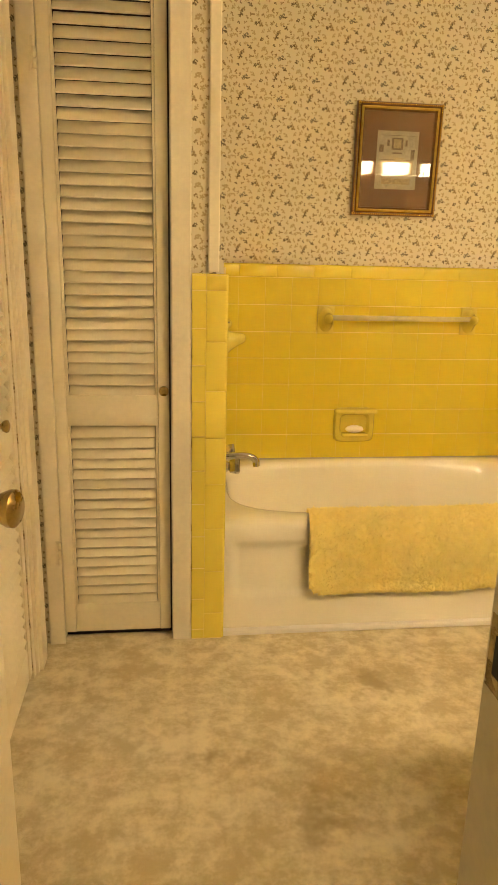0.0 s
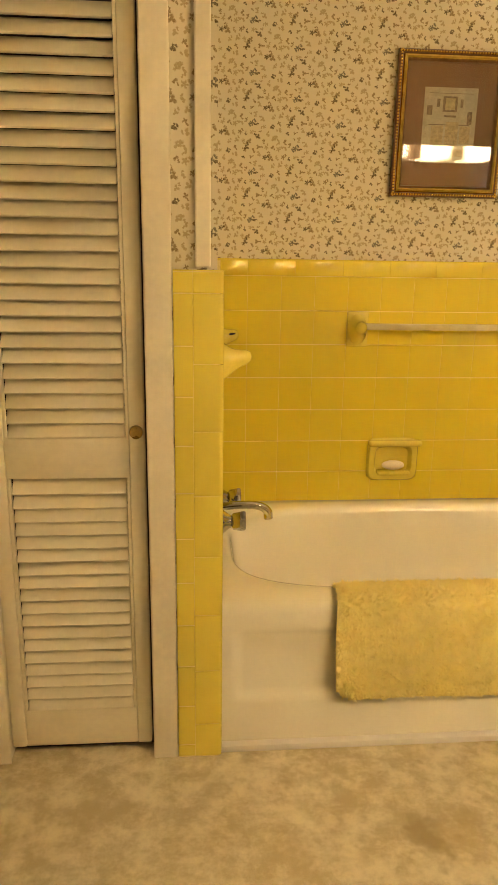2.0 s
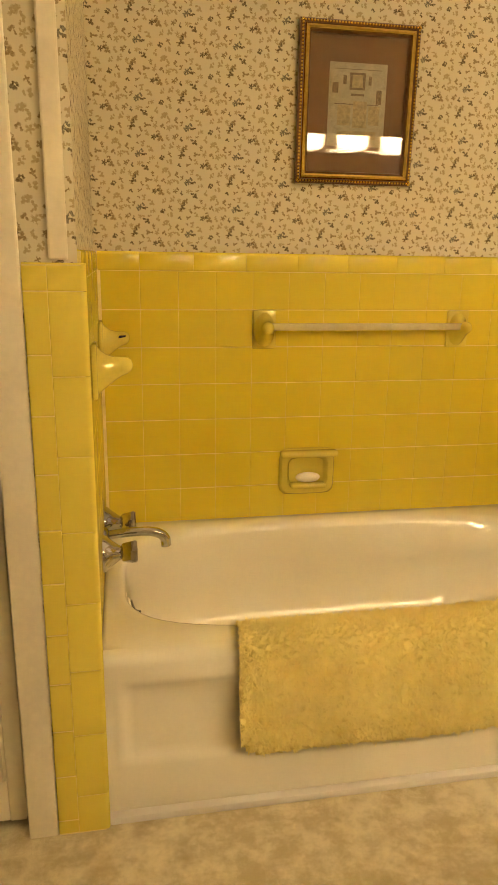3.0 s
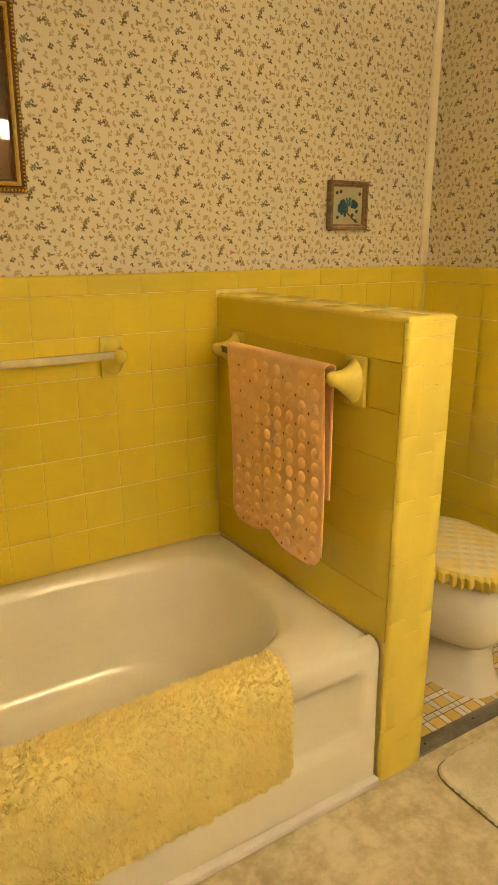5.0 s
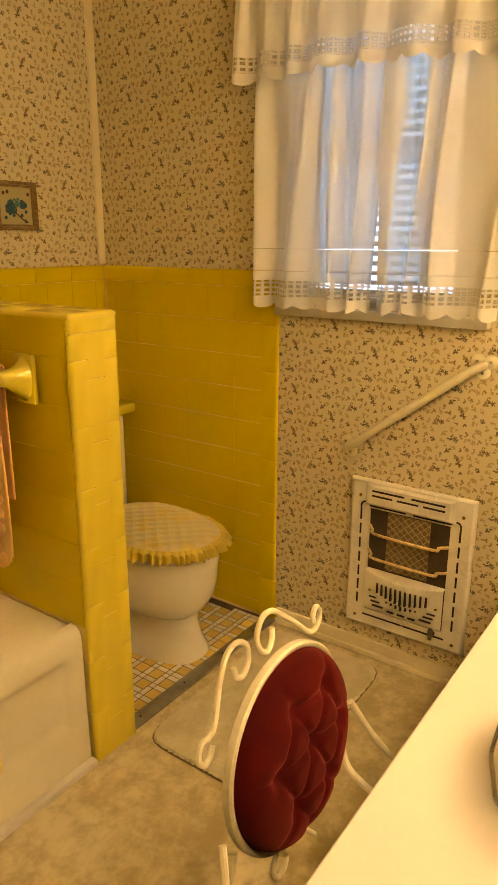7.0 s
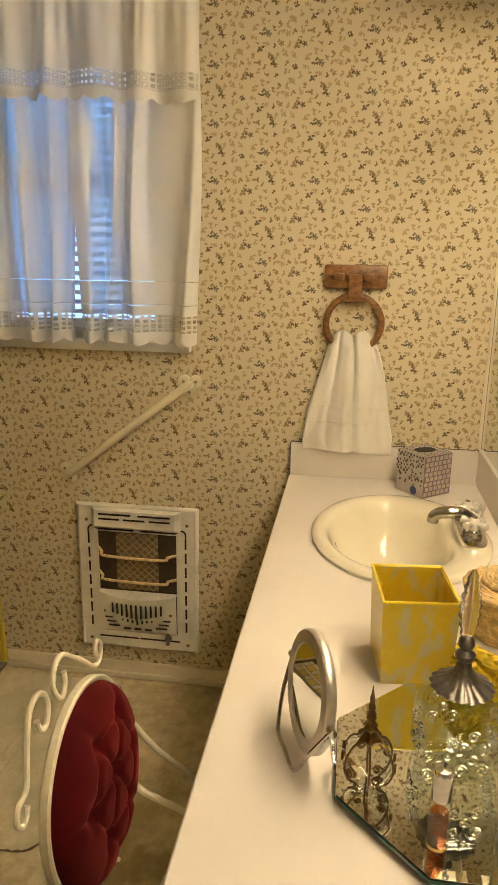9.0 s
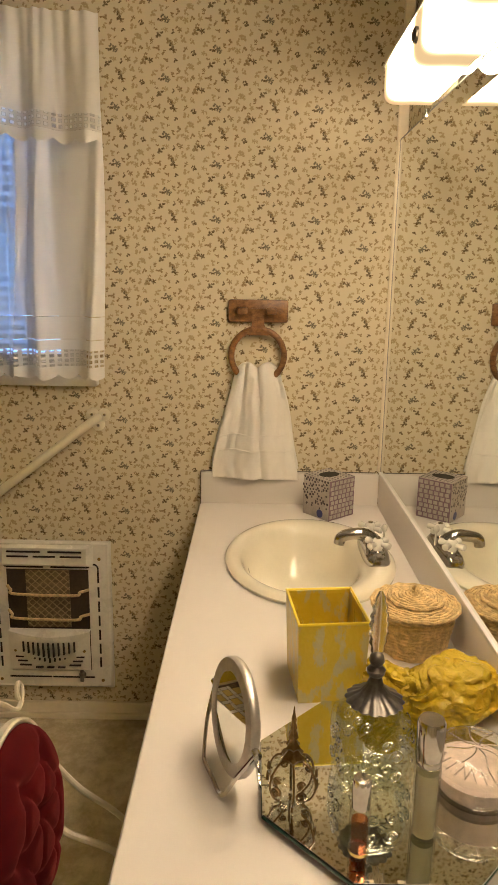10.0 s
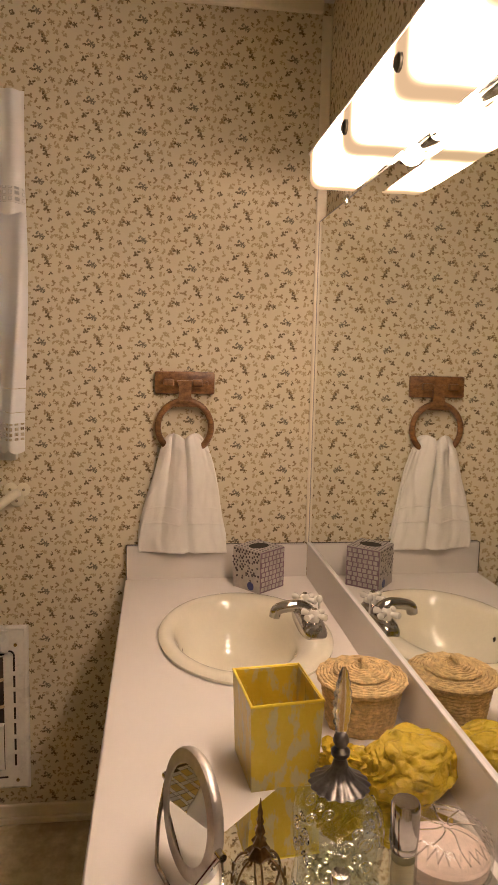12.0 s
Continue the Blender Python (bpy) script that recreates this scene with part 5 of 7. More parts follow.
for z, out in ((0.058, 0.001), (0.066, 0.010), (0.196, 0.012), (0.204, 0.012)):
    rings.append([(-IX + 2 * IX * i / 24, F - out - 0.020 * (1 - ((i - 12) / 12) ** 2) * (0 if z < 0.12 else 1) * (1 if z > 0.19 else 0.3), z - (0.012 * (1 - ((i - 12) / 12) ** 2) if z > 0.19 else 0)) for i in range(25)])
rings.append([(-IX + 2 * IX * i / 24, F + 0.006, 0.206) for i in range(25)])
part("lower_panel", loft(bm, rings, False), M_HEATER, heat)
for i in range(11):
    x = (i - 5) * 0.0165
    arc = 0.020 * (1 - ((x) / 0.132) ** 2)
    hgt = 0.036 + 0.018 * (1 - abs(i - 5) / 5)
    slot(x - 0.0026, x + 0.0026, 0.172 - hgt, 0.172, F - 0.0120 - arc, F - 0.008)
    if 1 < i < 9:
        slot(x - 0.0026, x + 0.0026, 0.096 + 0.004 * abs(i - 5), 0.112, F - 0.0115 - arc * 0.5, F - 0.008)
for q in (-1, 1):
    for k in range(3):
        a, b = q * (0.112 - k * 0.006), q * (0.086 - k * 0.012)
        slot(min(a, b), max(a, b), 0.112 - k * 0.015, 0.116 - k * 0.015, F - 0.0165, F - 0.008)
for x in (-0.036, 0.0, 0.036):
    slot(x - 0.012, x + 0.012, 0.074, 0.078, F - 0.0165, F - 0.008)
for (x, z) in ((-0.168, 0.452), (0.168, 0.452), (-0.168, 0.022), (0.168, 0.022), (-0.112, 0.135), (0.112, 0.135)):
    s = part("screw", lathe([(0.0055, 0), (0.005, 0.002), (0.0005, 0.003)], 10), M_BRASS, heat)
    s.matrix_basis = Matrix.Translation((x, F - 0.0005 if abs(x) > 0.15 else F - 0.0125, z)) @ Matrix.Rotation(radians(90), 4, "X")
kn = part("valve_key", lathe([(0.011, 0), (0.012, 0.004), (0.009, 0.008), (0.001, 0.009)], 14), M_PEWTER, heat, "dark valve key")
kn.matrix_basis = Matrix.Translation((0.104, F - 0.010, 0.050)) @ Matrix.Rotation(radians(90), 4, "X")
part("key_bar", box(0.098, 0.110, F - 0.026, F - 0.018, 0.030, 0.070, bevel=0.002), M_PEWTER, heat)

# ---- diagonal grab bar ----
gb = thing("grab_bar", pose(EAST, -1.31, 0.88), "cream painted diagonal grab bar with flanged ends", "grab bar")
inv = gb.matrix_world.inverted()
A, B = Vector((EAST - 0.05, -1.478, 1.022)), Vector((EAST - 0.05, -1.128, 0.752))
part("tube", sweep(smooth_path([inv @ Vector((EAST - 0.004, -1.500, 1.034)), inv @ Vector((EAST - 0.030, -1.494, 1.032)), inv @ A.lerp(B, 0.05), inv @ A.lerp(B, 0.5), inv @ A.lerp(B, 0.95), inv @ Vector((EAST - 0.030, -1.108, 0.738)), inv @ Vector((EAST - 0.004, -1.104, 0.735))], 6), 0.0135, 14), M_PLASTIC, gb)
for (y, z) in ((-1.500, 1.034), (-1.104, 0.735)):
    bm = bmesh.new()
    for k in range(3):
        a = 2 * math.pi * k / 3 + 0.5
        lathe([(0.020, 0.0), (0.020, 0.005), (0.014, 0.009), (0.001, 0.010)], 16, (0.020 * math.cos(a), 0.020 * math.sin(a), 0), bm=bm)
    fl = part("flange", bm, M_PLASTIC, gb, "three-lobed flange")
    fl.matrix_basis = inv @ wall_frame(EAST - 0.0005, y, z, (-1, 0, 0))
    for k in range(3):
        a = 2 * math.pi * k / 3 + 0.5
        sc = part("screw", lathe([(0.0045, 0.009), (0.004, 0.012), (0.0005, 0.013)], 10, (0.022 * math.cos(a), 0.022 * math.sin(a), 0)), M_CHROME, fl)

# ---- towel ring and towel ----
tr = thing("towel_ring", pose(EAST, -1.983, 1.33, 0, 0, -90), "stained oak towel ring on a wooden plate", "towel ring")
part("plate", box(-0.088, 0.088, -0.018, -0.0005, 0.0, 0.066, bevel=0.006), M_OAK, tr)
for x in (-0.042, 0.042):
    part("peg", box(x - 0.020, x + 0.010, -0.040, -0.0182, 0.024, 0.044, bevel=0.004), M_OAK, tr)
    s = part("plug", lathe([(0.006, 0), (0.005, 0.003), (0.0005, 0.004)], 12), M_OAK, tr)
    s.matrix_basis = Matrix.Translation((x * 1.55, -0.0178, 0.033)) @ Matrix.Rotation(radians(90), 4, "X")
part("neck", loft(bmesh.new(), [[(-w, -0.034, z), (w, -0.034, z), (w, -0.016, z), (-w, -0.016, z)] for (w, z) in ((0.034, -0.036), (0.024, -0.022), (0.018, -0.004), (0.017, 0.02), (0.022, 0.040))], True, True, True), M_OAK, tr, smooth=False)
part("ring", sweep([(0.078 * math.cos(2 * math.pi * i / 48), -0.026, -0.096 + 0.078 * math.sin(2 * math.pi * i / 48)) for i in range(48)], 0.0095, 12, True), M_OAK, tr)

tw = thing("hand_towel", pose(EAST, -1.983, 0.86, 0, 0, -90), "white terry hand towel pulled through wooden ring", "towel")


def towel(front):
    def f(u, v):
        top, bot = 0.330 + 0.024 * abs(math.sin(2 * math.pi * min(1, max(0, u)))) ** 0.7, (-0.004 if front else 0.03)
        z = top + (bot - top) * v
        w = (0.058 + 0.074 * min(1, v * 1.08) ** 0.75)
        s = (u - 0.5) * 2
        x = w * s + 0.004 * math.sin(v * 6)
        fold = 0.018 * math.cos(s * 3.6 + 0.3) * (1 - 0.4 * v) - 0.034 * math.exp(-((s - 0.02 - 0.12 * v) / 0.10) ** 2) * (1 - v * 0.5) - 0.014 * math.exp(-((s + 0.55 - 0.1 * v) / 0.09) ** 2) * (1 - v * 0.8) + 0.006 * math.sin(s * 7.0 + v * 3) * (1 - v * 0.7) + 0.010 * noise.noise((s * 2.6, v * 3.2, 4.0)) + 0.003 * noise.noise((s * 7, v * 9, 1.0))
        y = (-0.046 if front else -0.016) - fold * (1 if front else 0.3) + 0.014 * v * (1 if front else 0) - 0.008 * (1 - s * s)
        if v < 0.10:
            y += (0.10 - v) / 0.10 * (0.022 if front else -0.008)
        return Vector((x, y, z + 0.004 * math.sin(u * 5) * v))
    return f


ob = part("front_fall", sheet(90, 70, towel(True)), M_TOWEL, tw)
thicken(ob, 0.006, 0.0)
ob = part("back_fall", sheet(40, 40, towel(False)), M_TOWEL, tw)
thicken(ob, 0.006, 0.0)
for v0, v1 in ((0.60, 0.612), (0.735, 0.75)):
    ob = part("woven_band", sheet(60, 2, lambda u, v: towel(True)(u, v0 + (v1 - v0) * v) + Vector((0, -0.0052, 0))), M_TOWEL, tw, "flat woven border")
    thicken(ob, 0.0015, 0.0)

# ---- vanity ----
CZ, CY, CX0 = 0.772, -1.815, 0.62
MIR = -2.386
van = thing("vanity", pose(CX0, -2.10, 0), "white laminate vanity counter with knee space", "vanity")
inv = van.matrix_world.inverted()
SX, SY, SA, SB = 1.965, -2.118, 0.270, 0.210
bm = bmesh.new()
cx0, cx1, cy0, cy1 = CX0, EAST - 0.0205, MIR + 0.0215, CY
angs = sorted([2 * math.pi * i / 72 for i in range(72)] + [math.atan2(y - SY, x - SX) % (2 * math.pi) for x in (cx0, cx1) for y in (cy0, cy1)])
top_in, top_out, low_in, low_out = [], [], [], []
for a in angs:
    c, s = math.cos(a), math.sin(a)
    k = min(((cx1 if c > 0 else cx0) - SX) / c if abs(c) > 1e-6 else 9, ((cy1 if s > 0 else cy0) - SY) / s if abs(s) > 1e-6 else 9)
    e = 1 / math.sqrt((c / (SA - 0.02)) ** 2 + (s / (SB - 0.02)) ** 2)
    for lst, r, z in ((top_in, e, CZ), (top_out, k, CZ), (low_in, e, CZ - 0.036), (low_out, k, CZ - 0.036)):
        lst.append(inv @ Vector((SX + c * r, SY + s * r, z)))
loft(bm, [low_out, top_out, top_in, low_in, low_out])
bmesh.ops.remove_doubles(bm, verts=bm.verts, dist=1e-6)
part("countertop", bm, M_LAMINATE, van, "white laminate top", smooth=False)
part("front_edge", sweep([inv @ Vector((CX0, CY - 0.002, CZ - 0.0065)), inv @ Vector((EAST - 0.021, CY - 0.002, CZ - 0.0065))], 0.006, 10), M_LAMINATE, van)


def vbox(*a, **k):
    bm = box(*a, **k)
    bmesh.ops.transform(bm, matrix=inv, verts=bm.verts)
    return bm


part("backsplash", vbox(CX0, EAST - 0.0205, MIR + 0.0005, MIR + 0.021, CZ - 0.03, CZ + 0.100, bevel=0.002), M_LAMINATE, van)
part("side_splash", vbox(EAST - 0.020, EAST - 0.0008, MIR + 0.0215, CY, CZ - 0.03, CZ + 0.100, bevel=0.002), M_LAMINATE, van)
part("splash_edge", vbox(EAST - 0.0205, EAST - 0.0006, CY + 0.0003, CY + 0.0022, CZ - 0.028, CZ + 0.101), M_EDGE, van, "dark exposed edge", smooth=False)
part("splash_edge", vbox(EAST - 0.0045, EAST - 0.0004, MIR + 0.03, CY, CZ + 0.1003, CZ + 0.1022), M_EDGE, van, "dark caulk line", smooth=False)
part("side_panel", vbox(CX0 + 0.01, CX0 + 0.03, MIR, CY - 0.03, 0, CZ - 0.037), M_LAMINATE, van)
part("cabinet", vbox(1.58, EAST - 0.03, MIR, CY - 0.05, 0.08, CZ - 0.21), M_LAMINATE, van)
part("apron", vbox(1.58, EAST - 0.03, CY - 0.065, CY - 0.05, CZ - 0.2095, CZ - 0.037), M_LAMINATE, van)
part("cabinet_side", vbox(1.58, 1.596, MIR, CY - 0.066, CZ - 0.2095, CZ - 0.037), M_LAMINATE, van)
for x in (1.60, 2.0):
    part("cabinet_door", vbox(x, x + 0.38, CY - 0.049, CY - 0.031, 0.10, CZ - 0.06, bevel=0.004), M_LAMINATE, van)

sink = thing("sink_basin", pose(SX, SY, CZ), "ivory oval drop-in porcelain sink", "sink")
q = SB / SA
bm = bmesh.new()
rings = []
for (ra, rb, cy, z) in ((0.262, 0.204, 0, 0.0), (0.269, 0.209, 0, 0.003), (0.270, 0.210, 0, 0.009), (0.264, 0.205, 0, 0.0150), (0.252, 0.194, 0, 0.0175), (0.236, 0.176, 0.008, 0.0170), (0.222, 0.160, 0.016, 0.0130), (0.212, 0.150, 0.020, 0.004), (0.203, 0.143, 0.021, -0.012),
                        (0.192, 0.134, 0.021, -0.040), (0.176, 0.121, 0.020, -0.075), (0.150, 0.102, 0.018, -0.107), (0.112, 0.076, 0.016, -0.130), (0.066, 0.046, 0.014, -0.141), (0.026, 0.024, 0.012, -0.145)):
    rings.append([(ra * math.cos(2 * math.pi * i / 80), cy + rb * math.sin(2 * math.pi * i / 80), z) for i in range(80)])
loft(bm, rings, True, False, True)
part("bowl", bm, M_IVORY, sink)
part("drain", lathe([(0.024, 0), (0.022, 0.003), (0.012, 0.002), (0.001, 0.001)], 20, (0, 0.012, -0.1445)), M_CHROME, sink)
part("overflow_hole", lathe([(0.007, 0), (0.001, 0.0008)], 12, (0, 0, 0)), M_DARK, sink).matrix_basis = Matrix.Translation((0.02, 0.150, -0.040)) @ Matrix.Rotation(radians(74), 4, "X")

fa = thing("sink_faucet", pose(1.985, -2.280, CZ + 0.0135) @ Matrix.Diagonal((1.12, 1.14, 1.05, 1)), "chrome sink faucet with white porcelain cross handles", "faucet")
rings = [[(x, y, z) for (x, y, _) in rounded_ring(-w, w, -d, d, 0, 3.4, 40)] for (w, d, z) in ((0.086, 0.029, 0.0), (0.087, 0.030, 0.008), (0.080, 0.024, 0.022), (0.066, 0.017, 0.027))]
part("base_plate", loft(bmesh.new(), rings, True, True, True), M_CHROME, fa)
pp = smooth_path([(0, -0.006, 0.016), (0, 0.004, 0.036), (0, 0.026, 0.048), (0, 0.056, 0.046), (0, 0.072, 0.038), (0, 0.076, 0.022)], 6)
part("spout", sweep(pp, [0.0165 - 0.0045 * i / len(pp) for i in range(len(pp))], 14), M_CHROME, fa)
for x in (-0.050, 0.050):
    part("stem", lathe([(0.017, 0.014), (0.014, 0.024), (0.010, 0.030)], 20, (x, 0, 0)), M_CHROME, fa)
    bm = bmesh.new()
    lathe([(0.010, 0.030), (0.013, 0.040), (0.012, 0.052), (0.008, 0.058), (0.001, 0.059)], 18, (x, 0, 0), bm=bm)
    for k in range(4):
        a = math.pi / 4 + k * math.pi / 2
        dx, dy = math.cos(a), math.sin(a)
        sweep([(x + dx * t, dy * t, 0.046) for t in (0.008, 0.016, 0.022, 0.029, 0.032)], [0.0065, 0.0055, 0.0075, 0.0080, 0.003], 10, bm=bm)
    h = part("cross_handle", bm, M_PORCELAIN, fa, "white porcelain cross handle")
    part("index_cap", lathe([(0.006, 0.0585), (0.005, 0.061), (0.001, 0.0615)], 12, (x, 0, 0)), M_CHROME, h)
part("lift_rod", lathe([(0.0025, 0.01), (0.0025, 0.054), (0.006, 0.058), (0.007, 0.066), (0.004, 0.072), (0.001, 0.073)], 12, (0, -0.022, 0)), M_PORCELAIN, fa, "porcelain-tipped lift rod")

# ---- mirror ----
mir = thing("wall_mirror", pose(1.5, -2.370, 0.876), "large frameless vanity mirror above backsplash", "mirror", kind="")
part("mirror_glass", box(-0.88, 0.910, -0.005, 0.0, 0.004, 0.960), M_MIRROR, mir, smooth=False)
part("backing", box(-0.88, 0.910, -0.0205, -0.0055, 0.004, 0.960), M_DARK, mir, "dark mirror backing", smooth=False)
part("bottom_channel", box(-0.88, 0.912, -0.0055, 0.006, -0.004, 0.0038, bevel=0.001), M_WPAINT, mir, "white metal channel")
part("edge_line", box(0.9105, 0.9135, -0.005, 0.0008, 0.004, 0.960), M_STRIP, mir, "bright ground edge", smooth=False)
part("edge_line", box(-0.88, 0.910, -0.005, 0.0008, 0.9603, 0.963), M_STRIP, mir, smooth=False)
for x in (-0.5, 0.06, 0.62):
    part("clip", box(x - 0.008, x + 0.008, -0.0055, 0.003, 0.952, 0.975, bevel=0.001), M_CHROME, mir, "small metal clip")

# ---- vanity light ----
LX0, LX1, LY, LZ0, LZ1 = 0.72, 1.936, -2.237, LAMP_LOW, 1.889
lamp = thing("vanity_light", pose((LX0 + LX1) / 2, SOUTH, 1.855), "lit vanity light with bent frosted glass on wall bar", "light")
inv = lamp.matrix_world.inverted()


def lbox(*a, **k):
    bm = box(*a, **k)
    bmesh.ops.transform(bm, matrix=inv, verts=bm.verts)
    return bm


part("wall_bar", lbox(LX0 + 0.04, LX1 - 0.04, SOUTH + 0.0005, SOUTH + 0.014, 1.842, 1.886, bevel=0.004), M_CHROME, lamp, "chrome wall bar")
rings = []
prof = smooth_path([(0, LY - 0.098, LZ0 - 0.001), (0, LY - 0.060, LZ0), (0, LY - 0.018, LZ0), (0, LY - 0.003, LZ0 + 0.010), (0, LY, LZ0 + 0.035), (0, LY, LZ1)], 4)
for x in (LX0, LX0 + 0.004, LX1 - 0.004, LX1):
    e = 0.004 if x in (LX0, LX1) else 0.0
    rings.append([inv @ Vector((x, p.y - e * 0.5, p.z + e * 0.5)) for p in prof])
# the glass emits; its bright and dim bands are painted by position
glass = part("glass_shade", loft(bmesh.new(), rings, False), M_SHADE, lamp, "bent frosted glass with painted glow")
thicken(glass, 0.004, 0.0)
for x in (1.075, 1.350, 1.628):
    cl = part("clip_screw", lathe([(0.013, 0), (0.013, 0.004), (0.008, 0.008), (0.001, 0.009)], 18), M_PEWTER, lamp, "round metal glass clip")
    cl.matrix_basis = inv @ wall_frame(x, LY + 0.003, 1.853, (0, 1, 0))
# unseen cover, added to keep the lamp's light off the wall above
part("added_top_cover", lbox(LX0 - 0.004, LX1 + 0.012, SOUTH + 0.0006, LY + 0.003, LZ1 + 0.0025, LZ1 + 0.0065), M_HEATER, lamp, "unseen white cover added to stop upward light", smooth=False)
for i in range(4):
    x = (0.88, 1.20, 1.47, 1.72)[i]
    b = part("bulb", lathe([(0.010, -0.045), (0.014, -0.03), (0.024, -0.005), (0.026, 0.012), (0.018, 0.030), (0.001, 0.037)], 18), M_BULB, lamp, "lit bulb")
    along = inv @ pose(x, SOUTH + 0.046, 1.848, 0, 90, 0)
    b.matrix_basis = along
    part("socket", lathe([(0.017, -0.120), (0.018, -0.116), (0.018, -0.040), (0.013, -0.034)], 20), M_CHROME, lamp, "chrome socket tube").matrix_basis = along

# ---- on the counter ----
t = thing("tissue_box", pose(2.322, -2.201, CZ + 0.0005, 0, 0, -50), "grey and mauve tissue carton with leaf print", "tissue box")
part("carton", box(-0.053, 0.053, -0.053, 0.053, 0, 0.122, bevel=0.0015), M_CARTON, t)
part("mauve_side", box(-0.0522, 0.0522, -0.0542, -0.0532, 0.002, 0.120), M_CARTON_MAUVE, t, "mauve printed side", smooth=False)
bm = bmesh.new()
for i in range(6):
    for j in range(8):
        add_box(bm, -0.049 + i * 0.0165 + (j % 2) * 0.004, -0.037 + i * 0.0165 + (j % 2) * 0.004, -0.0548, -0.0544, 0.006 + j * 0.0142, 0.017 + j * 0.0142)
part("side_print", bm, M_CARTON, t, "pale printed leaves", smooth=False)
rnd = random.Random(11)
bm = bmesh.new()
for j in range(9):
    for i in range(9):
        z = 0.050 + j * 0.0082
        if rnd.random() < 0.55 + 0.05 * j:
            y = -0.047 + i * 0.0117 + (j % 2) * 0.005
            dome(bm, (-0.0531, y, z + rnd.uniform(-0.002, 0.002)), (-1, 0, 0), rnd.uniform(0.0028, 0.0044), 0.0003, 7)
for _ in range(14):
    dome(bm, (-0.0531, rnd.uniform(-0.045, 0.045), rnd.uniform(0.028, 0.055)), (-1, 0, 0), 0.0032, 0.0003, 7)
part("front_print", bm, M_SPOT, t, "dark printed leaves")
bm = bmesh.new()
for i in range(9):
    for j in range(9):
        x, y = -0.047 + i * 0.0117, -0.047 + j * 0.0117
        if (x / 0.034) ** 2 + (y / 0.026) ** 2 > 1.15:
            dome(bm, (x, y, 0.1221), (0, 0, 1), 0.0036, 0.0003, 7)
part("top_print", bm, M_SPOT, t, "dark printed leaves")
part("opening", lathe([(0.034, 0), (0.001, 0.0005)], 28, (0, 0, 0.1223), 0.75), M_DARK, t, "dark oval opening")
bm = bmesh.new()
dome(bm, (-0.0533, -0.018, 0.016), (-1, 0, 0), 0.0125, 0.0006, 20)
part("emblem", bm, M_LOGO, t, "round blue emblem")

yb = thing("waste_box", pose(1.425, -2.100, CZ + 0.0005, 0, 0, 6), "open yellow hand-painted box", "box")
rings = []
w0, w1, hh, th = 0.054, 0.059, 0.143, 0.004
for (w, z) in ((w0, 0.0), (w1, hh), (w1 - th, hh), (w0 - th, th)):
    rings.append([(-w * 1.12, -w, z), (w * 1.12, -w, z), (w * 1.12, w, z), (-w * 1.12, w, z)])
part("body", loft(bmesh.new(), rings, True, True, True), M_BOX, yb, smooth=False)
part("lip", sweep([(-w1 * 1.11, -w1 + 0.001, hh), (w1 * 1.11, -w1 + 0.001, hh), (w1 * 1.11, w1 - 0.001, hh), (-w1 * 1.11, w1 - 0.001, hh)], 0.0028, 8, True), plain("bright_yellow_edge", (0.78, 0.60, 0.04), 0.35), yb, "bright yellow lip")
M_FILM = thin_glass("clear_liner", (0.97, 0.96, 0.90))
rnd = random.Random(5)


def liner(u, v):
    a = u * 2 * math.pi
    k = (abs(math.cos(a)) ** 8 + abs(math.sin(a)) ** 8) ** (-1 / 8)
    r = (0.050 - 0.008 * v) + 0.003 * math.sin(u * 50 + v * 5)
    return Vector((1.1 * r * k * math.cos(a), r * k * math.sin(a), hh - 0.004 - 0.12 * v))


part("liner", sheet(70, 10, liner), M_FILM, yb, "crinkled clear plastic liner")

# seagrass basket: coiled cords
bk = thing("seagrass_basket", pose(1.548, -2.282, CZ + 0.0005), "small round woven seagrass basket with lid", "basket")


def coil(parent, name, rows):
    bm = bmesh.new()
    for i, (r, z, th) in enumerate(rows):
        n = max(14, 2 * int(r * 210))
        rings = []
        for k in range(n + 1):
            a = 2 * math.pi * (k % n) / n
            d = Vector((math.cos(a), math.sin(a), 0))
            p = d * r + Vector((0, 0, z + 0.0009 * math.sin((k % n) * 2.4 + i)))
            q = th * (0.58 + 0.55 * ((k % n) % 2))
            rings.append([p + d * (q * math.cos(2 * math.pi * s / 6)) + Vector((0, 0, q * math.sin(2 * math.pi * s / 6))) for s in range(6)])
        loft(bm, rings)
    return part(name, bm, M_SEAGRASS, parent)


coil(bk, "woven_body", [(0.060 + 0.013 * (i / 11), 0.004 + i * 0.0072, 0.0046) for i in range(12)])
part("inner_wall", lathe([(0.059, 0.0), (0.072, 0.085)], 32), M_SEAGRASS, bk)
coil(bk, "lid", [(0.081 - 0.0062 * i, 0.091 + 0.0009 * i, 0.0042) for i in range(8)] + [(0.078, 0.087, 0.0042)])
part("lid_disc", lathe([(0.078, 0.088), (0.040, 0.094), (0.001, 0.097)], 32), M_SEAGRASS, bk)
coil(bk, "lid_top", [(0.050 - 0.0066 * i, 0.1020 + 0.0011 * i, 0.0046) for i in range(8)])
part("lid_knob", sweep(smooth_path([(-0.012, 0.004, 0.108), (-0.007, 0.0, 0.121), (0.002, -0.002, 0.124), (0.010, 0.002, 0.117), (0.013, -0.006, 0.109)], 5), 0.0042, 8), M_SEAGRASS, bk, "twisted cord knob")

bag = thing("plastic_bag", pose(1.335, -2.275, CZ + 0.0005), "crumpled knotted yellow plastic bag", "plastic bag")


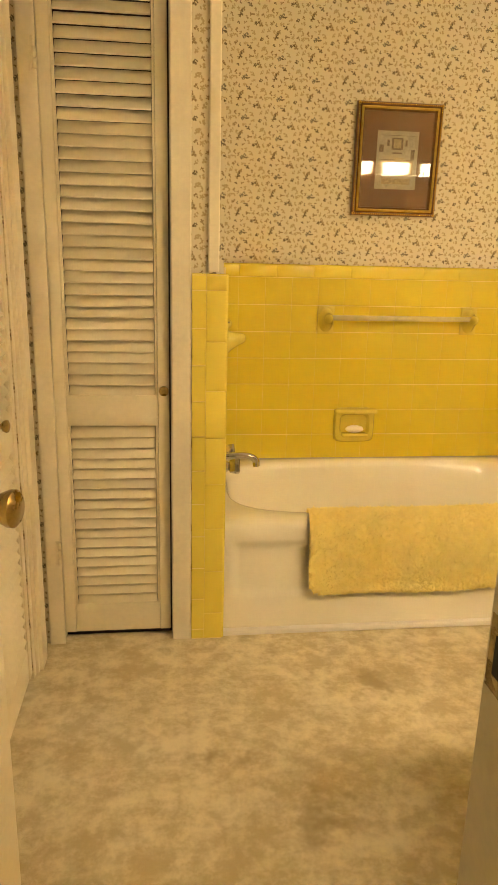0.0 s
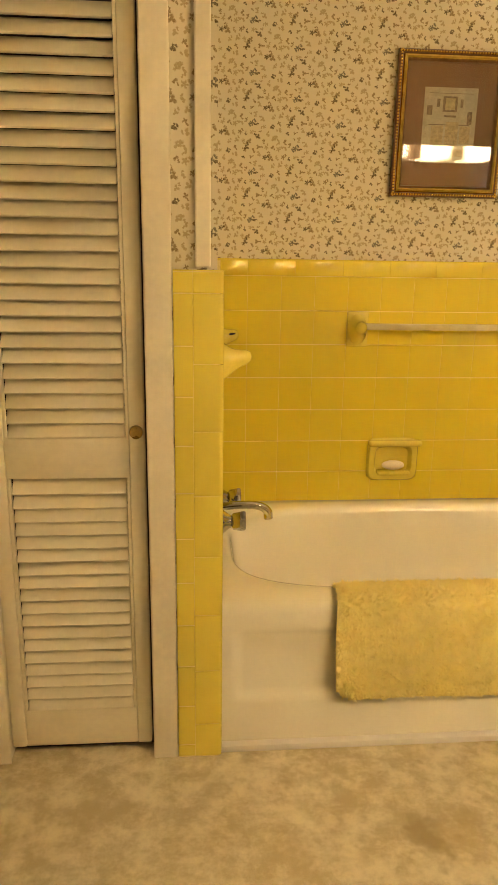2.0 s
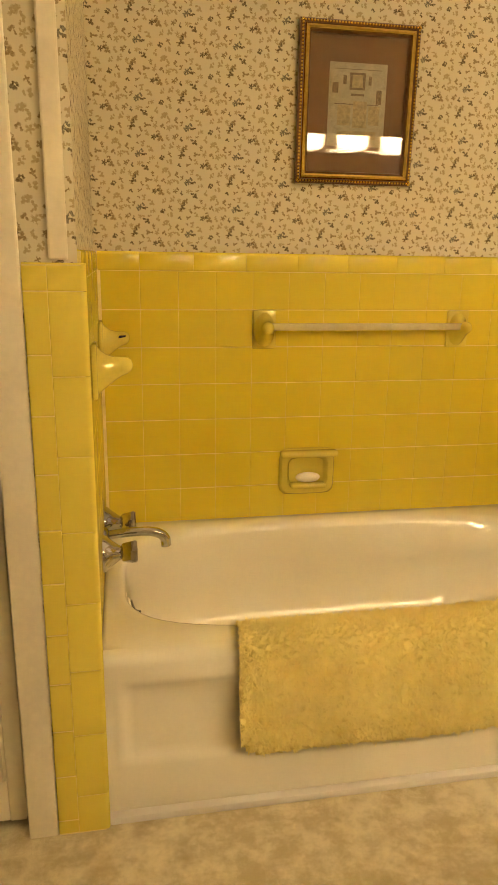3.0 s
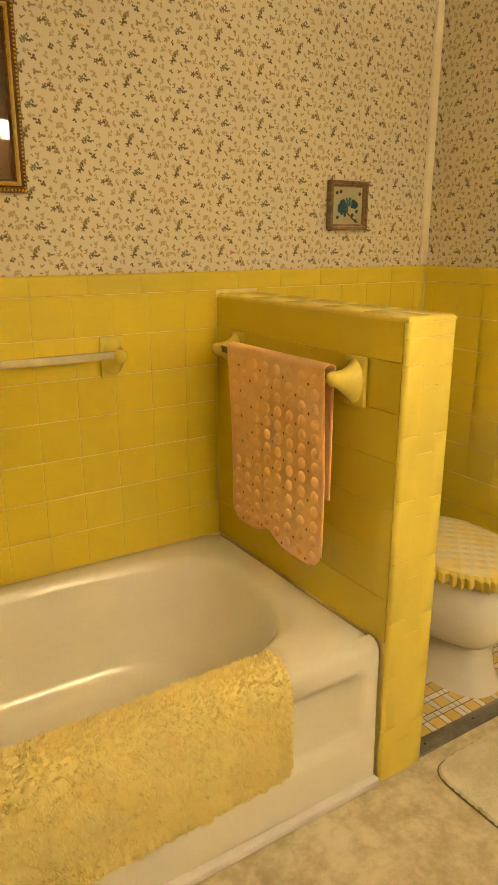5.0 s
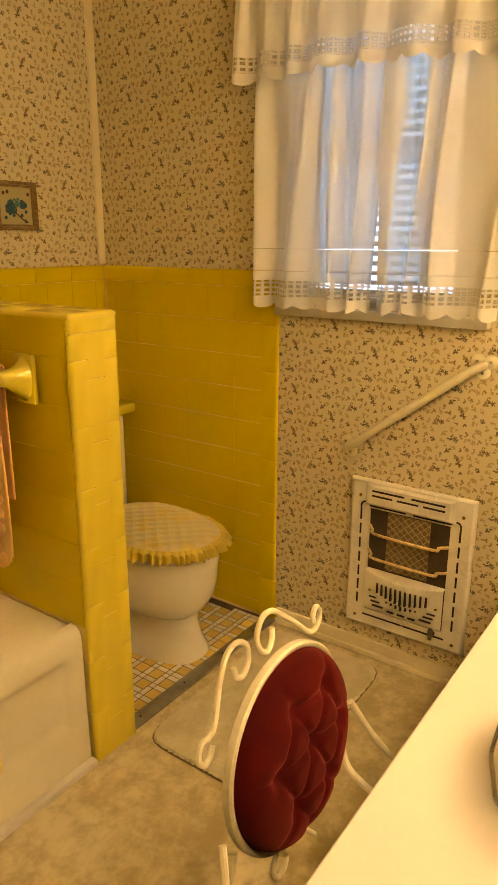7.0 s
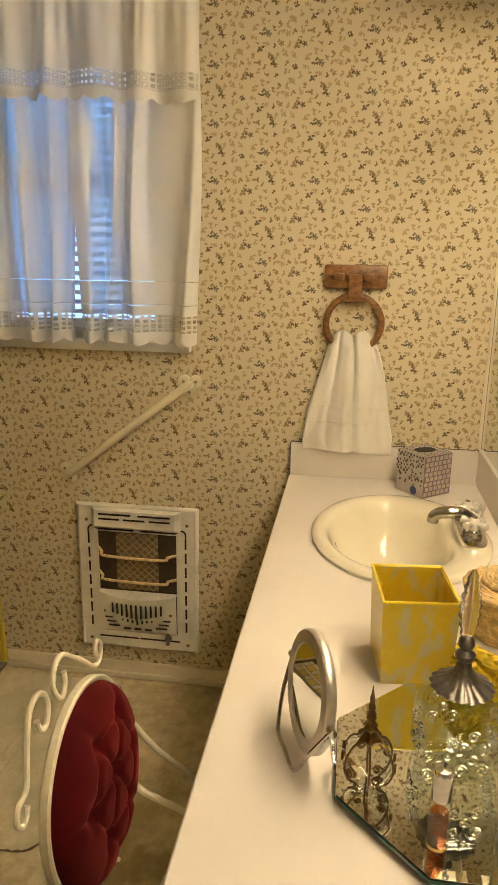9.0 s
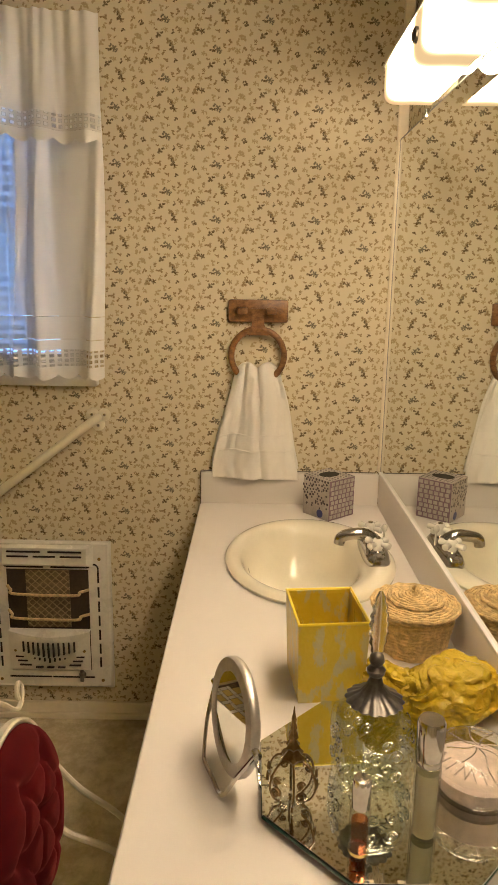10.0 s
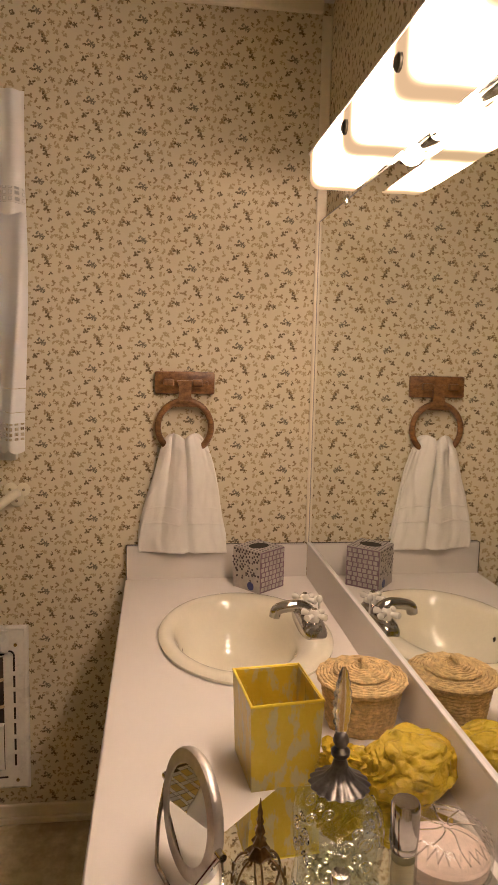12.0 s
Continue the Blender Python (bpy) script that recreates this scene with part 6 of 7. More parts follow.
def crumple(m, seed, rough):
    """A gathered film: long creases that run from one end to the other."""
    bm = bmesh.new()
    bmesh.ops.create_icosphere(bm, subdivisions=6, radius=1, matrix=Matrix.Identity(4))
    for v in bm.verts:
        p = v.co.normalized()
        w = p + 0.35 * Vector((noise.noise(p * 1.7 + Vector((seed, 0, 0))), noise.noise(p * 1.7 + Vector((0, seed, 4))), noise.noise(p * 1.7 + Vector((7, 0, seed)))))
        around = math.atan2(w.z, w.x)
        folds = sum(abs(noise.noise((math.cos(around) * k, math.sin(around) * k, w.y * 1.6 + seed + k))) / k ** 0.7 for k in (1.3, 2.6, 5.0))
        folds += 0.5 * abs(noise.noise(w * 2.2 + Vector((seed, 3, 0))))
        v.co = p * (0.80 + 0.55 * rough * folds + 0.16 * noise.noise(p * 1.3 + Vector((0, seed, 0))))
        v.co.z = max(v.co.z, -0.72)
    bmesh.ops.transform(bm, matrix=m, verts=bm.verts)
    return bm


part("body", crumple(pose(0.0, -0.022, 0.046) @ pose(0, 0, 0, 0, 0, 25) @ Matrix.Diagonal((0.072, 0.084, 0.058, 1)), 2.0, 0.40), M_BAG, bag)
part("loose_end", crumple(pose(0.004, 0.076, 0.050) @ pose(0, 0, 0, 24, 0, 10) @ Matrix.Diagonal((0.036, 0.044, 0.030, 1)), 9.0, 1.0), M_BAG, bag)
part("knot", crumple(pose(-0.004, 0.044, 0.062) @ Matrix.Diagonal((0.014, 0.016, 0.014, 1)), 3.0, 0.7), M_BAG, bag)

tray = thing("mirror_tray", pose(1.172, -2.165, CZ + 0.0005), "eight-sided mirror tray with dark green glass edge", "mirror tray")


def octagon(r, z):
    return [(r * math.cos(math.pi / 8 + k * math.pi / 4), r * math.sin(math.pi / 8 + k * math.pi / 4), z) for k in range(8)]


part("mirror_plate", loft(bmesh.new(), [octagon(0.1885, 0.0105), octagon(0.1892, 0.0142), octagon(0.174, 0.0145), octagon(0.001, 0.0145)], True), M_MIRROR, tray, smooth=False)
part("glass_edge", loft(bmesh.new(), [octagon(0.1895, 0.006), octagon(0.1905, 0.0075), octagon(0.1905, 0.0105), octagon(0.1895, 0.0115)]), plain("green_glass_edge", (0.03, 0.09, 0.06), 0.1, coat=0.5), tray, "dark green glass edge", smooth=False)
part("backing", loft(bmesh.new(), [octagon(0.186, 0.0058), octagon(0.186, 0.0098)], True, True, True), M_DARK, tray, smooth=False)
for k in range(4):
    a = k * math.pi / 2 + 0.4
    part("foot", lathe([(0.010, 0), (0.010, 0.006)], 12, (0.14 * math.cos(a), 0.14 * math.sin(a), 0)), M_DARK, tray)
TZ = CZ + 0.0155

jar = thing("glass_decanter", pose(1.178, -2.140, TZ, 0, 0, 12), "pressed-glass decanter with pewter crown and crystal stopper", "decanter")


def squarish(a, z):
    p = 4.5
    return (abs(math.cos(a)) ** p + abs(math.sin(a)) ** p) ** (-1 / p)


outer = [(0.040, 0.0), (0.047, 0.006), (0.050, 0.030), (0.051, 0.065), (0.048, 0.088), (0.038, 0.102), (0.027, 0.110), (0.025, 0.118)]
inner = [(0.021, 0.118), (0.023, 0.110), (0.034, 0.098), (0.043, 0.086), (0.0455, 0.060), (0.044, 0.030), (0.040, 0.012), (0.001, 0.010)]
part("body", lathe(outer + inner, 64, cap=True, wave=lambda a, z: squarish(a, z) if z < 0.1 else 1.0), M_GREEN_GLASS, jar)
bm = bmesh.new()
for s in range(4):
    rot = Matrix.Rotation(s * math.pi / 2, 4, "Z")
    for (cx, cz, r) in ((-0.014, 0.030, 0.010), (0.014, 0.030, 0.010), (-0.014, 0.060, 0.011), (0.014, 0.060, 0.011), (0.0, 0.045, 0.007), (0, 0.078, 0.008)):
        sp = []
        for k in range(26):
            a = k * 0.42
            rr = r * (1 - k / 30)
            sp.append(rot @ Vector((0.0515, cx + rr * math.cos(a) * (1 if cx <= 0 else -1), cz + rr * math.sin(a))))
        sweep(sp, 0.0014, 5, bm=bm)
tagged(part("scroll_relief", bm, M_CRYSTAL, jar, "raised glass scrolls"), kind="stuff")
fl = 16
part("crown", lathe([(0.035, 0.1130), (0.0370, 0.1152), (0.032, 0.1190), (0.020, 0.1260), (0.011, 0.137), (0.008, 0.150), (0.012, 0.155), (0.0125, 0.160), (0.007, 0.166), (0.0105, 0.173), (0.009, 0.180), (0.005, 0.185), (0.001, 0.186)], 96, wave=lambda a, z: 1 + (0.09 * abs(math.cos(a * fl / 2)) if z < 0.126 else 0.05 * abs(math.cos(a * fl / 2)) if z < 0.145 else 0)), M_PEWTER, jar, "fluted pewter crown")
rings = []
for z, w, d in [(0.184 + 0.088 * k / 28, (0.0128 * math.sin(math.pi * (0.16 + 0.80 * k / 28)) ** 0.7) * (1 + 0.13 * math.sin(k * 1.55)), 0.0065 * math.sin(math.pi * (0.2 + 0.76 * k / 28))) for k in range(29)]:
    rings.append([(d * math.cos(2 * math.pi * i / 16) * (1 + 0.12 * (i % 2)), w * math.sin(2 * math.pi * i / 16), z) for i in range(16)])
part("stopper", loft(bmesh.new(), rings, True, True, True), M_FROST, jar, "tall crystal stopper")

pf = thing("perfume_bottle", pose(1.118, -2.028, TZ), "round perfume bottle in gilt filigree with spire", "perfume bottle")
part("flask", lathe([(0.016, 0), (0.018, 0.003), (0.013, 0.008), (0.024, 0.016), (0.031, 0.032), (0.031, 0.046), (0.024, 0.060), (0.012, 0.068), (0.009, 0.074), (0.007, 0.074), (0.010, 0.066), (0.021, 0.058), (0.028, 0.046), (0.028, 0.033), (0.021, 0.019), (0.001, 0.013)], 40), M_THIN, pf)
bm = bmesh.new()
for s in range(6):
    rot = Matrix.Rotation(s * math.pi / 3, 4, "Z")
    rib = [rot @ Vector((r, 0, z)) for r, z in ((0.020, 0.002), (0.016, 0.009), (0.026, 0.017), (0.0325, 0.032), (0.0325, 0.046), (0.025, 0.061), (0.013, 0.069))]
    sweep(smooth_path(rib, 4), 0.0015, 5, bm=bm)
    for (z0, r0, rr) in ((0.034, 0.0322, 0.007), (0.050, 0.0312, 0.0055)):
        sp = []
        for k in range(20):
            a = k * 0.45
            q = rr * (1 - k / 24)
            th = (q * math.cos(a) + 0.009) / r0
            sp.append(rot @ Vector((r0 * math.cos(th), r0 * math.sin(th), z0 + q * math.sin(a))))
        sweep(sp, 0.0017, 5, bm=bm)
part("filigree", bm, M_BRONZE, pf, "openwork gilt filigree")
part("spire", lathe([(0.012, 0.066), (0.014, 0.071), (0.010, 0.077), (0.006, 0.081), (0.009, 0.085), (0.006, 0.090), (0.0035, 0.095), (0.006, 0.100), (0.0045, 0.105), (0.0028, 0.109), (0.0042, 0.113), (0.0024, 0.119), (0.0030, 0.124), (0.0014, 0.132), (0.0005, 0.142)], 18, wave=lambda a, z: 1 + 0.22 * math.cos(6 * a)), M_BRONZE, pf, "ornate gilt spire")

sp_ = thing("spray_perfume", pose(1.068, -2.187, TZ), "tall glass perfume spray with silver cap", "perfume bottle")
part("glass_tube", lathe([(0.0150, 0), (0.0160, 0.003), (0.0160, 0.098), (0.0130, 0.102)], 28), M_THIN, sp_)
part("scent", lathe([(0.0138, 0.006), (0.0138, 0.092), (0.001, 0.0922)], 24), M_SCENT, sp_, "pale yellow scent")
part("collar", lathe([(0.0145, 0.102), (0.0155, 0.104), (0.0155, 0.110), (0.0145, 0.112)], 24), M_CHROME, sp_)
part("cap", lathe([(0.0162, 0.1115), (0.0168, 0.113), (0.0168, 0.158), (0.0150, 0.162), (0.001, 0.1625)], 28), M_CHROME, sp_, "silver cap")

pk = thing("rollerball_perfume", pose(1.022, -2.100, TZ), "small pink perfume vial with silver cap", "perfume bottle")
part("vial", lathe([(0.0112, 0), (0.0120, 0.003), (0.0120, 0.076), (0.0095, 0.080)], 24), M_THIN, pk)
part("scent", lathe([(0.0098, 0.004), (0.0098, 0.062), (0.001, 0.0622)], 20), M_PINK_SCENT, pk, "pink scent")
part("cap", lathe([(0.0105, 0.080), (0.0108, 0.081), (0.0108, 0.114), (0.0095, 0.117), (0.001, 0.1175)], 24), M_CHROME, pk, "silver cap")
part("label", lathe([(0.01215, 0.020), (0.01215, 0.024)], 24, cap=False), M_GOLD, pk, "thin gilt line")

pb = thing("powder_jar", pose(1.146, -2.274, TZ) @ Matrix.Diagonal((1.14, 1.14, 1.05, 1)), "glass powder jar of pink powder with cut lid", "powder jar")
part("bowl", lathe([(0.034, 0), (0.046, 0.006), (0.052, 0.020), (0.0525, 0.034), (0.0505, 0.036), (0.0495, 0.034), (0.049, 0.021), (0.043, 0.009), (0.001, 0.006)], 48), M_THIN, pb)
part("powder", lathe([(0.030, 0.0066), (0.042, 0.0095), (0.0482, 0.021), (0.0488, 0.034), (0.040, 0.040), (0.022, 0.044), (0.001, 0.045)], 40), M_POWDER, pb, "pink powder")
part("lid", lathe([(0.0515, 0.0365), (0.0530, 0.040), (0.0520, 0.052), (0.0460, 0.0600), (0.036, 0.0630), (0.020, 0.0640), (0.001, 0.0645), (0.001, 0.0605), (0.020, 0.0600), (0.034, 0.0590), (0.0430, 0.0560), (0.0485, 0.050), (0.0492, 0.041)], 48), M_THIN, pb, "cut glass lid")
bm = bmesh.new()
for k in range(28):
    a = 2 * math.pi * k / 28
    for r0, r1, z0, z1, tw_ in ((0.040, 0.0515, 0.0630, 0.054, 0.12), (0.040, 0.0515, 0.0630, 0.054, -0.12)):
        sweep([(r0 * math.cos(a), r0 * math.sin(a), z0), (r1 * math.cos(a + tw_), r1 * math.sin(a + tw_), z1)], 0.0007, 4, bm=bm)
for k in range(8):
    a = 2 * math.pi * k / 8
    sweep(smooth_path([(0.004 * math.cos(a), 0.004 * math.sin(a), 0.0650), (0.016 * math.cos(a + 0.2), 0.016 * math.sin(a + 0.2), 0.0648), (0.036 * math.cos(a), 0.036 * math.sin(a), 0.0636)], 4), 0.0010, 5, bm=bm)
part("cut_pattern", bm, M_FROST, pb, "cut leaf pattern")

# round vanity mirror on a bent wire stand
L, R = Vector((1.270, -1.922, 0.862)), Vector((1.118, -1.980, 0.862))
ctr = (L + R) / 2
hm_ = thing("makeup_mirror", pose(ctr.x, ctr.y, CZ + 0.0005), "round chrome makeup mirror on a bent wire stand", "mirror")
inv = hm_.matrix_world.inverted()
ax = (R - L).normalized()
nrm = Vector((0, 0, 1)).cross(ax).normalized()
if nrm.y < 0:
    nrm = -nrm
tilt = Matrix.Rotation(radians(-7), 3, ax)
nrm = tilt @ nrm
upv = nrm.cross(ax).normalized()
if upv.z < 0:
    upv = -upv
fm = Matrix.Translation(inv @ ctr) @ Matrix((ax, upv, nrm)).transposed().to_4x4()
if fm.to_3x3().determinant() < 0:
    fm = Matrix.Translation(inv @ ctr) @ Matrix((-ax, upv, nrm)).transposed().to_4x4()
for nm, bm, mt in (("rim", lathe([(0.0600, 0.0060), (0.0612, 0.0075), (0.0700, 0.0082), (0.0780, 0.0068), (0.0800, 0.0036), (0.0800, -0.0036), (0.0780, -0.0068), (0.0700, -0.0082), (0.0612, -0.0075), (0.0600, -0.0060)], 56, cap=False), M_BRUSHED),
                   ("front_glass", lathe([(0.0606, 0.0060), (0.001, 0.0061)], 56, cap=False), M_MIRROR), ("back_glass", lathe([(0.0606, -0.0060), (0.001, -0.0061)], 56, cap=False), M_MIRROR)):
    part(nm, bm, mt, hm_).matrix_basis = fm
zf = 0.004
FA, FB, FC = (inv @ Vector((x, y, CZ + 0.004)) for x, y in ((1.218, -1.906), (1.139, -1.936), (1.157, -1.988)))
LP, RP = inv @ (L - ax * 0.004), inv @ (R + ax * 0.004)
wire = smooth_path([LP, LP.lerp(FA, 0.5) + Vector((0.004, 0.003, 0)), FA.lerp(LP, 0.08), FA.lerp(FB, 0.12), FA.lerp(FB, 0.5), FB.lerp(FA, 0.1), FB.lerp(RP, 0.12), FB.lerp(RP, 0.55) + Vector((0, 0.004, -0.004)), RP], 7)
part("wire_stand", sweep(wire, 0.0030, 8), M_CHROME, hm_, "bent wire stand")
part("wire_leg", sweep(smooth_path([RP, RP.lerp(FC, 0.5) + Vector((-0.004, 0, 0)), FC], 6), 0.0030, 8), M_CHROME, hm_)
for P in (L - ax * 0.002, R + ax * 0.002):
    part("pivot", sweep([inv @ (P - ax * 0.008), inv @ (P + ax * 0.008)], 0.0055, 10), M_CHROME, hm_)

# ---- wire vanity chair ----
ch = thing("vanity_chair", pose(1.245, -1.75, 0), "cream wire vanity chair with tufted red velvet round back", "chair")
inv = ch.matrix_world.inverted()
BC, BR = Vector((1.197, -1.637, 0.671)), 0.146
tiltm = Matrix.Rotation(radians(-6), 4, "X")
bmx = Matrix.Translation(inv @ BC) @ tiltm @ Matrix.Rotation(radians(90), 4, "X")


def tufted(r, thick, buttons, n=120, m=36):
    bm = bmesh.new()
    rows = []
    for j in range(m + 1):
        q = j / m
        ring = []
        for i in range(n):
            a = 2 * math.pi * i / n
            rr = r * q
            x, y = rr * math.cos(a), rr * math.sin(a)
            z = thick * (1 - q ** 4) ** 0.5 if q < 1 else 0.0
            pin = 0.0
            crease = 0.0
            for (bx, by) in buttons:
                d2 = (x - bx) ** 2 + (y - by) ** 2
                pin = max(pin, math.exp(-d2 / (0.015 ** 2)))
            for k, (bx, by) in enumerate(buttons):
                for (ex, ey) in buttons[k + 1:]:
                    dd = math.hypot(ex - bx, ey - by)
                    if dd < 0.108:
                        tx, ty = (ex - bx) / dd, (ey - by) / dd
                        s = min(dd, max(0, (x - bx) * tx + (y - by) * ty))
                        dist = math.hypot(x - bx - tx * s, y - by - ty * s)
                        crease = max(crease, math.exp(-(dist / 0.0052) ** 2))
            for (bx, by) in buttons:
                rb = math.hypot(bx, by)
                if rb > r * 0.45:
                    tx, ty = bx / rb, by / rb
                    s = max(0, (x - bx) * tx + (y - by) * ty)
                    dist = math.hypot(x - bx - tx * s, y - by - ty * s)
                    crease = max(crease, math.exp(-(dist / 0.0068) ** 2) * 0.9)
            z *= 1 - 0.46 * pin - 0.17 * crease * (1 - pin)
            ring.append((x, y, z))
        rows.append(ring)
    rows[0] = [(1e-4 * math.cos(2 * math.pi * i / n), 1e-4 * math.sin(2 * math.pi * i / n), rows[1][0][2]) for i in range(n)]
    return loft(bm, rows, True, True, False)


btn = [(-0.030, 0.082), (0.052, 0.078), (-0.078, 0.012), (0.006, 0.016), (0.088, 0.004), (-0.042, -0.056), (0.044, -0.060), (0.0, -0.115)]
cu = part("back_cushion", tufted(BR - 0.006, 0.040, btn), M_VELVET, ch, "tufted red velvet cushion")
cu.matrix_basis = bmx @ Matrix.Translation((0, 0, 0.004))
for b in btn:
    bm = bmesh.new()
    dome(bm, (b[0], b[1], 0.0195), (0, 0, 1), 0.008, 0.004, 12)
    part("button", bm, M_VELVET, ch).matrix_basis = bmx
part("back_hoop", lathe([(BR - 0.004, -0.008), (BR, -0.010), (BR + 0.003, -0.007), (BR + 0.003, 0.003), (BR, 0.006), (BR - 0.004, 0.005)], 72, cap=False), M_WIRE, ch, "cream metal hoop").matrix_basis = bmx
part("back_panel", lathe([(BR - 0.003, -0.010), (BR - 0.003, -0.006)], 60), M_WIRE, ch).matrix_basis = bmx


def back_wire(name, pts, r=0.0041):
    """Wire in the plane of the back: (x, up) round the hoop's centre."""
    p = smooth_path([Vector((0.84 * x, 0.006, 0.84 * z)) for x, z in pts], 7)
    w = part(name, sweep(p, r, 8), M_WIRE, ch)
    w.matrix_basis = Matrix.Translation(inv @ BC) @ tiltm
    return w


back_wire("scroll_wire", [(-0.188, 0.118), (-0.196, 0.104), (-0.210, 0.100), (-0.220, 0.114), (-0.212, 0.134), (-0.192, 0.136), (-0.178, 0.150), (-0.160, 0.200), (-0.138, 0.236), (-0.112, 0.246), (-0.088, 0.232), (-0.084, 0.206), (-0.100, 0.186), (-0.118, 0.192), (-0.122, 0.210)])
back_wire("scroll_wire", [(-0.016, 0.226), (-0.018, 0.206), (-0.034, 0.192), (-0.052, 0.204), (-0.058, 0.230), (-0.040, 0.254), (-0.012, 0.254), (0.018, 0.232), (0.052, 0.204), (0.086, 0.172), (0.108, 0.160), (0.128, 0.166), (0.136, 0.186), (0.124, 0.200), (0.112, 0.188), (0.114, 0.174)])
back_wire("scroll_wire", [(-0.055, -0.178), (-0.070, -0.200), (-0.060, -0.226), (-0.038, -0.226), (-0.028, -0.206), (-0.040, -0.192)])
back_wire("scroll_wire", [(0.020, -0.180), (0.040, -0.206), (0.066, -0.236)])
SEAT = inv @ Vector((1.232, -1.912, 0.0))
part("seat_hoop", sweep([(SEAT.x + 0.185 * math.cos(2 * math.pi * i / 48), SEAT.y + 0.185 * math.sin(2 * math.pi * i / 48), 0.437) for i in range(48)], 0.007, 8, True), M_WIRE, ch, "cream metal seat hoop")
st = part("seat_cushion", tufted(0.180, 0.048, [(0, 0), (0.085, 0.05), (-0.085, 0.05), (0, -0.1), (0, 0.1)], 72, 24), M_VELVET, ch, "red velvet seat")
st.matrix_basis = Matrix.Translation((SEAT.x, SEAT.y, 0.440))
part("seat_board", lathe([(0.180, 0.428), (0.182, 0.440)], 48, (SEAT.x, SEAT.y, 0)), M_WIRE, ch)
for s, nm in ((-1, "leg"), (1, "leg")):
    top = inv @ Vector((1.219 + s * 0.155, -1.633, 0.59))
    part("leg", sweep(smooth_path([top, Vector((top.x + s * 0.008, top.y - 0.01, 0.50)), Vector((SEAT.x + s * 0.135, SEAT.y + 0.150, 0.437)), Vector((SEAT.x + s * 0.150, SEAT.y + 0.190, 0.20)), Vector((SEAT.x + s * 0.175, SEAT.y + 0.235, 0.005))], 7), 0.0062, 8), M_WIRE, ch)
    part("leg", sweep(smooth_path([Vector((SEAT.x + s * 0.13, SEAT.y - 0.13, 0.434)), Vector((SEAT.x + s * 0.150, SEAT.y - 0.160, 0.20)), Vector((SEAT.x + s * 0.170, SEAT.y - 0.185, 0.005))], 7), 0.0062, 8), M_WIRE, ch)
    a0 = inv @ Vector((1.219 + s * 0.178, -1.633, 0.62))
    part("side_scroll", sweep(smooth_path([a0, Vector((a0.x + s * 0.030, a0.y - 0.035, 0.545)), Vector((a0.x + s * 0.060, a0.y - 0.085, 0.475)), Vector((a0.x + s * 0.050, a0.y - 0.15, 0.430)), Vector((SEAT.x + s * 0.186, SEAT.y + 0.03, 0.440))], 7), 0.0055, 8), M_WIRE, ch)
part("leg_ring", sweep([(SEAT.x + 0.150 * math.cos(2 * math.pi * i / 40), SEAT.y + 0.005 + 0.170 * math.sin(2 * math.pi * i / 40), 0.20) for i in range(40)], 0.0045, 8, True), M_WIRE, ch)

# ---- half wall, then all tiles ----
HX0, HX1, HY = 1.520, 1.672, -0.836
bm = box(HX0 + 0.0032, HX1 - 0.0032, HY + 0.012, -0.0005, 0, 1.2020)
add_box(bm, HX0 + 0.0090, HX1 - 0.0090, HY + 0.0014, HY + 0.0115, 0, 1.1990)
half = structure("half_wall", bm, M_GROUT, "yellow tiled half wall between tub and toilet", "half wall")
GAP = 0.0013
TILE_MESH = {}


def tile_mesh(w, h, d, rounds, mat_):
    """Tile centred on its back; rounds: sides with a bullnose (l, r, t, b)."""
    key = (round(w, 4), round(h, 4), round(d, 4), rounds, mat_.name)
    if key in TILE_MESH:
        return TILE_MESH[key]

    def stops(lo, hi, a, b, upright):
        e = 0.0009 if upright or "f" in rounds else 0.0018
        flush = upright and "f" in rounds
        if a:
            q = min(0.011, d)
            out = [(lo, 0.0)] + [(lo + q * (1 - math.cos(k * math.pi / 6)), d - q + q * math.sin(k * math.pi / 6)) for k in range(4)]
        else:
            out = [(lo, 0.0), (lo, d)] if flush else [(lo, 0.0), (lo, d - e), (lo + e, d)]
        if b:
            q = min(0.011, d)
            out += [(hi - q * (1 - math.cos(k * math.pi / 6)), d - q + q * math.sin(k * math.pi / 6)) for k in range(3, -1, -1)] + [(hi, 0.0)]
        else:
            out += [(hi, d), (hi, 0.0)] if flush else [(hi - e, d), (hi, d - e), (hi, 0.0)]
        return out
    xs_ = stops(-w / 2, w / 2, "l" in rounds, "r" in rounds, True)
    ys_ = stops(-h / 2, h / 2, "b" in rounds, "t" in rounds, False)
    bm = bmesh.new()
    g = [[bm.verts.new((x, y, min(zx, zy))) for (y, zy) in ys_] for (x, zx) in xs_]
    for a, b in zip(g, g[1:]):
        for j in range(len(ys_) - 1):
            bm.faces.new((a[j], b[j], b[j + 1], a[j + 1]))
    bmesh.ops.remove_doubles(bm, verts=bm.verts, dist=1e-6)
    bmesh.ops.dissolve_degenerate(bm, dist=1e-6, edges=bm.edges)
    bmesh.ops.recalc_face_normals(bm, faces=bm.faces)
    me = bpy.data.meshes.new("tile")
    bm.to_mesh(me)
    bm.free()
    me.materials.append(mat_)
    if rounds:
        me.polygons.foreach_set("use_smooth", [True] * len(me.polygons))
        me.set_sharp_from_angle(angle=radians(38))
    TILE_MESH[key] = me
    return me


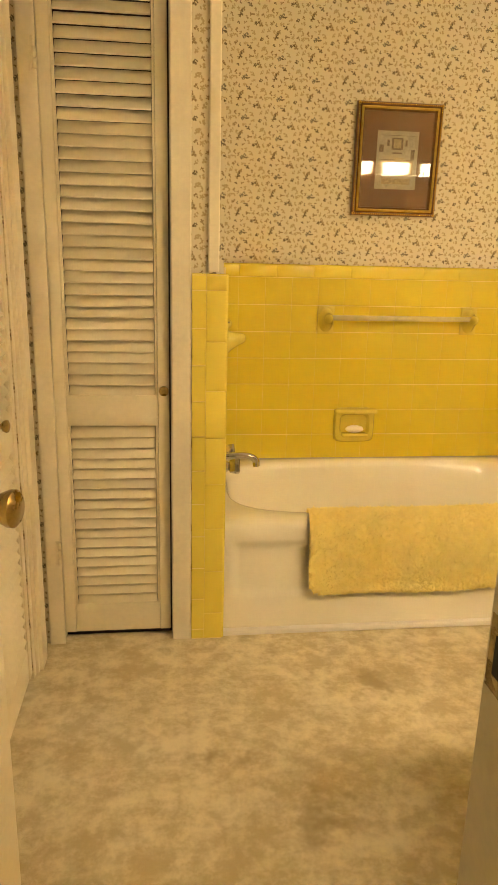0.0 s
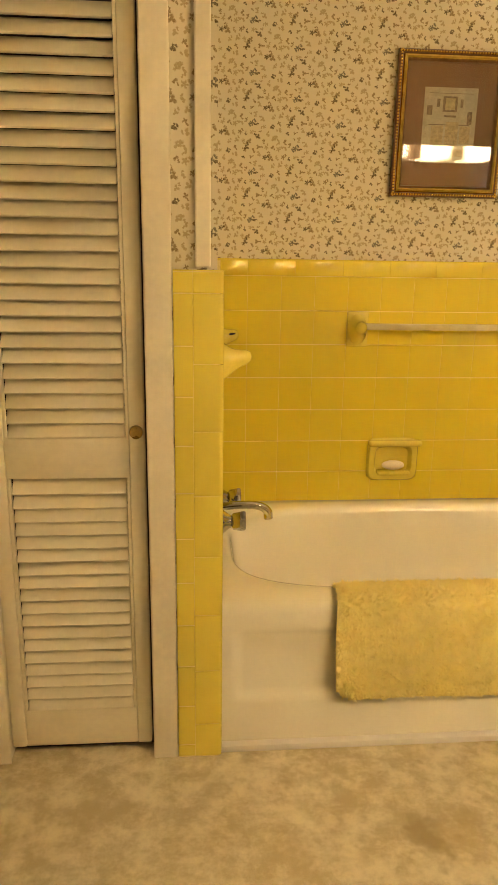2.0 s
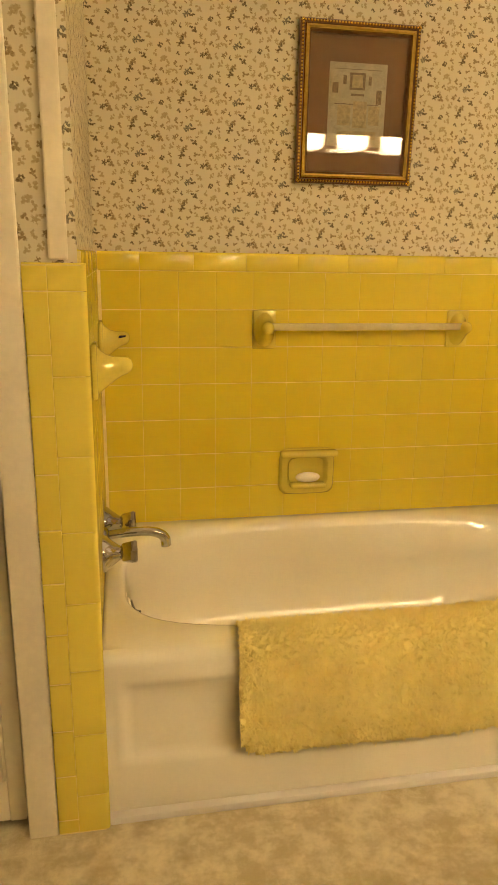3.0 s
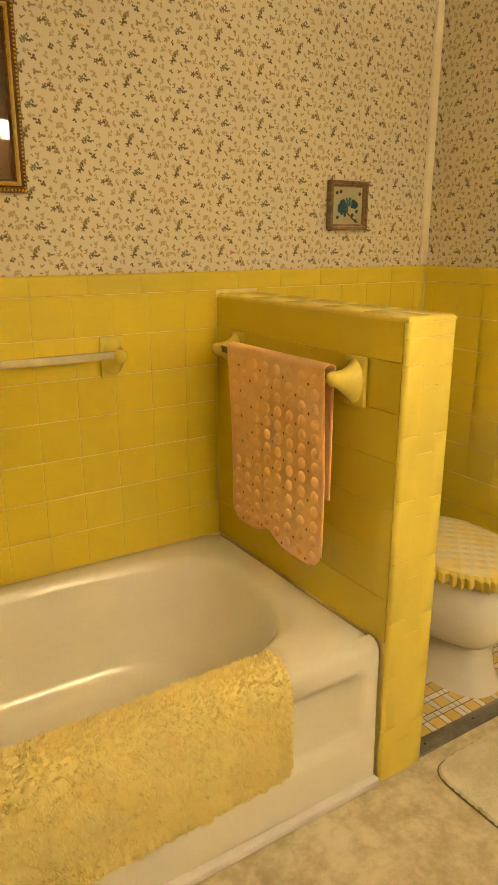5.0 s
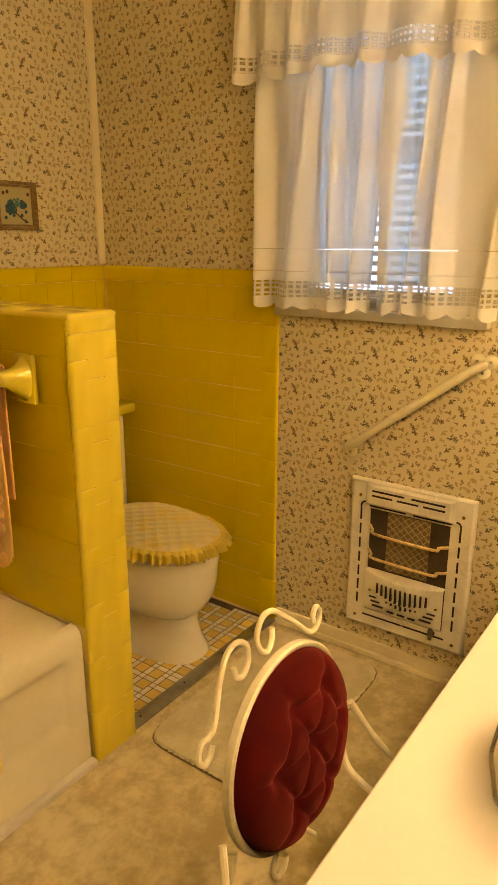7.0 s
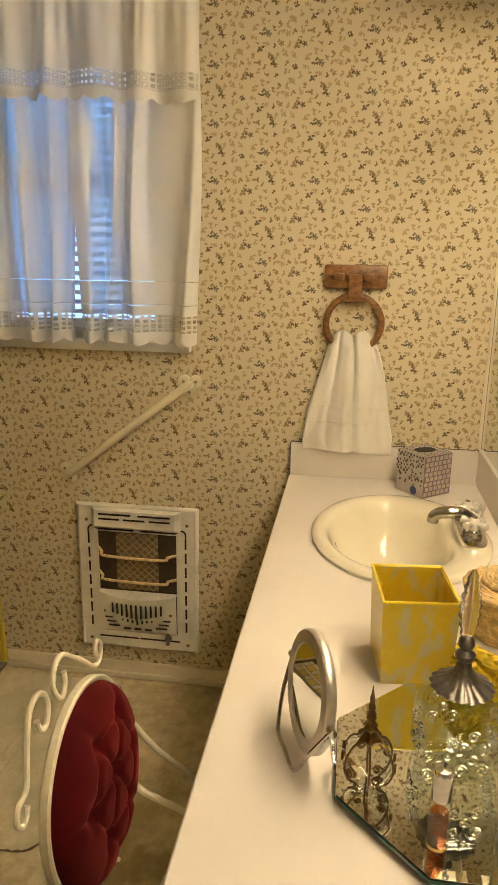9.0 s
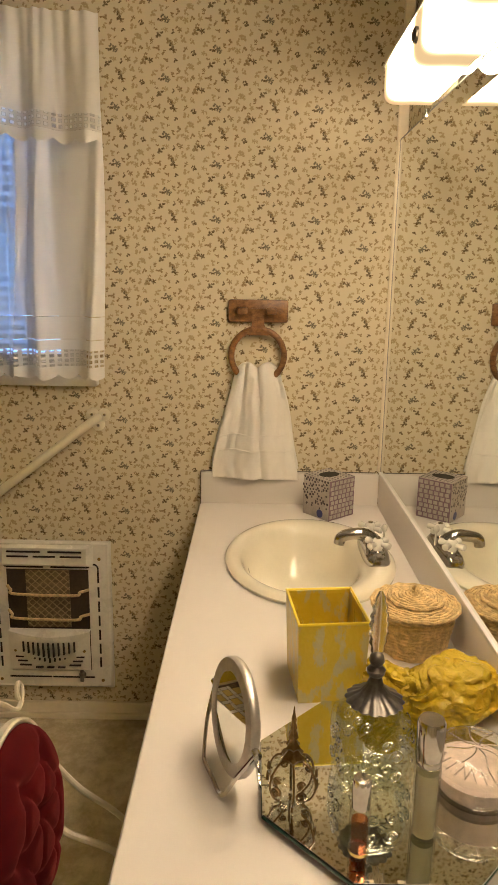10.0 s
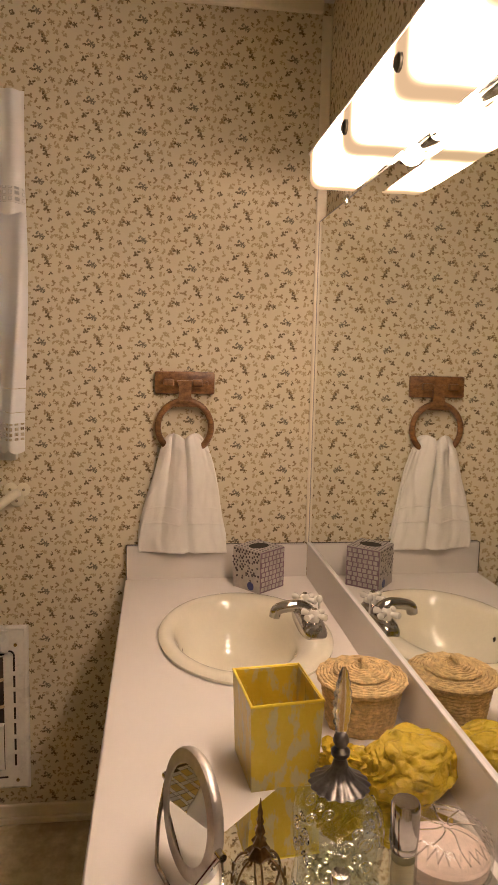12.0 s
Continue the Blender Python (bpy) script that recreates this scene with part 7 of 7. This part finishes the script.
def place_tile(parent, fr, u0, u1, v0, v1, d=0.008, rounds="", mat_=None, z=-0.0066, joint=0.0008, turn=0.05, level=None):
    """fr: frame of the surface; the tile fills u0..u1, v0..v1 of it but for the joints."""
    w, h = u1 - u0 - joint, v1 - v0 - (GAP if level is None else level)
    if w < 0.008 or h < 0.008:
        return
    ob = new("tile", tile_mesh(w, h, d, rounds, mat_ or M_TILE))
    ob.parent = parent
    ob.matrix_basis = fr @ Matrix.Translation(((u0 + u1) / 2, (v0 + v1) / 2, z)) @ pose(0, 0, 0, random.uniform(-turn, turn), random.uniform(-turn, turn), 0)


def field(parent, fr, us, v_top, v_low, pitch=0.116, **k):
    v = v_top
    while v - pitch > v_low - 0.012:
        for a, b in zip(us, us[1:]):
            place_tile(parent, fr, a, b, v - pitch, v, **k)
        v -= pitch
    if v - v_low > 0.015:
        for a, b in zip(us, us[1:]):
            place_tile(parent, fr, a, b, v_low, v, **k)


def steps(a, b, start, pitch):
    out = [a]
    u = start
    while u < b - 0.006:
        if u > a + 0.006:
            out.append(u)
        u += pitch
    return out + [b]


def bed(name, bm):
    b = structure(name, bm, M_GROUT, "pale grout between yellow tiles", "grout")
    return b


CAP, FIELD = 1.272, 1.216
# grout beds sit behind the tiles
bed("grout_north", box(0.0005, EAST - 0.0005, -0.0065, -0.0004, 0.0, CAP - 0.004))
bed("grout_east", box(EAST - 0.0065, EAST - 0.0004, -0.812, -0.007, 0.0, CAP - 0.004))
bed("grout_tub_end", box(-0.0008, 0.0055, -0.838, -0.007, 0.0, CAP - 0.004))
bed("grout_pilaster", box(-0.0975, 0.0055, CLOSET_Y - 0.0098, CLOSET_Y - 0.0004, 0.0, 1.244))

fr = wall_frame(0, -0.0066, 0, (0, -1, 0))          # u = x
us = steps(0.0085, HX0, 0.016, 0.116)
field(wall_north, fr, us, FIELD, 0.404)
us = steps(HX1, EAST - 0.008, HX1, 0.116)
field(wall_north, fr, us, FIELD, 0.008)
us = steps(0.0085, EAST - 0.008, 0.132 - 0.163, 0.163)
for a, b in zip(us, us[1:]):
    place_tile(wall_north, fr, a, b, FIELD, CAP, 0.010, "t")

fr = wall_frame(EAST - 0.0066, 0, 0, (-1, 0, 0))    # u = -y
us = steps(0.0155, 0.752, 0.752 - 7 * 0.116, 0.116)
field(wall_east, fr, us, FIELD, 0.008)
us = steps(0.0155, 0.752, 0.752 - 5 * 0.163, 0.163)
for a, b in zip(us, us[1:]):
    place_tile(wall_east, fr, a, b, FIELD, CAP, 0.010, "t")
v = 1.248
while v > 0.2:
    place_tile(wall_east, fr, 0.752, 0.817, max(v - 0.157, 0.16), v, 0.010, "r")
    v -= 0.157
place_tile(wall_east, fr, 0.752, 0.817, 1.248, 1.272, 0.010, "rt")
place_tile(wall_east, fr, 0.746, 0.822, 0.006, 0.16, 0.014, "r")

fr = wall_frame(0.0058, 0, 0, (1, 0, 0))            # u = y
us = steps(-0.826, -0.0155, -0.826, 0.116)
field(wall_tub_end, fr, us, FIELD, 0.404)
us = steps(-0.826, -0.0155, -0.826, 0.163)
for a, b in zip(us, us[1:]):
    place_tile(wall_tub_end, fr, a, b, FIELD, CAP, 0.009, "t")

fr = wall_frame(0, CLOSET_Y - 0.0076, 0, (0, -1, 0))
v = 1.197
place_tile(wall_tub_end, fr, -0.099, -0.055, v, 1.248, 0.010, "t", M_TRIM_TILE)
place_tile(wall_tub_end, fr, -0.055, 0.0145, v, 1.248, 0.011, "tr", M_TRIM_TILE)
while v > 0.02:
    place_tile(wall_tub_end, fr, -0.099, -0.055, max(0.002, v - 0.116), v, 0.010, "", M_TRIM_TILE)
    v -= 0.116
v = 1.197
while v > 0.02:
    place_tile(wall_tub_end, fr, -0.055, 0.0145, max(0.002, v - 0.157), v, 0.011, "r", M_TRIM_TILE)
    v -= 0.157

fr = wall_frame(HX0 + 0.0014, 0, 0, (-1, 0, 0))     # u = -y
us = steps(0.0092, 0.822, 0.722 - 7 * 0.116, 0.116)
field(half, fr, us, 1.105, 0.405, rounds="f", joint=0.0002, level=0.0005)
for a, b in zip(us, us[1:]):
    place_tile(half, fr, a, b, 1.105, 1.1945, rounds="f", joint=0.0002, level=0.0005)
fr = wall_frame(0, HY + 0.0049, 0, (0, -1, 0))      # u = x
for u0, u1, first, rd in ((HX0, HX0 + 0.052, 0.938, "l"), (HX0 + 0.052, HX1 - 0.050, 1.050, ""), (HX1 - 0.050, HX1, 1.092, "r")):
    cuts = [1.1945, 1.160]
    v = first
    while v > 1.10:
        v -= 0.157
    if first < 1.0:
        cuts.append(1.098)
    while v > 0.03:
        cuts.append(v)
        v -= 0.157
    cuts.append(0.002)
    for a, b in zip(cuts, cuts[1:]):
        place_tile(half, fr, u0, u1, b, a, 0.0115, rd + "f", M_TRIM_TILE, joint=0.0, turn=0.0)
fr = wall_frame(HX1 - 0.0014, 0, 0, (1, 0, 0))      # u = y
us = steps(-0.822, -0.018, -0.722, 0.232)
v = 1.1945
for a, b in zip(us, us[1:]):
    for z1 in range(6):
        place_tile(half, fr, a, b, 0.008 + z1 * 0.1978, 0.008 + (z1 + 1) * 0.1978)
fr = Matrix.Translation((0, 0, 1.2011))
us = steps(HY, -0.0175, HY + 0.157, 0.157)
for k, (a, b) in enumerate(zip(us, us[1:])):
    place_tile(half, fr, HX0, HX0 + 0.077, a, b, 0.0125, "lb" if k == 0 else "l", M_TRIM_TILE, turn=0.0)
    place_tile(half, fr, HX0 + 0.077, HX1, a, b, 0.0125, "rb" if k == 0 else "r", M_TRIM_TILE, turn=0.0)

# mosaic floor of the toilet alcove
mosaic = structure("floor_mosaic", box(HX1, EAST - 0.0155, -0.790, -0.0155, 0.0, 0.0030), M_FLOOR_GROUT, "small amber and white mosaic floor tiles", "tiled floor")
U = 0.0212
rows_n, cols_n = int(0.76 / (3 * U)) + 1, int(0.735 / (3 * U)) + 1
far = {0: bmesh.new(), 1: bmesh.new()}
for j in range(rows_n):
    for i in range(cols_n):
        x0, y0 = HX1 + 0.003 + i * 3 * U, -0.777 + j * 3 * U
        cells = ((0, 0, 2, 2, 1), (2, 0, 1, 2, 0), (0, 2, 2, 1, 0), (2, 2, 1, 1, 0)) if (i * 5 + j * 3) % 7 % 2 else ((1, 0, 2, 2, 1), (0, 0, 1, 2, 0), (0, 2, 1, 1, 0), (1, 2, 2, 1, 0))
        for (cx, cy, w, h, amber) in cells:
            a, b, c, d = x0 + cx * U, x0 + (cx + w) * U, y0 + cy * U, y0 + (cy + h) * U
            if b > EAST - 0.018 or d > -0.018:
                continue
            if y0 < -0.40:
                place_tile(mosaic, Matrix.Identity(4), a, b, c + 0.0007, d - 0.0007, 0.0048, "", M_AMBER_TILE if amber else M_WHITE_TILE, 0.0, 0.0027)
            else:
                add_box(far[amber], a + 0.0013, b - 0.0013, c + 0.0013, d - 0.0013, 0.001, 0.0048)
tagged(part("far_tiles", far[0], M_WHITE_TILE, mosaic, "white mosaic tiles", smooth=False), kind="stuff")
tagged(part("far_tiles", far[1], M_AMBER_TILE, mosaic, "amber mosaic tiles", smooth=False), kind="stuff")
